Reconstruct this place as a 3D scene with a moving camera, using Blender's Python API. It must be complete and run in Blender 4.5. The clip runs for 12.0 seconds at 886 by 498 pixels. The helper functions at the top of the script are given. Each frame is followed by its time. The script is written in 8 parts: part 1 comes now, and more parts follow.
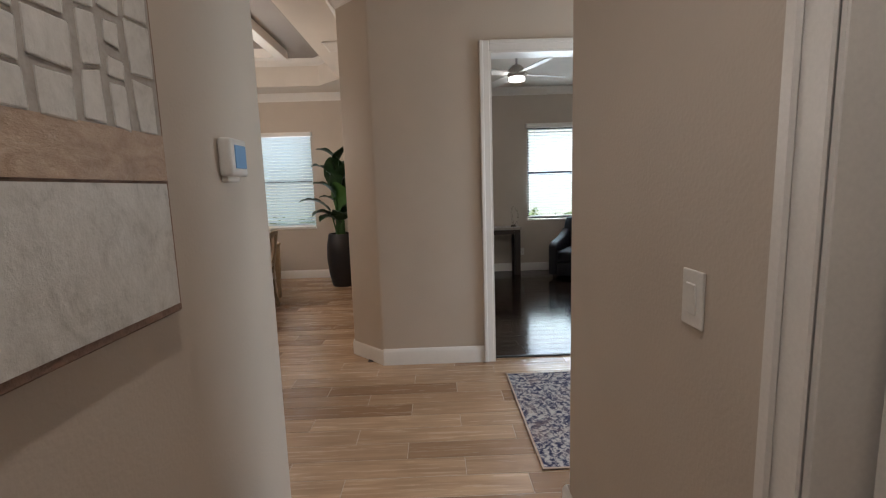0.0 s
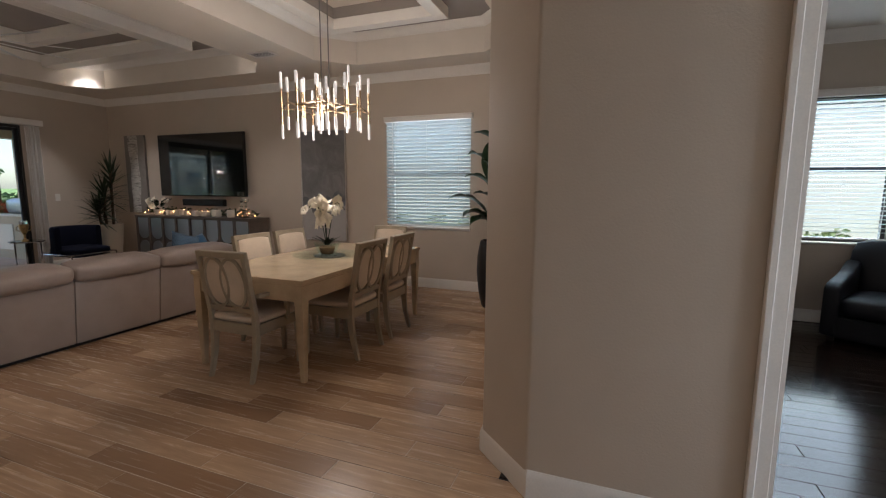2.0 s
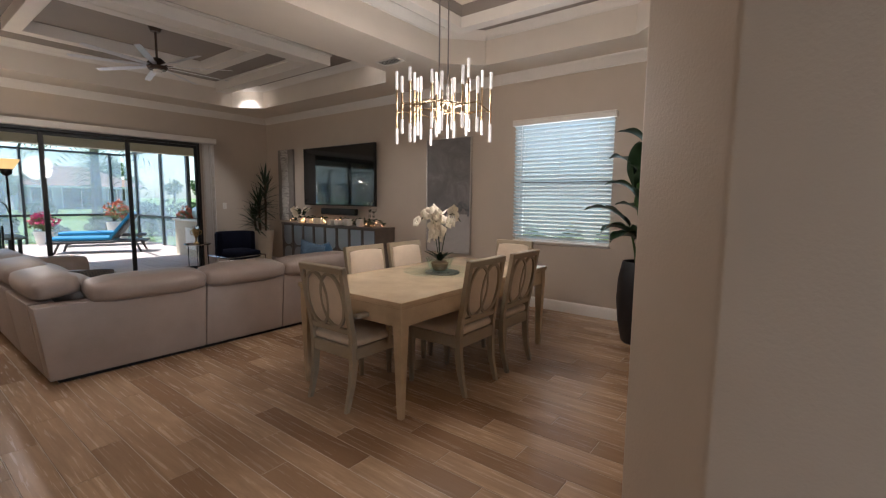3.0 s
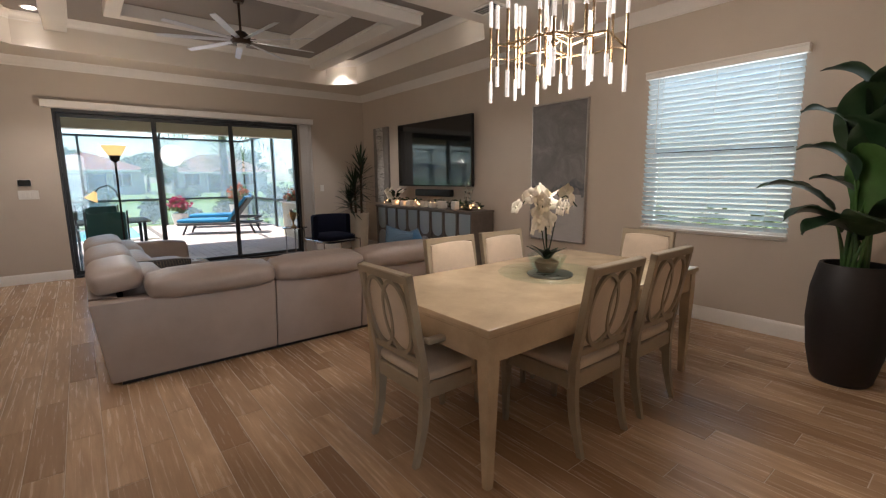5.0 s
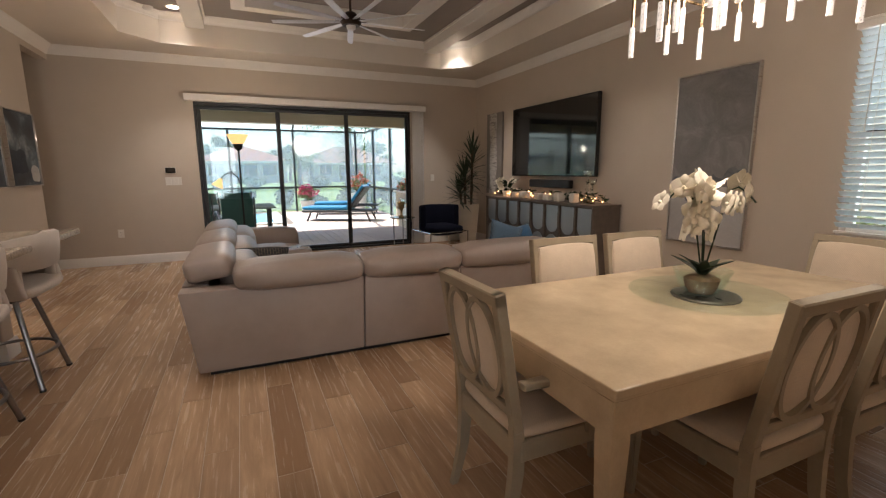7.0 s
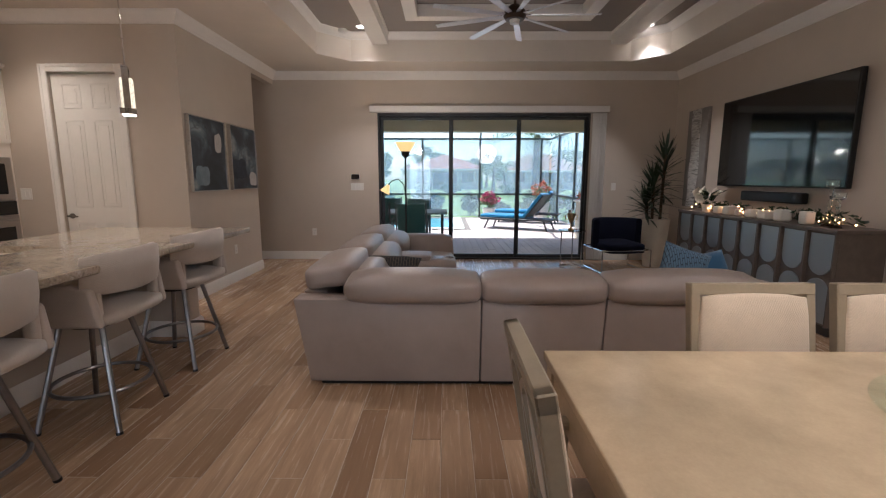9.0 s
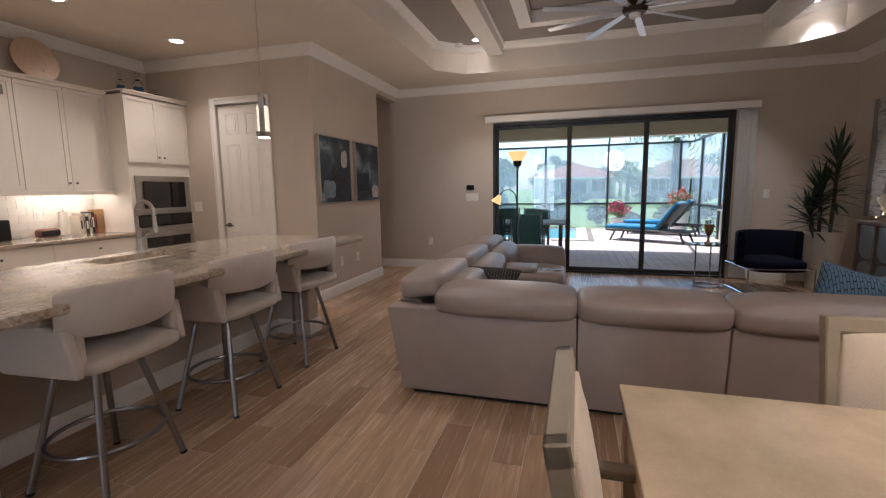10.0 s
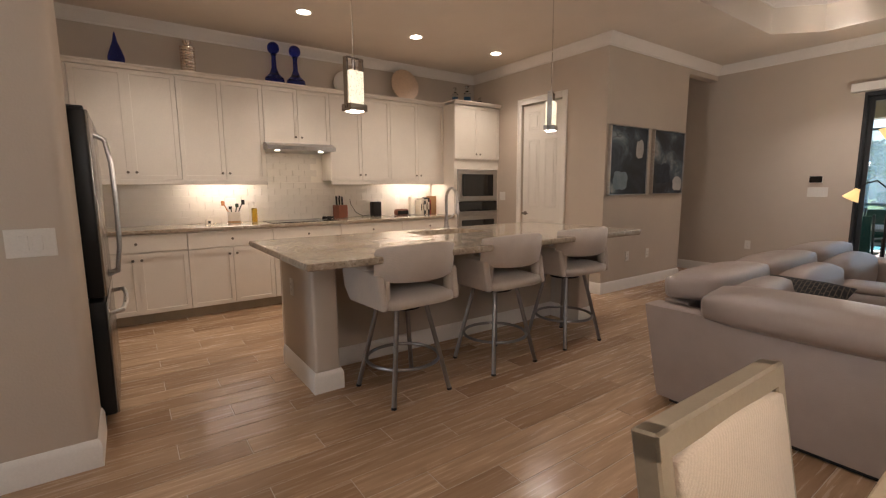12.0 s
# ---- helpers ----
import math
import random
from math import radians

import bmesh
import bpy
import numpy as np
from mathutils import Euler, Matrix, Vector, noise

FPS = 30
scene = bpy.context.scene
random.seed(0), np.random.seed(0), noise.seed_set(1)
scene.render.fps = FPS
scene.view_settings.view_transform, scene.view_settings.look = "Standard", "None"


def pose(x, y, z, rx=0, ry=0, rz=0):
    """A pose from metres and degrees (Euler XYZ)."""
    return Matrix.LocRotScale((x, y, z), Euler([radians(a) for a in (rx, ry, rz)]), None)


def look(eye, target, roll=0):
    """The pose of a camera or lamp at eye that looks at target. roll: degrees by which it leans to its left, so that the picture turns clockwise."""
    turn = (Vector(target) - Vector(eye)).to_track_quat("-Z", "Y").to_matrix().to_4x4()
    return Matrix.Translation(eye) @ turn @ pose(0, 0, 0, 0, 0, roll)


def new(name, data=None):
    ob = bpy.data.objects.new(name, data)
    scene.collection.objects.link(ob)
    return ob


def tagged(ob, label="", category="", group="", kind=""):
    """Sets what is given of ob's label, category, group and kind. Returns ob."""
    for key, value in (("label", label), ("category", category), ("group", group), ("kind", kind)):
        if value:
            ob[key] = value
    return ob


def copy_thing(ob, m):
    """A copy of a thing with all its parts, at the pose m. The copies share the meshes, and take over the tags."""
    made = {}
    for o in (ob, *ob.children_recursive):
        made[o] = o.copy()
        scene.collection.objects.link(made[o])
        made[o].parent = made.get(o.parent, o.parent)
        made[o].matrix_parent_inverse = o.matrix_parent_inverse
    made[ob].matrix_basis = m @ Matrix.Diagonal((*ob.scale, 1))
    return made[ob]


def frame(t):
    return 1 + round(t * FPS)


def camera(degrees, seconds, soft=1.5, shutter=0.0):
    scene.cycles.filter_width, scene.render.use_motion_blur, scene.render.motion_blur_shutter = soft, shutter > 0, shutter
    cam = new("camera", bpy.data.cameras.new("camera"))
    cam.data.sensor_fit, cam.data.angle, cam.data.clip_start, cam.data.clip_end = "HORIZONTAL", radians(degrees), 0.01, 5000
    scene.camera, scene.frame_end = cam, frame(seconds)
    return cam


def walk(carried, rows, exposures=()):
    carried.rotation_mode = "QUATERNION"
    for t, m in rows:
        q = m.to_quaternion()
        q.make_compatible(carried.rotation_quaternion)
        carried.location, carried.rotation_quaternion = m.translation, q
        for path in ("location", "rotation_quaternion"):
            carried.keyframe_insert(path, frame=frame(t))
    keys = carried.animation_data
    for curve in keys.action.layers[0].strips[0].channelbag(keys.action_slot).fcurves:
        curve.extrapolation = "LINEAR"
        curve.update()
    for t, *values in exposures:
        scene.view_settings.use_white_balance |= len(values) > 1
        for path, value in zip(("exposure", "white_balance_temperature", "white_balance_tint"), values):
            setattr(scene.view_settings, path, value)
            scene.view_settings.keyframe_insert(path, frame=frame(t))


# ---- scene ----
cam = camera(89.4, 12.0, 1.2)
PATH = [
    (0, (0.035, 0.281, 1.43), (0.065, 2.262, 1.16), -1.8),
    (0.5, (0.064, 0.696, 1.421), (0.068, 2.679, 1.159), -1.0),
    (1, (0.059, 1.127, 1.405), (-0.099, 3.102, 1.127), -0.6),
    (1.5, (0.022, 1.539, 1.371), (-0.423, 3.469, 1.093), 0.4),
    (2, (-0.115, 1.925, 1.389), (-0.821, 3.778, 1.126), 0.4),
    (2.5, (-0.217, 2.216, 1.379), (-1.221, 3.928, 1.138), 0.5),
    (3, (-0.293, 2.486, 1.379), (-1.513, 4.055, 1.159), 0.6),
    (3.5, (-0.427, 2.746, 1.38), (-1.775, 4.206, 1.152), 0.1),
    (5.3, (-0.904, 3.231, 1.374), (-2.452, 4.456, 1.052), -0.6),
    (5.5, (-0.935, 3.274, 1.374), (-2.478, 4.503, 1.043), -0.7),
    (6, (-1.013, 3.348, 1.375), (-2.583, 4.54, 1.034), -0.8),
    (6.5, (-1.113, 3.442, 1.356), (-2.796, 4.46, 0.997), -0.8),
    (7, (-1.275, 3.54, 1.338), (-3.074, 4.341, 0.993), -0.3),
    (8.8, (-1.646, 4.033, 1.309), (-3.619, 4.078, 0.981), -0.3),
    (9, (-1.688, 4.075, 1.336), (-3.664, 4.062, 1.025), 0.1),
    (9.5, (-1.775, 4.163, 1.352), (-3.74, 3.915, 1.073), -0.5),
    (10, (-1.794, 4.276, 1.334), (-3.694, 3.71, 1.071), -0.9),
    (10.5, (-1.804, 4.386, 1.316), (-3.605, 3.561, 1.041), -1.0),
    (11, (-1.868, 4.413, 1.306), (-3.523, 3.323, 1.033), -0.2),
    (11.5, (-1.903, 4.461, 1.309), (-3.33, 3.087, 1.038), -0.4),
    (12, (-1.882, 4.57, 1.288), (-3.022, 2.949, 1.018), -0.4),
]
EXPOSURES = [(0, 1.48, 5990, 12.5), (0.5, 1.3, 5890, 12.5), (0.9, 0.89, 5640, 12.5), (1.5, 0.64, 5640, 12.5), (2, 1.07, 5890, 13.5),
             (2.5, 1.26, 5840, 13.5), (3.5, 1.34, 5840, 13.5), (5.5, 1.47, 6140, 13.5), (6.5, 1.47, 6240, 14.5), (7, 1.5, 6390, 14.5),
             (9, 1.37, 5640, 14.5), (10.5, 1.32, 5810, 15.5), (11.5, 1.36, 6160, 14.5), (12, 1.5, 6210, 15.5)]
walk(cam, [(t, look(eye, target, roll)) for t, eye, target, roll in PATH], EXPOSURES)

# ---- world and lights ----
world = bpy.data.worlds.new("world")
scene.world = world
world.use_nodes = True
wn = world.node_tree.nodes
sky = wn.new("ShaderNodeTexSky")
sky.sky_type = "NISHITA"
sky.sun_disc = False
SUN_EL, SUN_AZ = 62.0, 215.0  # elevation, and compass bearing clockwise from +y
sky.sun_elevation, sky.sun_rotation = radians(SUN_EL), radians(SUN_AZ)
world.node_tree.links.new(sky.outputs[0], wn["Background"].inputs[0])
wn["Background"].inputs[1].default_value = 0.13
sun_data = bpy.data.lights.new("sun", "SUN")
sun_data.energy, sun_data.angle, sun_data.color = 3.6, radians(0.5), (1.0, 0.95, 0.88)
sun = new("sun", sun_data)
sx, sy = math.sin(radians(SUN_AZ)) * math.cos(radians(SUN_EL)), math.cos(radians(SUN_AZ)) * math.cos(radians(SUN_EL))
sun.matrix_world = look((sx * 30, sy * 30, math.sin(radians(SUN_EL)) * 30), (0, 0, 0))


def area_lamp(name, m, size_x, size_y, watts, colour):
    d = bpy.data.lights.new(name, "AREA")
    d.shape, d.size, d.size_y, d.energy, d.color = "RECTANGLE", size_x, size_y, watts, colour
    ob = new(name, d)
    ob.matrix_world = m
    return ob


def spot_lamp(name, x, y, z, watts, colour, degrees=115):
    d = bpy.data.lights.new(name, "SPOT")
    d.energy, d.color, d.spot_size, d.spot_blend, d.shadow_soft_size = watts, colour, radians(degrees), 1.0, 0.06
    ob = new(name, d)
    ob.location = (x, y, z)
    return ob


def point_lamp(name, x, y, z, watts, colour, radius=0.05):
    d = bpy.data.lights.new(name, "POINT")
    d.energy, d.color, d.shadow_soft_size = watts, colour, radius
    ob = new(name, d)
    ob.location = (x, y, z)
    return ob


WARM = (1.0, 0.85, 0.67)
SOFT = (1.0, 0.93, 0.84)
DAY = (0.88, 0.97, 1.0)
# daylight in dining and den windows, plus added fill from an unseen entry opening
area_lamp("foyer_fill", look((3.02, 2.95, 1.3), (0, 2.95, 1.1)), 0.85, 2.0, 16, DAY)
area_lamp("daylight_dining", look((-2.557, 7.885, 1.6), (-2.557, 4, 1.2)), 1.2, 1.45, 7, DAY)
area_lamp("daylight_den", look((2.05, 7.78, 1.6), (2.05, 4, 1.0)), 0.85, 1.4, 14, DAY)
DOWNLIGHTS = [(-3.44, 0.04), (-4.72, 0.03), (-5.9, 0.06), (-2.15, 0.04)]
for x, y in DOWNLIGHTS:
    spot_lamp("downlight_beam", x, y, 2.955, 23, WARM)
HALL_LIGHTS = [(0.03, 0.55, 16), (1.75, 2.95, 4)]
for x, y, watts in HALL_LIGHTS:
    spot_lamp("hall_beam", x, y, 2.955, watts, SOFT, 140)

# ---- materials ----
class Net:
    """A small helper to wire one node material."""
    def __init__(self, name):
        self.m = bpy.data.materials.new(name)
        self.m.use_nodes = True
        self.t = self.m.node_tree
        self.b = self.t.nodes["Principled BSDF"]

    def n(self, kind, ins=None, **props):
        nd = self.t.nodes.new("ShaderNode" + kind)
        for k, v in props.items():
            setattr(nd, k, v)
        for k, v in (ins or {}).items():
            self.put(nd.inputs[k], v)
        return nd

    def put(self, sock, v):
        if isinstance(v, bpy.types.NodeSocket):
            self.t.links.new(v, sock)
        else:
            sock.default_value = v

    def set(self, **kw):
        for k, v in kw.items():
            self.put(self.b.inputs[k.replace("_", " ")], v)
        return self

    def coords(self, scale=(1, 1, 1), out="Object"):
        tc = self.n("TexCoord")
        return self.n("Mapping", {"Vector": tc.outputs[out], "Scale": scale}).outputs[0]

    def noise(self, scale, detail=4, rough=0.55, vec=None, dist=0.0):
        ins = {"Scale": scale, "Detail": detail, "Roughness": rough, "Distortion": dist}
        if vec is not None:
            ins["Vector"] = vec
        return self.n("TexNoise", ins)

    def ramp(self, fac, stops):
        r = self.n("ValToRGB", {"Fac": fac})
        cr = r.color_ramp
        while len(cr.elements) < len(stops):
            cr.elements.new(0.5)
        for e, (p, c) in zip(cr.elements, stops):
            e.position, e.color = p, (*c, 1)
        return r.outputs[0]

    def mix(self, fac, a, b, mode="MIX"):
        nd = self.n("Mix", data_type="RGBA", blend_type=mode)
        self.put(nd.inputs[0], fac)
        self.put(nd.inputs[6], a if not isinstance(a, tuple) else (*a, 1))
        self.put(nd.inputs[7], b if not isinstance(b, tuple) else (*b, 1))
        return nd.outputs[2]

    def bump(self, height, strength=0.2, distance=0.01):
        nd = self.n("Bump", {"Height": height, "Strength": strength, "Distance": distance})
        self.put(self.b.inputs["Normal"], nd.outputs[0])
        return self


def mul(c, k):
    return tuple(v * k for v in c)


def plain(name, colour, rough=0.5, metal=0.0, vary=0.12, scale=6.0, bump=0.05, grain=120.0, coords="Object", spec=None):
    """A surface of one colour with soft blotches, fine grain and a little relief."""
    k = Net(name)
    v = k.coords(out=coords)
    big = k.noise(scale, 5, 0.6, v)
    fine = k.noise(grain, 3, 0.6, v)
    c = k.ramp(big.outputs[0], [(0.25, mul(colour, 1 - vary)), (0.75, mul(colour, 1 + vary))])
    c = k.mix(0.12, c, k.ramp(fine.outputs[0], [(0.3, mul(colour, 0.7)), (0.7, mul(colour, 1.25))]))
    r = k.n("MapRange", {"Value": big.outputs[0], "To Min": max(0.02, rough - 0.06), "To Max": min(1, rough + 0.06)})
    k.set(Base_Color=c, Roughness=r.outputs[0], Metallic=metal)
    if spec is not None:
        k.set(Specular_IOR_Level=spec)
    if bump:
        k.bump(fine.outputs[0], bump, 0.004)
    return k.m


def metal(name, colour, rough=0.25, brushed=False):
    k = Net(name)
    v = k.coords((1, 1, 60) if brushed else (1, 1, 1))
    f = k.noise(14 if brushed else 40, 4, 0.6, v)
    k.set(Base_Color=k.ramp(f.outputs[0], [(0.3, mul(colour, 0.86)), (0.7, colour)]), Metallic=1.0,
          Roughness=k.n("MapRange", {"Value": f.outputs[0], "To Min": rough * 0.75, "To Max": rough * 1.3}).outputs[0])
    return k.m


def glow(name, colour, strength, base=(0.8, 0.8, 0.8)):
    k = Net(name)
    k.set(Base_Color=(*base, 1), Emission_Color=(*colour, 1), Emission_Strength=strength, Roughness=0.4)
    return k.m


def clear_glass(name, tint=(1, 1, 1), rough=0.0, ior=1.45):
    k = Net(name)
    k.set(Base_Color=(*tint, 1), Roughness=rough, Transmission_Weight=1.0, IOR=ior)
    return k.m


def pane_glass(name, tint=(0.93, 0.97, 0.96), gloss=0.06):
    """Thin window glass: clear, with a faint mirror that grows at a slant."""
    k = Net(name)
    tr = k.n("BsdfTransparent", {"Color": (*tint, 1)})
    gl = k.n("BsdfGlossy", {"Roughness": 0.01})
    fr = k.n("Fresnel", {"IOR": 1.45})
    mx = k.n("MixShader", {0: fr.outputs[0], 1: tr.outputs[0], 2: gl.outputs[0]})
    k.t.links.new(mx.outputs[0], k.t.nodes["Material Output"].inputs[0])
    return k.m


def wall_paint(name, colour, rough=0.6):
    """Painted drywall: orange-peel relief, roller blotches and faint scuffs."""
    k = Net(name)
    v = k.coords()
    peel = k.noise(95, 3, 0.5, v)
    blot = k.noise(1.3, 4, 0.6, v)
    scuff = k.noise(7, 6, 0.7, v, 0.6)
    c = k.ramp(blot.outputs[0], [(0.3, mul(colour, 0.95)), (0.7, mul(colour, 1.04))])
    c = k.mix(k.ramp(scuff.outputs[0], [(0.62, (0, 0, 0)), (0.8, (0.12, 0.12, 0.12))]), c, mul(colour, 0.8))
    k.set(Base_Color=c, Roughness=rough)
    k.bump(peel.outputs[0], 0.26, 0.004)
    return k.m


def wood_tile(name, light, dark, rough=0.38, along_x=True, gloss_bump=0.04, amount=1.0, per_object=True):
    """Long-grained planks: every plank takes a tone and a piece of grain of its own."""
    k = Net(name)
    rnd = k.n("ObjectInfo").outputs["Random"] if per_object else k.n("NewGeometry").outputs["Random Per Island"]
    tc = k.n("TexCoord")
    geo = k.n("NewGeometry").outputs["Position"]
    off = k.n("CombineXYZ", {"X": k.n("Math", {0: rnd, 1: 37.0}, operation="MULTIPLY").outputs[0],
                             "Y": k.n("Math", {0: rnd, 1: 91.0}, operation="MULTIPLY").outputs[0]}).outputs[0]
    p = k.n("VectorMath", {0: geo, 1: off}, operation="ADD").outputs[0]
    s1 = (0.9, 7.0, 1) if along_x else (7.0, 0.9, 1)
    s2 = (1.6, 34.0, 1) if along_x else (34.0, 1.6, 1)
    broad = k.noise(1.6, 6, 0.6, k.n("Mapping", {"Vector": p, "Scale": s1}).outputs[0], 1.6)
    fine = k.noise(1.5, 5, 0.65, k.n("Mapping", {"Vector": p, "Scale": s2}).outputs[0], 0.4)
    tone = k.ramp(rnd, [(0.0, dark), (0.35, tuple((a + b) / 2 for a, b in zip(light, dark))), (1.0, light)])
    c = k.mix(k.ramp(broad.outputs[0], [(0.35, (0.48 * amount,) * 3), (0.65, (0, 0, 0))]), tone, mul(dark, 0.82))
    c = k.mix(k.ramp(fine.outputs[0], [(0.35, (0.26 * amount,) * 3), (0.6, (0, 0, 0))]), c, mul(dark, 0.78))
    k.set(Base_Color=c, Roughness=k.n("MapRange", {"Value": fine.outputs[0], "To Min": rough - 0.06, "To Max": rough + 0.1}).outputs[0])
    k.bump(fine.outputs[0], gloss_bump, 0.004)
    return k.m


def leather(name, colour, rough=0.42):
    k = Net(name)
    v = k.coords()
    cells = k.n("TexVoronoi", {"Vector": v, "Scale": 190.0}, feature="DISTANCE_TO_EDGE")
    big = k.noise(3.5, 5, 0.6, v)
    crease = k.noise(16, 6, 0.7, v, 1.2)
    c = k.ramp(big.outputs[0], [(0.3, mul(colour, 0.9)), (0.7, mul(colour, 1.08))])
    h = k.n("Math", {0: cells.outputs[0], 1: crease.outputs[0]}, operation="ADD")
    k.set(Base_Color=c, Roughness=k.n("MapRange", {"Value": big.outputs[0], "To Min": rough - 0.06, "To Max": rough + 0.08}).outputs[0])
    k.bump(h.outputs[0], 0.22, 0.006)
    return k.m


def fabric(name, colour, rough=0.9, weave=420.0, vary=0.1, bump=0.25):
    k = Net(name)
    v = k.coords()
    w = k.n("TexWave", {"Vector": v, "Scale": weave / 6.3, "Distortion": 1.5}, wave_type="BANDS", bands_direction="DIAGONAL")
    f = k.noise(weave, 2, 0.5, v)
    big = k.noise(5, 4, 0.6, v)
    c = k.ramp(big.outputs[0], [(0.3, mul(colour, 1 - vary)), (0.7, mul(colour, 1 + vary))])
    c = k.mix(0.2, c, k.ramp(f.outputs[0], [(0.3, mul(colour, 0.6)), (0.7, mul(colour, 1.3))]))
    k.set(Base_Color=c, Roughness=rough, Sheen_Weight=0.25)
    k.bump(k.n("Math", {0: w.outputs[0], 1: f.outputs[0]}, operation="ADD").outputs[0], bump, 0.002)
    return k.m


def granite(name):
    """Polished tan granite: fine pale and dark grains over soft drifts of colour."""
    k = Net(name)
    v = k.coords()
    big = k.noise(5.5, 5, 0.6, v, 0.7)
    mid = k.noise(42, 6, 0.75, v, 0.5)
    sp = k.n("TexVoronoi", {"Vector": v, "Scale": 140.0})
    c = k.ramp(big.outputs[0], [(0.32, (0.30, 0.235, 0.17)), (0.5, (0.41, 0.335, 0.25)), (0.68, (0.49, 0.42, 0.33))])
    c = k.mix(k.ramp(mid.outputs[0], [(0.50, (0, 0, 0)), (0.62, (0.7, 0.7, 0.7))]), c, (0.17, 0.125, 0.095))
    c = k.mix(k.ramp(mid.outputs[0], [(0.34, (0.6, 0.6, 0.6)), (0.45, (0, 0, 0))]), c, (0.62, 0.56, 0.48))
    c = k.mix(k.ramp(sp.outputs["Distance"], [(0.08, (0.4,) * 3), (0.3, (0, 0, 0))]), c, (0.10, 0.08, 0.065))
    k.set(Base_Color=c, Roughness=0.13)
    return k.m


M = {}
M["wall"] = wall_paint("wall_paint_greige", (0.53, 0.452, 0.372))
M["ceiling"] = wall_paint("ceiling_paint", (0.70, 0.63, 0.55), 0.7)
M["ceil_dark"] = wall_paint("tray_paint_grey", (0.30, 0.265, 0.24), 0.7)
M["trim"] = plain("trim_white_paint", (0.78, 0.74, 0.69), 0.38, vary=0.03, bump=0.02)
M["cab"] = plain("cabinet_white_paint", (0.76, 0.70, 0.62), 0.36, vary=0.03, bump=0.02)
M["door_white"] = plain("door_white_paint", (0.76, 0.72, 0.66), 0.4, vary=0.03, bump=0.03)
M["grout"] = plain("grout", (0.56, 0.45, 0.345), 0.85, vary=0.1, bump=0.3)
M["plank"] = wood_tile("wood_look_tile", (0.63, 0.435, 0.275), (0.31, 0.185, 0.105), 0.24, True)
M["dark_plank"] = wood_tile("dark_hardwood", (0.035, 0.018, 0.012), (0.013, 0.007, 0.005), 0.12, True)
M["black_metal"] = plain("black_frame", (0.012, 0.012, 0.013), 0.4, 0.0, 0.1, bump=0.02)
M["pane"] = pane_glass("window_pane")
M["leather"] = leather("taupe_leather", (0.335, 0.268, 0.232), 0.33)
M["black"] = plain("black_plastic", (0.010, 0.010, 0.010), 0.38, vary=0.1, bump=0.02, spec=0.3)
# near black puts gap shade into the colour; also the den floor bed
M["shadow_gap"] = plain("gap_shade_black", (0.02, 0.018, 0.016), 0.8, bump=0)
# broad blotches mix the pale wash with cloudy reflections painted into the colour
M["table_wood"] = plain("washed_wood_cloud_sheen", (0.51, 0.395, 0.262), 0.2, vary=0.28, scale=3.2, bump=0.03)
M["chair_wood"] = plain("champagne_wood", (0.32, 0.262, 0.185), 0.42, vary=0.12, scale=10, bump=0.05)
M["chair_fabric"] = fabric("cream_upholstery", (0.60, 0.49, 0.375))
M["granite"] = granite("granite_counter")
M["chrome"] = metal("polished_chrome", (0.78, 0.76, 0.74), 0.08)
M["nickel"] = metal("brushed_nickel", (0.55, 0.52, 0.49), 0.28, True)
M["stainless"] = metal("stainless_steel", (0.50, 0.48, 0.46), 0.3, True)
M["fridge_steel"] = metal("dark_brushed_steel", (0.36, 0.345, 0.33), 0.24, True)
M["white_plastic"] = plain("white_plastic", (0.72, 0.69, 0.64), 0.35, vary=0.02, bump=0)
M["lamp_glow"] = glow("downlight_lens", (1.0, 0.88, 0.72), 9.0)

M["stool_fabric"] = fabric("oatmeal_upholstery", (0.47, 0.40, 0.335))
M["navy"] = plain("navy_velvet", (0.004, 0.005, 0.013), 0.9, vary=0.2, bump=0.1, spec=0.12)
M["navy_leather"] = leather("navy_leather", (0.004, 0.0045, 0.010), 0.46)
M["dark_wood"] = plain("dark_stained_wood", (0.035, 0.022, 0.016), 0.35, vary=0.3, scale=12)
M["console_wood"] = plain("grey_brown_wood", (0.12, 0.095, 0.078), 0.5, vary=0.2, scale=14, bump=0.15)
M["console_inset"] = metal("brushed_pewter", (0.42, 0.43, 0.43), 0.42, True)
M["tv"] = plain("tv_screen", (0.004, 0.005, 0.005), 0.035, vary=0.0, bump=0.0, spec=0.7)
M["leaf"] = plain("broad_leaf", (0.014, 0.036, 0.013), 0.38, vary=0.3, scale=9, bump=0.1)
M["leaf_light"] = plain("young_leaf", (0.045, 0.11, 0.025), 0.38, vary=0.25, scale=9, bump=0.1)
M["yucca_leaf"] = plain("sword_leaf", (0.016, 0.032, 0.014), 0.45, vary=0.3, scale=14, bump=0.1)
M["bark"] = plain("bark", (0.09, 0.065, 0.045), 0.85, vary=0.3, scale=30, bump=0.6)
M["soil"] = plain("soil", (0.06, 0.038, 0.024), 0.95, vary=0.3, scale=30, bump=0.6)
M["black_pot"] = plain("charcoal_pot", (0.014, 0.012, 0.013), 0.45, vary=0.2, scale=20, bump=0.15)
M["white_pot"] = plain("cream_pot", (0.62, 0.56, 0.47), 0.45, vary=0.06, bump=0.08)
M["glass"] = clear_glass("clear_glass", (0.95, 0.98, 0.97))


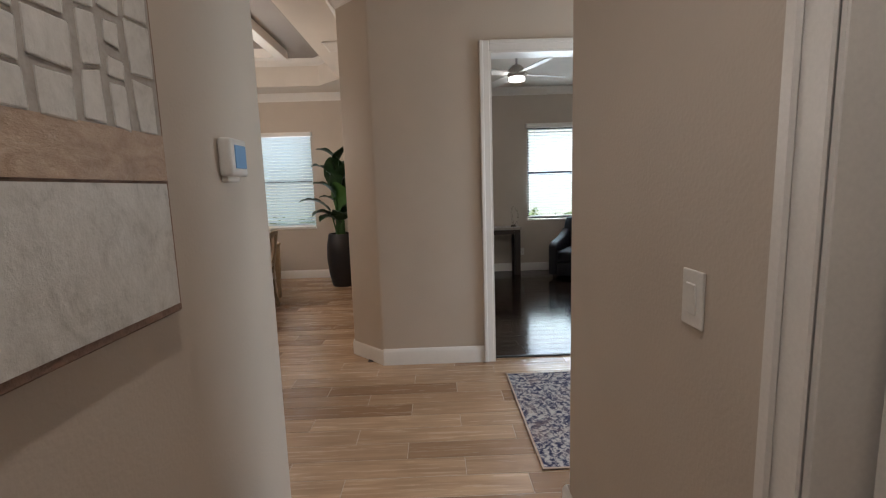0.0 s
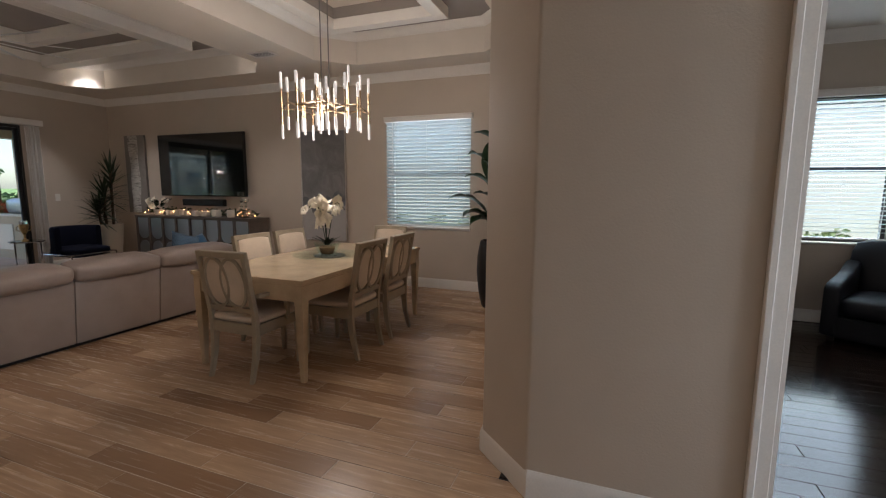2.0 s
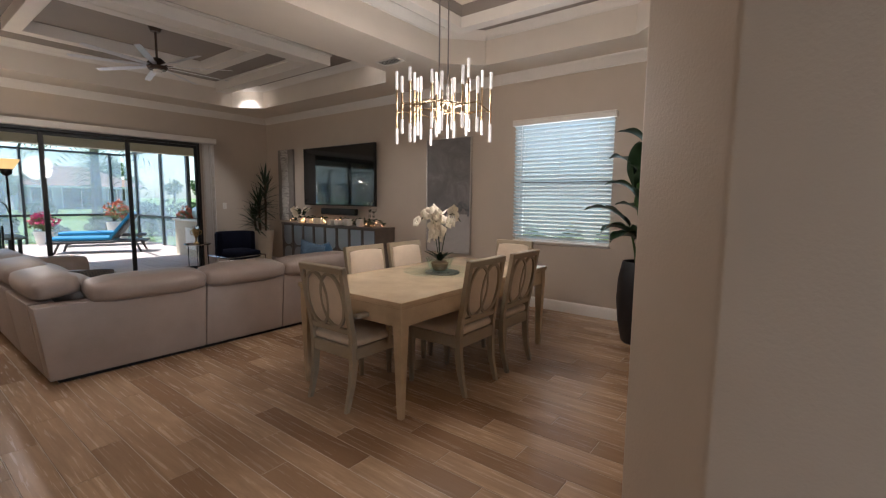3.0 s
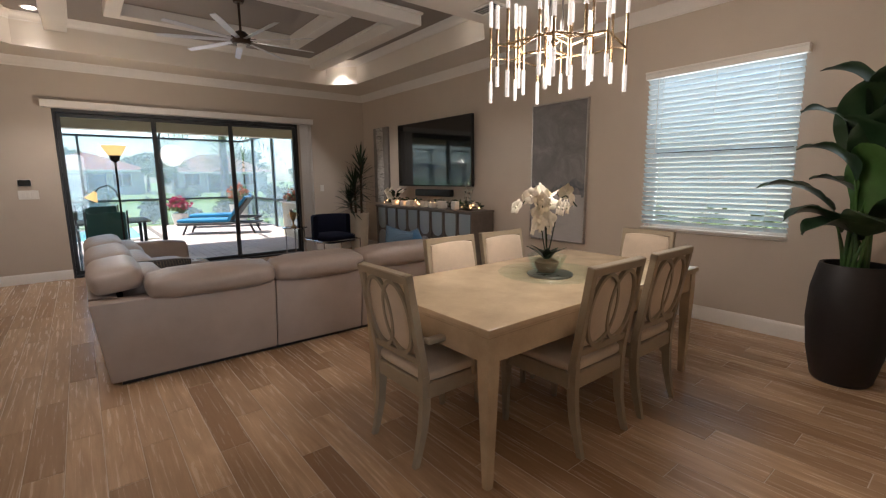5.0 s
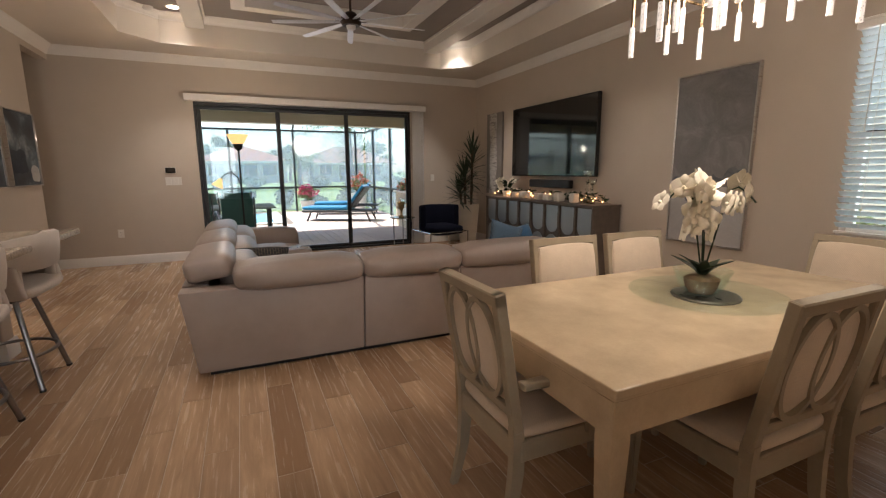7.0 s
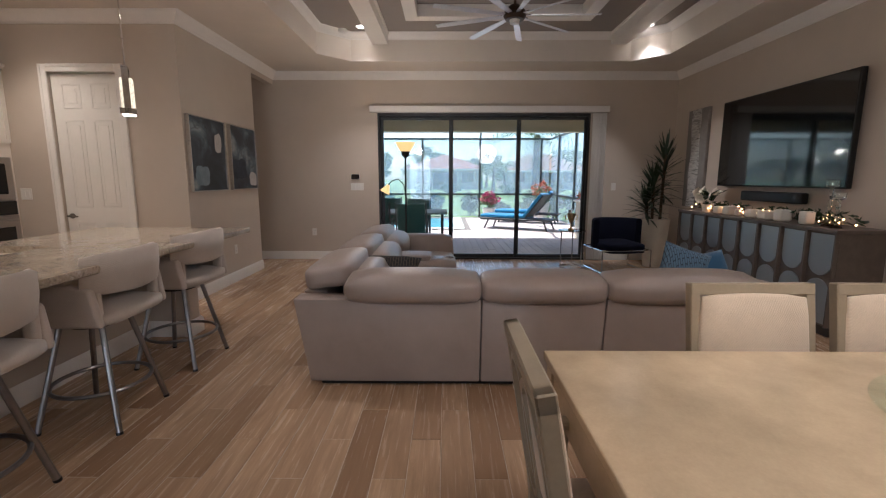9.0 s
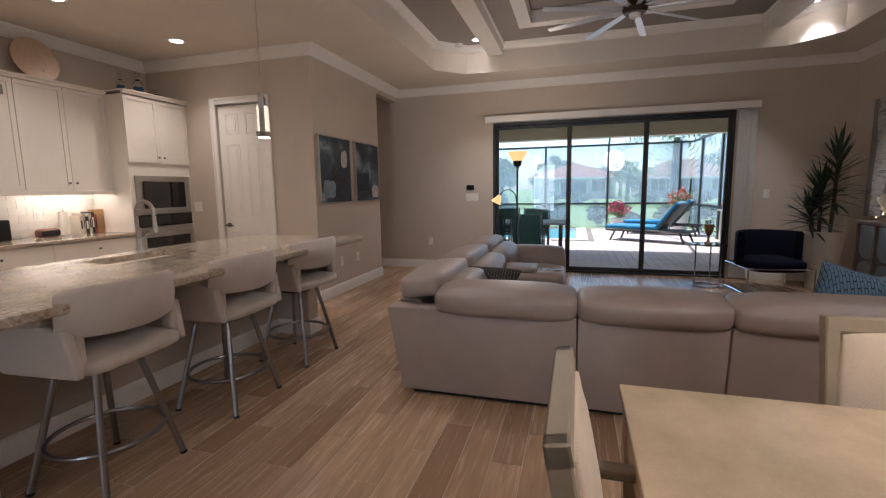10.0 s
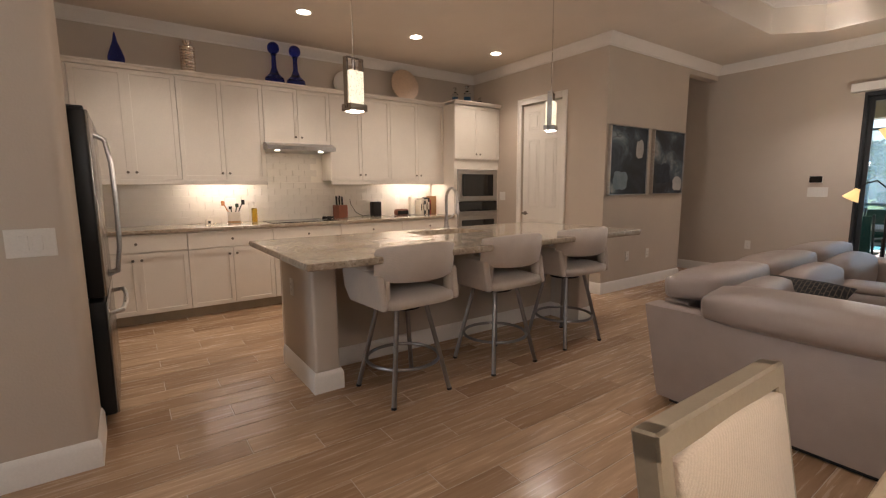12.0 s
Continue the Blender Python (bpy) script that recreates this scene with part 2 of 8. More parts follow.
def table_glass():
    """Thick clear table glass with a faint green tint and a light gloss."""
    k = Net("lazy_susan_glass")
    tr = k.n("BsdfTransparent", {"Color": (0.93, 0.975, 0.955, 1)})
    gl = k.n("BsdfGlossy", {"Roughness": 0.02})
    mx = k.n("MixShader", {0: 0.07, 1: tr.outputs[0], 2: gl.outputs[0]})
    k.t.links.new(mx.outputs[0], k.t.nodes["Material Output"].inputs[0])
    return k.m


M["glass_green"] = table_glass()
M["blue_glass"] = clear_glass("cobalt_glass", (0.03, 0.05, 0.45), ior=1.5)
M["petal"] = plain("orchid_petal", (0.78, 0.72, 0.60), 0.6, vary=0.08, scale=40, bump=0.08)
M["champagne"] = metal("champagne_brass", (0.50, 0.37, 0.23), 0.26)
M["gold"] = metal("antique_gold", (0.62, 0.44, 0.2), 0.28)
M["steel_leg"] = metal("pewter_tube", (0.30, 0.28, 0.27), 0.33)
M["candle_white"] = plain("white_ceramic", (0.72, 0.66, 0.58), 0.4, vary=0.03, bump=0.03)
M["knob"] = metal("dark_nickel_knob", (0.22, 0.19, 0.16), 0.35)
M["oven_glass"] = plain("black_glass", (0.008, 0.008, 0.008), 0.06, vary=0, bump=0, spec=0.7)
M["butcher"] = plain("cherry_block", (0.16, 0.05, 0.025), 0.4, vary=0.2, scale=14)
M["board"] = plain("maple_board", (0.42, 0.24, 0.11), 0.5, vary=0.15, scale=10)
M["oil"] = clear_glass("olive_oil", (0.55, 0.36, 0.03))
M["paper"] = plain("paper_white", (0.78, 0.73, 0.64), 0.85, vary=0.03)
M["red_orange"] = plain("orange_spoon", (0.5, 0.2, 0.06), 0.5)
M["pillow_dark"] = fabric("black_patterned_cloth", (0.02, 0.018, 0.016))
M["pillow_blue"] = fabric("blue_cloth", (0.02, 0.085, 0.17))
M["screen_blue"] = glow("thermostat_screen", (0.10, 0.20, 0.32), 0.16, (0.05, 0.10, 0.16))


def seeded_glow(name, colour, strength, scale, holes=0.5):
    """A lit crystal rod or seeded glass block: bright, with many small bubbles."""
    k = Net(name)
    v = k.coords()
    vo = k.n("TexVoronoi", {"Vector": v, "Scale": scale})
    f = k.ramp(vo.outputs["Distance"], [(0.12, mul(colour, holes * 0.45)), (0.42, colour)])
    k.set(Base_Color=(0.34, 0.32, 0.30, 1), Roughness=0.15, Emission_Color=f, Emission_Strength=strength)
    return k.m


M["crystal_glow"] = seeded_glow("lit_crystal_rod", (1.0, 0.86, 0.72), 0.30, 110, 0.12)
M["pendant_glow"] = seeded_glow("lit_seeded_glass", (1.0, 0.80, 0.52), 0.48, 80, 0.18)
M["lamp_shade_glow"] = glow("lit_amber_shade", (1.0, 0.60, 0.22), 0.42, (0.62, 0.42, 0.20))
M["fan_glow"] = glow("fan_light_lens", (1.0, 0.92, 0.82), 4.0)
M["fairy"] = glow("fairy_light", (1.0, 0.45, 0.16), 10.0)
M["vane"] = plain("white_vinyl_vane", (0.78, 0.74, 0.69), 0.5, vary=0.03, bump=0.02)


def blind_slat():
    """White faux-wood slat that lets some daylight glow through."""
    k = Net("blind_slat")
    v = k.coords()
    f = k.noise(40, 3, 0.5, v)
    df = k.n("BsdfDiffuse", {"Color": k.ramp(f.outputs[0], [(0.3, (0.74, 0.76, 0.77)), (0.7, (0.80, 0.82, 0.83))])})
    tl = k.n("BsdfTranslucent", {"Color": (0.70, 0.83, 0.86, 1)})
    mx = k.n("MixShader", {0: 0.30, 1: df.outputs[0], 2: tl.outputs[0]})
    k.t.links.new(mx.outputs[0], k.t.nodes["Material Output"].inputs[0])
    return k.m


M["blind"] = blind_slat()


def abstract_paint(name, stops, scale, axis_scale=(1, 1, 1), bump=0.2, rough=0.6, dist=1.5):
    k = Net(name)
    v = k.coords(axis_scale)
    a = k.noise(scale, 8, 0.65, v, dist)
    g = k.noise(60, 4, 0.7, v)
    k.set(Base_Color=k.mix(0.15, k.ramp(a.outputs[0], stops), k.ramp(g.outputs[0], [(0.3, mul(stops[0][1], 0.8)), (0.7, stops[-1][1])])), Roughness=rough)
    k.bump(g.outputs[0], bump, 0.004)
    return k.m


M["art_grey"] = abstract_paint("grey_wash_canvas", [(0.3, (0.13, 0.125, 0.125)), (0.55, (0.20, 0.19, 0.19)), (0.75, (0.29, 0.28, 0.275))], 2.6)
M["art_slate"] = abstract_paint("slate_wash_canvas", [(0.35, (0.075, 0.08, 0.09)), (0.6, (0.17, 0.17, 0.18))], 6.0)
M["art_pale"] = abstract_paint("pale_grey_canvas", [(0.3, (0.36, 0.345, 0.335)), (0.7, (0.45, 0.43, 0.415))], 3.0)
M["art_birch"] = abstract_paint("birch_bark_print", [(0.36, (0.12, 0.11, 0.10)), (0.46, (0.42, 0.40, 0.37)), (0.6, (0.60, 0.57, 0.53))], 5.0, (1, 1, 5), 0.3)
M["art_birch_edge"] = abstract_paint("birch_print_ground", [(0.3, (0.20, 0.18, 0.165)), (0.7, (0.27, 0.245, 0.225))], 8.0)
M["art_white"] = abstract_paint("thick_white_paint", [(0.3, (0.46, 0.435, 0.39)), (0.45, (0.60, 0.57, 0.52)), (0.7, (0.70, 0.67, 0.62))], 14.0, (1, 1, 0.8), 0.7, 0.4)
M["art_tan"] = abstract_paint("tan_glazed_paint", [(0.3, (0.34, 0.22, 0.14)), (0.6, (0.50, 0.36, 0.25)), (0.75, (0.60, 0.48, 0.37))], 11.0, (1, 1, 2), 0.7, 0.3)
M["art_rust"] = abstract_paint("rust_line_paint", [(0.3, (0.15, 0.085, 0.055)), (0.7, (0.32, 0.20, 0.14))], 20.0, (1, 1, 1), 0.6)


def rug_pattern():
    """Faded medallions in navy, grey and blush."""
    k = Net("faded_medallion_rug")
    v = k.coords()
    warp = k.mix(0.10, v, k.noise(9, 4, 0.6, v).outputs["Color"], "ADD")
    vo = k.n("TexVoronoi", {"Vector": warp, "Scale": 1.7})
    wav = k.n("Math", {0: k.n("Math", {0: vo.outputs["Distance"], 1: 75.0}, operation="MULTIPLY").outputs[0]}, operation="SINE")
    nz = k.noise(22, 8, 0.72, v, 2.2)
    nz2 = k.noise(5, 4, 0.6, v)
    mixv = k.n("Math", {0: k.n("Math", {0: wav.outputs[0], 1: 0.045}, operation="MULTIPLY").outputs[0], 1: nz.outputs[0]}, operation="ADD")
    c = k.ramp(mixv.outputs[0], [(0.42, (0.014, 0.018, 0.06)), (0.48, (0.11, 0.11, 0.16)), (0.54, (0.44, 0.41, 0.39)), (0.75, (0.56, 0.52, 0.49))])
    c = k.mix(k.ramp(nz2.outputs[0], [(0.5, (0, 0, 0)), (0.7, (0.4, 0.4, 0.4))]), c, (0.42, 0.30, 0.24))
    k.set(Base_Color=c, Roughness=0.95)
    k.bump(k.noise(300, 2, 0.5, v).outputs[0], 0.5, 0.004)
    return k.m


M["rug"] = rug_pattern()
M["art_ground"] = abstract_paint("grey_brown_ground_paint", [(0.3, (0.33, 0.29, 0.25)), (0.7, (0.47, 0.43, 0.38))], 16.0, (1, 1, 1), 0.6)
# ---- mesh helpers ----
def box_bm(x0, x1, y0, y1, z0, z1, bevel=0.0, seg=1, bm=None):
    own = bm is None
    bm = bm or bmesh.new()
    r = bmesh.ops.create_cube(bm, size=1.0, matrix=Matrix.Translation(((x0 + x1) / 2, (y0 + y1) / 2, (z0 + z1) / 2)) @ Matrix.Diagonal((x1 - x0, y1 - y0, z1 - z0, 1)))
    if bevel:
        es = list({e for v in r["verts"] for e in v.link_edges})
        bmesh.ops.bevel(bm, geom=es, offset=bevel, segments=seg, affect="EDGES", profile=0.5)
    return bm


def join(*bms):
    """Several bmeshes into the first one."""
    out = bms[0]
    for b in bms[1:]:
        me = bpy.data.meshes.new("tmp")
        b.to_mesh(me)
        out.from_mesh(me)
        bpy.data.meshes.remove(me)
        b.free()
    return out


def tube_bm(points, radius, sides=10, cap=True, radii=None, bm=None):
    """A round tube along points, its radius fixed or given point by point."""
    bm = bm or bmesh.new()
    pts = [Vector(p) for p in points]
    rings = []
    up = None
    for i, p in enumerate(pts):
        d = (pts[min(i + 1, len(pts) - 1)] - pts[max(i - 1, 0)]).normalized()
        if up is None:
            up = Vector((0, 0, 1)) if abs(d.z) < 0.9 else Vector((1, 0, 0))
        a = (up - d * up.dot(d)).normalized()
        up = a
        b = d.cross(a)
        r = radii[i] if radii else radius
        rings.append([bm.verts.new(p + (a * math.cos(2 * math.pi * j / sides) + b * math.sin(2 * math.pi * j / sides)) * r) for j in range(sides)])
    for r0, r1 in zip(rings, rings[1:]):
        for j in range(sides):
            bm.faces.new((r0[j], r0[(j + 1) % sides], r1[(j + 1) % sides], r1[j]))
    if cap:
        bm.faces.new(rings[0][::-1])
        bm.faces.new(rings[-1])
    return bm


def ring_bm(radius, thick, sides=40, minor=8, centre=(0, 0, 0), m=None):
    bm = bmesh.new()
    rows = []
    for i in range(sides):
        a = 2 * math.pi * i / sides
        rows.append([bm.verts.new((centre[0] + (radius + thick * math.cos(b)) * math.cos(a), centre[1] + (radius + thick * math.cos(b)) * math.sin(a), centre[2] + thick * math.sin(b)))
                     for b in (2 * math.pi * j / minor for j in range(minor))])
    for i in range(sides):
        for j in range(minor):
            bm.faces.new((rows[i][j], rows[(i + 1) % sides][j], rows[(i + 1) % sides][(j + 1) % minor], rows[i][(j + 1) % minor]))
    if m:
        bm.transform(m)
    return bm


def lathe_bm(profile, sides=28, centre=(0, 0, 0)):
    """A turned body from (radius, height) pairs."""
    bm = bmesh.new()
    rings = []
    for r, z in profile:
        rings.append([bm.verts.new((centre[0] + r * math.cos(2 * math.pi * i / sides), centre[1] + r * math.sin(2 * math.pi * i / sides), centre[2] + z)) for i in range(sides)])
    for r0, r1 in zip(rings, rings[1:]):
        for i in range(sides):
            bm.faces.new((r0[i], r0[(i + 1) % sides], r1[(i + 1) % sides], r1[i]))
    if profile[0][0] > 1e-5:
        bm.faces.new(rings[0][::-1])
    if profile[-1][0] > 1e-5:
        bm.faces.new(rings[-1])
    bmesh.ops.remove_doubles(bm, verts=bm.verts, dist=1e-5)
    return bm


def prism_bm(outline, z0, z1, bevel=0.0):
    """A flat outline (x, y) drawn up from z0 to z1."""
    bm = bmesh.new()
    lo = [bm.verts.new((x, y, z0)) for x, y in outline]
    hi = [bm.verts.new((x, y, z1)) for x, y in outline]
    n = len(outline)
    bm.faces.new(lo[::-1])
    top = bm.faces.new(hi)
    for i in range(n):
        bm.faces.new((lo[i], lo[(i + 1) % n], hi[(i + 1) % n], hi[i]))
    bmesh.ops.recalc_face_normals(bm, faces=bm.faces)
    if bevel:
        bmesh.ops.bevel(bm, geom=[e for e in bm.edges], offset=bevel, segments=2, affect="EDGES", profile=0.5)
    return bm


def sweep_bm(profile, path, closed=False):
    """A moulding: a profile of (out, up) pairs carried along a level path, out to the left of the way."""
    bm = bmesh.new()
    n = len(path)
    rings = []
    for i in range(n):
        p = Vector(path[i]).to_2d() if len(path[i]) > 2 else Vector(path[i])
        z = path[i][2] if len(path[i]) > 2 else 0.0
        prev = Vector(path[i - 1][:2]) if (closed or i > 0) else None
        nxt = Vector(path[(i + 1) % n][:2]) if (closed or i < n - 1) else None
        d0 = (p - prev).normalized() if prev is not None else None
        d1 = (nxt - p).normalized() if nxt is not None else None
        d0, d1 = d0 or d1, d1 or d0
        n0, n1 = Vector((-d0.y, d0.x)), Vector((-d1.y, d1.x))
        mid = (n0 + n1).normalized()
        k = 1.0 / max(0.3, mid.dot(n0))
        rings.append([bm.verts.new((p.x + mid.x * k * o, p.y + mid.y * k * o, z + u)) for o, u in profile])
    m = len(profile)
    for i in range(n if closed else n - 1):
        a, b = rings[i], rings[(i + 1) % n]
        for j in range(m):
            bm.faces.new((a[j], b[j], b[(j + 1) % m], a[(j + 1) % m]))
    if not closed:
        bm.faces.new(rings[0])
        bm.faces.new(rings[-1][::-1])
    bmesh.ops.recalc_face_normals(bm, faces=bm.faces)
    return bm


def mesh_of(name, bm, material, smooth=False, angle=35):
    me = bpy.data.meshes.new(name)
    bmesh.ops.recalc_face_normals(bm, faces=bm.faces)
    bm.to_mesh(me)
    bm.free()
    for mt in material if isinstance(material, (list, tuple)) else [material]:
        me.materials.append(mt)
    if smooth:
        for p in me.polygons:
            p.use_smooth = True
        me.set_sharp_from_angle(angle=radians(angle))
    return me


def part(name, bm, material, parent, label="", smooth=False, angle=35):
    """One mesh object under a thing or under a part."""
    ob = new(name, mesh_of(name, bm, material, smooth, angle))
    ob.parent = parent
    return tagged(ob, label)


def thing(name, label, category, at=(0, 0, 0), rz=0.0, group="", kind=""):
    """An Empty at the base of a thing, which carries its parts."""
    ob = new(name)
    ob.matrix_basis = pose(at[0], at[1], at[2], 0, 0, rz)
    ob.empty_display_size = 0.1
    return tagged(ob, label, category, group, kind)


def solid(name, bm, material, label, category, smooth=False, group="", kind="", angle=35, at=None, rz=0.0):
    """A thing that is a single mesh."""
    ob = new(name, mesh_of(name, bm, material, smooth, angle))
    if at:
        ob.matrix_basis = pose(at[0], at[1], at[2], 0, 0, rz)
    return tagged(ob, label, category, group, kind)


def soft_box(x0, x1, y0, y1, z0, z1, r, seg=3, puff=0.0):
    """A cushion: a rounded box whose faces swell a little."""
    bm = bmesh.new()
    bmesh.ops.create_cube(bm, size=1.0, matrix=Matrix.Translation(((x0 + x1) / 2, (y0 + y1) / 2, (z0 + z1) / 2)) @ Matrix.Diagonal((x1 - x0, y1 - y0, z1 - z0, 1)))
    bmesh.ops.subdivide_edges(bm, edges=bm.edges, cuts=5, use_grid_fill=True)
    c = Vector(((x0 + x1) / 2, (y0 + y1) / 2, (z0 + z1) / 2))
    h = Vector(((x1 - x0) / 2, (y1 - y0) / 2, (z1 - z0) / 2))
    for v in bm.verts:
        d = v.co - c
        u = Vector((d.x / h.x, d.y / h.y, d.z / h.z))
        # round the corners: shrink towards the inset core, then push out by r
        core = Vector((max(-h.x + r, min(h.x - r, d.x)), max(-h.y + r, min(h.y - r, d.y)), max(-h.z + r, min(h.z - r, d.z))))
        off = d - core
        if off.length > 1e-6:
            d = core + off.normalized() * min(r, off.length if off.length < r else r)
        if puff:
            k = (1 - u.x ** 2) * (1 - u.y ** 2) + (1 - u.y ** 2) * (1 - u.z ** 2) + (1 - u.x ** 2) * (1 - u.z ** 2)
            ax = max(range(3), key=lambda i: abs(u[i]))
            d[ax] += math.copysign(puff * min(1, k), u[ax])
        v.co = c + d
    return bm

# ---- the shell ----
CEIL = 2.985
X_W, Y_N = -9.07, 7.735          # sliding-door wall, dining and den window wall
PX, PY = -6.47, 1.33             # pantry block: its kitchen face and its living-room face
KY = -1.08                       # kitchen back wall
T = 0.16


def wall(name, x0, x1, y0, y1, z0=0.0, z1=CEIL + 0.60, openings=(), along="x", label="beige painted drywall wall"):
    """A wall block with openings (a0, a1, z0, z1) cut right through it."""
    bm = bmesh.new()
    lo, hi = (x0, x1) if along == "x" else (y0, y1)

    def piece(a0, a1, c0, c1):
        if a1 - a0 > 1e-4 and c1 - c0 > 1e-4:
            if along == "x":
                box_bm(a0, a1, y0, y1, c0, c1, bm=bm)
            else:
                box_bm(x0, x1, a0, a1, c0, c1, bm=bm)
    at = lo
    for a0, a1, c0, c1 in sorted(openings):
        piece(at, a0, z0, z1)
        piece(a0, a1, z0, c0)
        piece(a0, a1, c1, z1)
        at = a1
    piece(at, hi, z0, z1)
    ob = new(name, mesh_of(name, bm, M["wall"]))
    return tagged(ob, label, "wall", kind="structure")


WIN = (-3.17, -1.945, 0.85, 2.352)     # dining window opening
DWIN = (1.58, 2.50, 0.87, 2.38)      # den window opening
SLD = (2.975, 6.375, 0.0, 2.375)        # sliding door opening
DEN = (0.48, 2.02, 0.0, 2.44)        # den doorway
wall("wall_west", X_W - T, X_W, -0.6, Y_N + T, openings=[SLD], along="y")
wall("wall_north", X_W, 3.2, Y_N, Y_N + T, openings=[WIN, DWIN])
wall("wall_den_east", 2.95, 3.2, 3.82, Y_N, along="y")
# unseen opening added to go with the foyer fill lamp
wall("wall_foyer_east", 3.05, 3.2, 0.0, 3.82, openings=[(2.5, 3.4, 0.2, 2.3)], along="y")
wall("wall_kitchen_south", PX, -1.0, KY - T, KY)
# pantry block, open to a passage at its far end
wall("wall_pantry_east", PX - 0.12, PX, KY - T, PY, openings=[(-0.02, 0.69, 0.0, 2.41)], along="y")
wall("wall_pantry_north", -8.26, PX - 0.12, PY - 0.12, PY)
wall("wall_pantry_west", -8.26, -8.14, -0.6, PY - 0.12, along="y")
wall("wall_passage_south", X_W, -8.14, -0.75, -0.6)
wall("wall_passage_header", X_W, -8.26, PY - 0.12, PY, 2.80, CEIL + 0.60)


def rounded_block(name, outline, z0, z1, label="beige painted drywall wall with rounded corners"):
    ob = new(name, mesh_of(name, prism_bm(outline, z0, z1), M["wall"], True, 40))
    return tagged(ob, label, "wall", kind="structure")


def arc(cx, cy, r, a0, a1, n=8):
    return [(cx + r * math.cos(radians(a0 + (a1 - a0) * i / n)), cy + r * math.sin(radians(a0 + (a1 - a0) * i / n))) for i in range(n + 1)]


HX0, HX1, HY = -0.60, 0.568, 2.06    # hall: left and right faces, and where the walls end
R = 0.045
# the wall between hall and kitchen, with the fridge standing against its west face
HYL = 2.03
rounded_block("wall_hall_west", [(HX0, -1.3), *arc(HX0 - R, HYL - R, R, 0, 90), *arc(-1.68 + R, HYL - R, R, 90, 180), (-1.68, 1.66), (-1.50, 1.66), (-1.50, 1.9), (-0.70, 1.9), (-0.70, -1.3)], 0, CEIL + 0.60)
wall("wall_fridge_alcove", -0.86, -0.70, KY - T, 1.9, along="y")
# hall's other side: a door opening close behind the start, then the rounded end of the wall
rounded_block("wall_hall_east", [(HX1 + 0.14, 0.905), (HX1 + 0.14, HY - 0.14), (3.05, HY - 0.14), (3.05, HY), *arc(HX1 + R, HY - R, R, 90, 180), (HX1, 0.905)], 0, CEIL + 0.60)
wall("wall_hall_east_header", HX1, HX1 + 0.14, 0.025, 0.905, 2.44, CEIL + 0.60, along="y")
wall("wall_hall_east_rear", HX1, HX1 + 0.14, -1.3, 0.025, along="y")
wall("wall_hall_south", -0.9, 3.2, -1.46, -1.3)
wall("wall_side_room", 2.2, 2.35, -1.3, HY - 0.14, along="y")
# den front wall with its chamfered corner
cham = [(DEN[0], 3.82), (DEN[0], 3.96), (-0.36, 3.96), (-0.57, 4.17), (-0.57, Y_N), (-0.71, Y_N), *arc(-0.71 + 0.03, 4.11, 0.03, 180, 225, 4), *arc(-0.417, 3.82 + 0.03, 0.03, 225, 270, 4)]
rounded_block("wall_den_south", cham, 0, CEIL + 0.60)
wall("wall_den_south_right", DEN[1], 3.2, 3.82, 3.96)
wall("wall_den_header", DEN[0], DEN[1], 3.82, 3.96, 2.44, CEIL + 0.60)

# floors
solid("floor", box_bm(X_W - T, 3.2, -1.46, Y_N + T, -0.2, -0.0018), M["grout"], "beige grout bed under wood-look tile floor", "floor", kind="structure")
# added glazing, out of view, around the foyer fill lamp
wf = thing("window_foyer", "added unseen entry sidelight in a white frame", "window", kind="structure")
for a in ((2.5, 2.55, 0.2, 2.3), (3.35, 3.4, 0.2, 2.3), (2.55, 3.35, 0.2, 0.25), (2.55, 3.35, 2.25, 2.3)):
    part("window_frame", box_bm(3.08, 3.14, a[0], a[1], a[2], a[3], 0.003), M["trim"], wf)
pw_ = part("pane", box_bm(3.10, 3.104, 2.55, 3.35, 0.25, 2.25), M["pane"], wf)
pw_.visible_shadow = False
# ---- ceilings ----
TRAY_L = (-8.39, -4.50, 2.34, 7.06)   # living-room tray
TRAY_D = (-3.72, -1.24, 3.62, 7.20)   # dining tray
TRAY_TOP = CEIL + 0.375


def octagon(x0, x1, y0, y1, c):
    return [(x0 + c, y0), (x1 - c, y0), (x1, y0 + c), (x1, y1 - c), (x1 - c, y1), (x0 + c, y1), (x0, y1 - c), (x0, y0 + c)]


def flat_with_holes(name, outer, holes, z, thick, material, label):
    """A ceiling sheet with holes, from triangles between the outlines, thickened upwards."""
    bm = bmesh.new()
    loops = []
    for o in [outer, *holes]:
        vs = [bm.verts.new((x, y, z)) for x, y in o]
        loops += [bm.edges.new((vs[i], vs[(i + 1) % len(vs)])) for i in range(len(vs))]
    r = bmesh.ops.triangle_fill(bm, use_beauty=True, use_dissolve=False, edges=loops)
    fs = [g for g in r["geom"] if isinstance(g, bmesh.types.BMFace)]
    ext = bmesh.ops.extrude_face_region(bm, geom=fs)
    bmesh.ops.translate(bm, vec=(0, 0, thick), verts=[g for g in ext["geom"] if isinstance(g, bmesh.types.BMVert)])
    ob = new(name, mesh_of(name, bm, material))
    return tagged(ob, label, "ceiling", kind="structure")


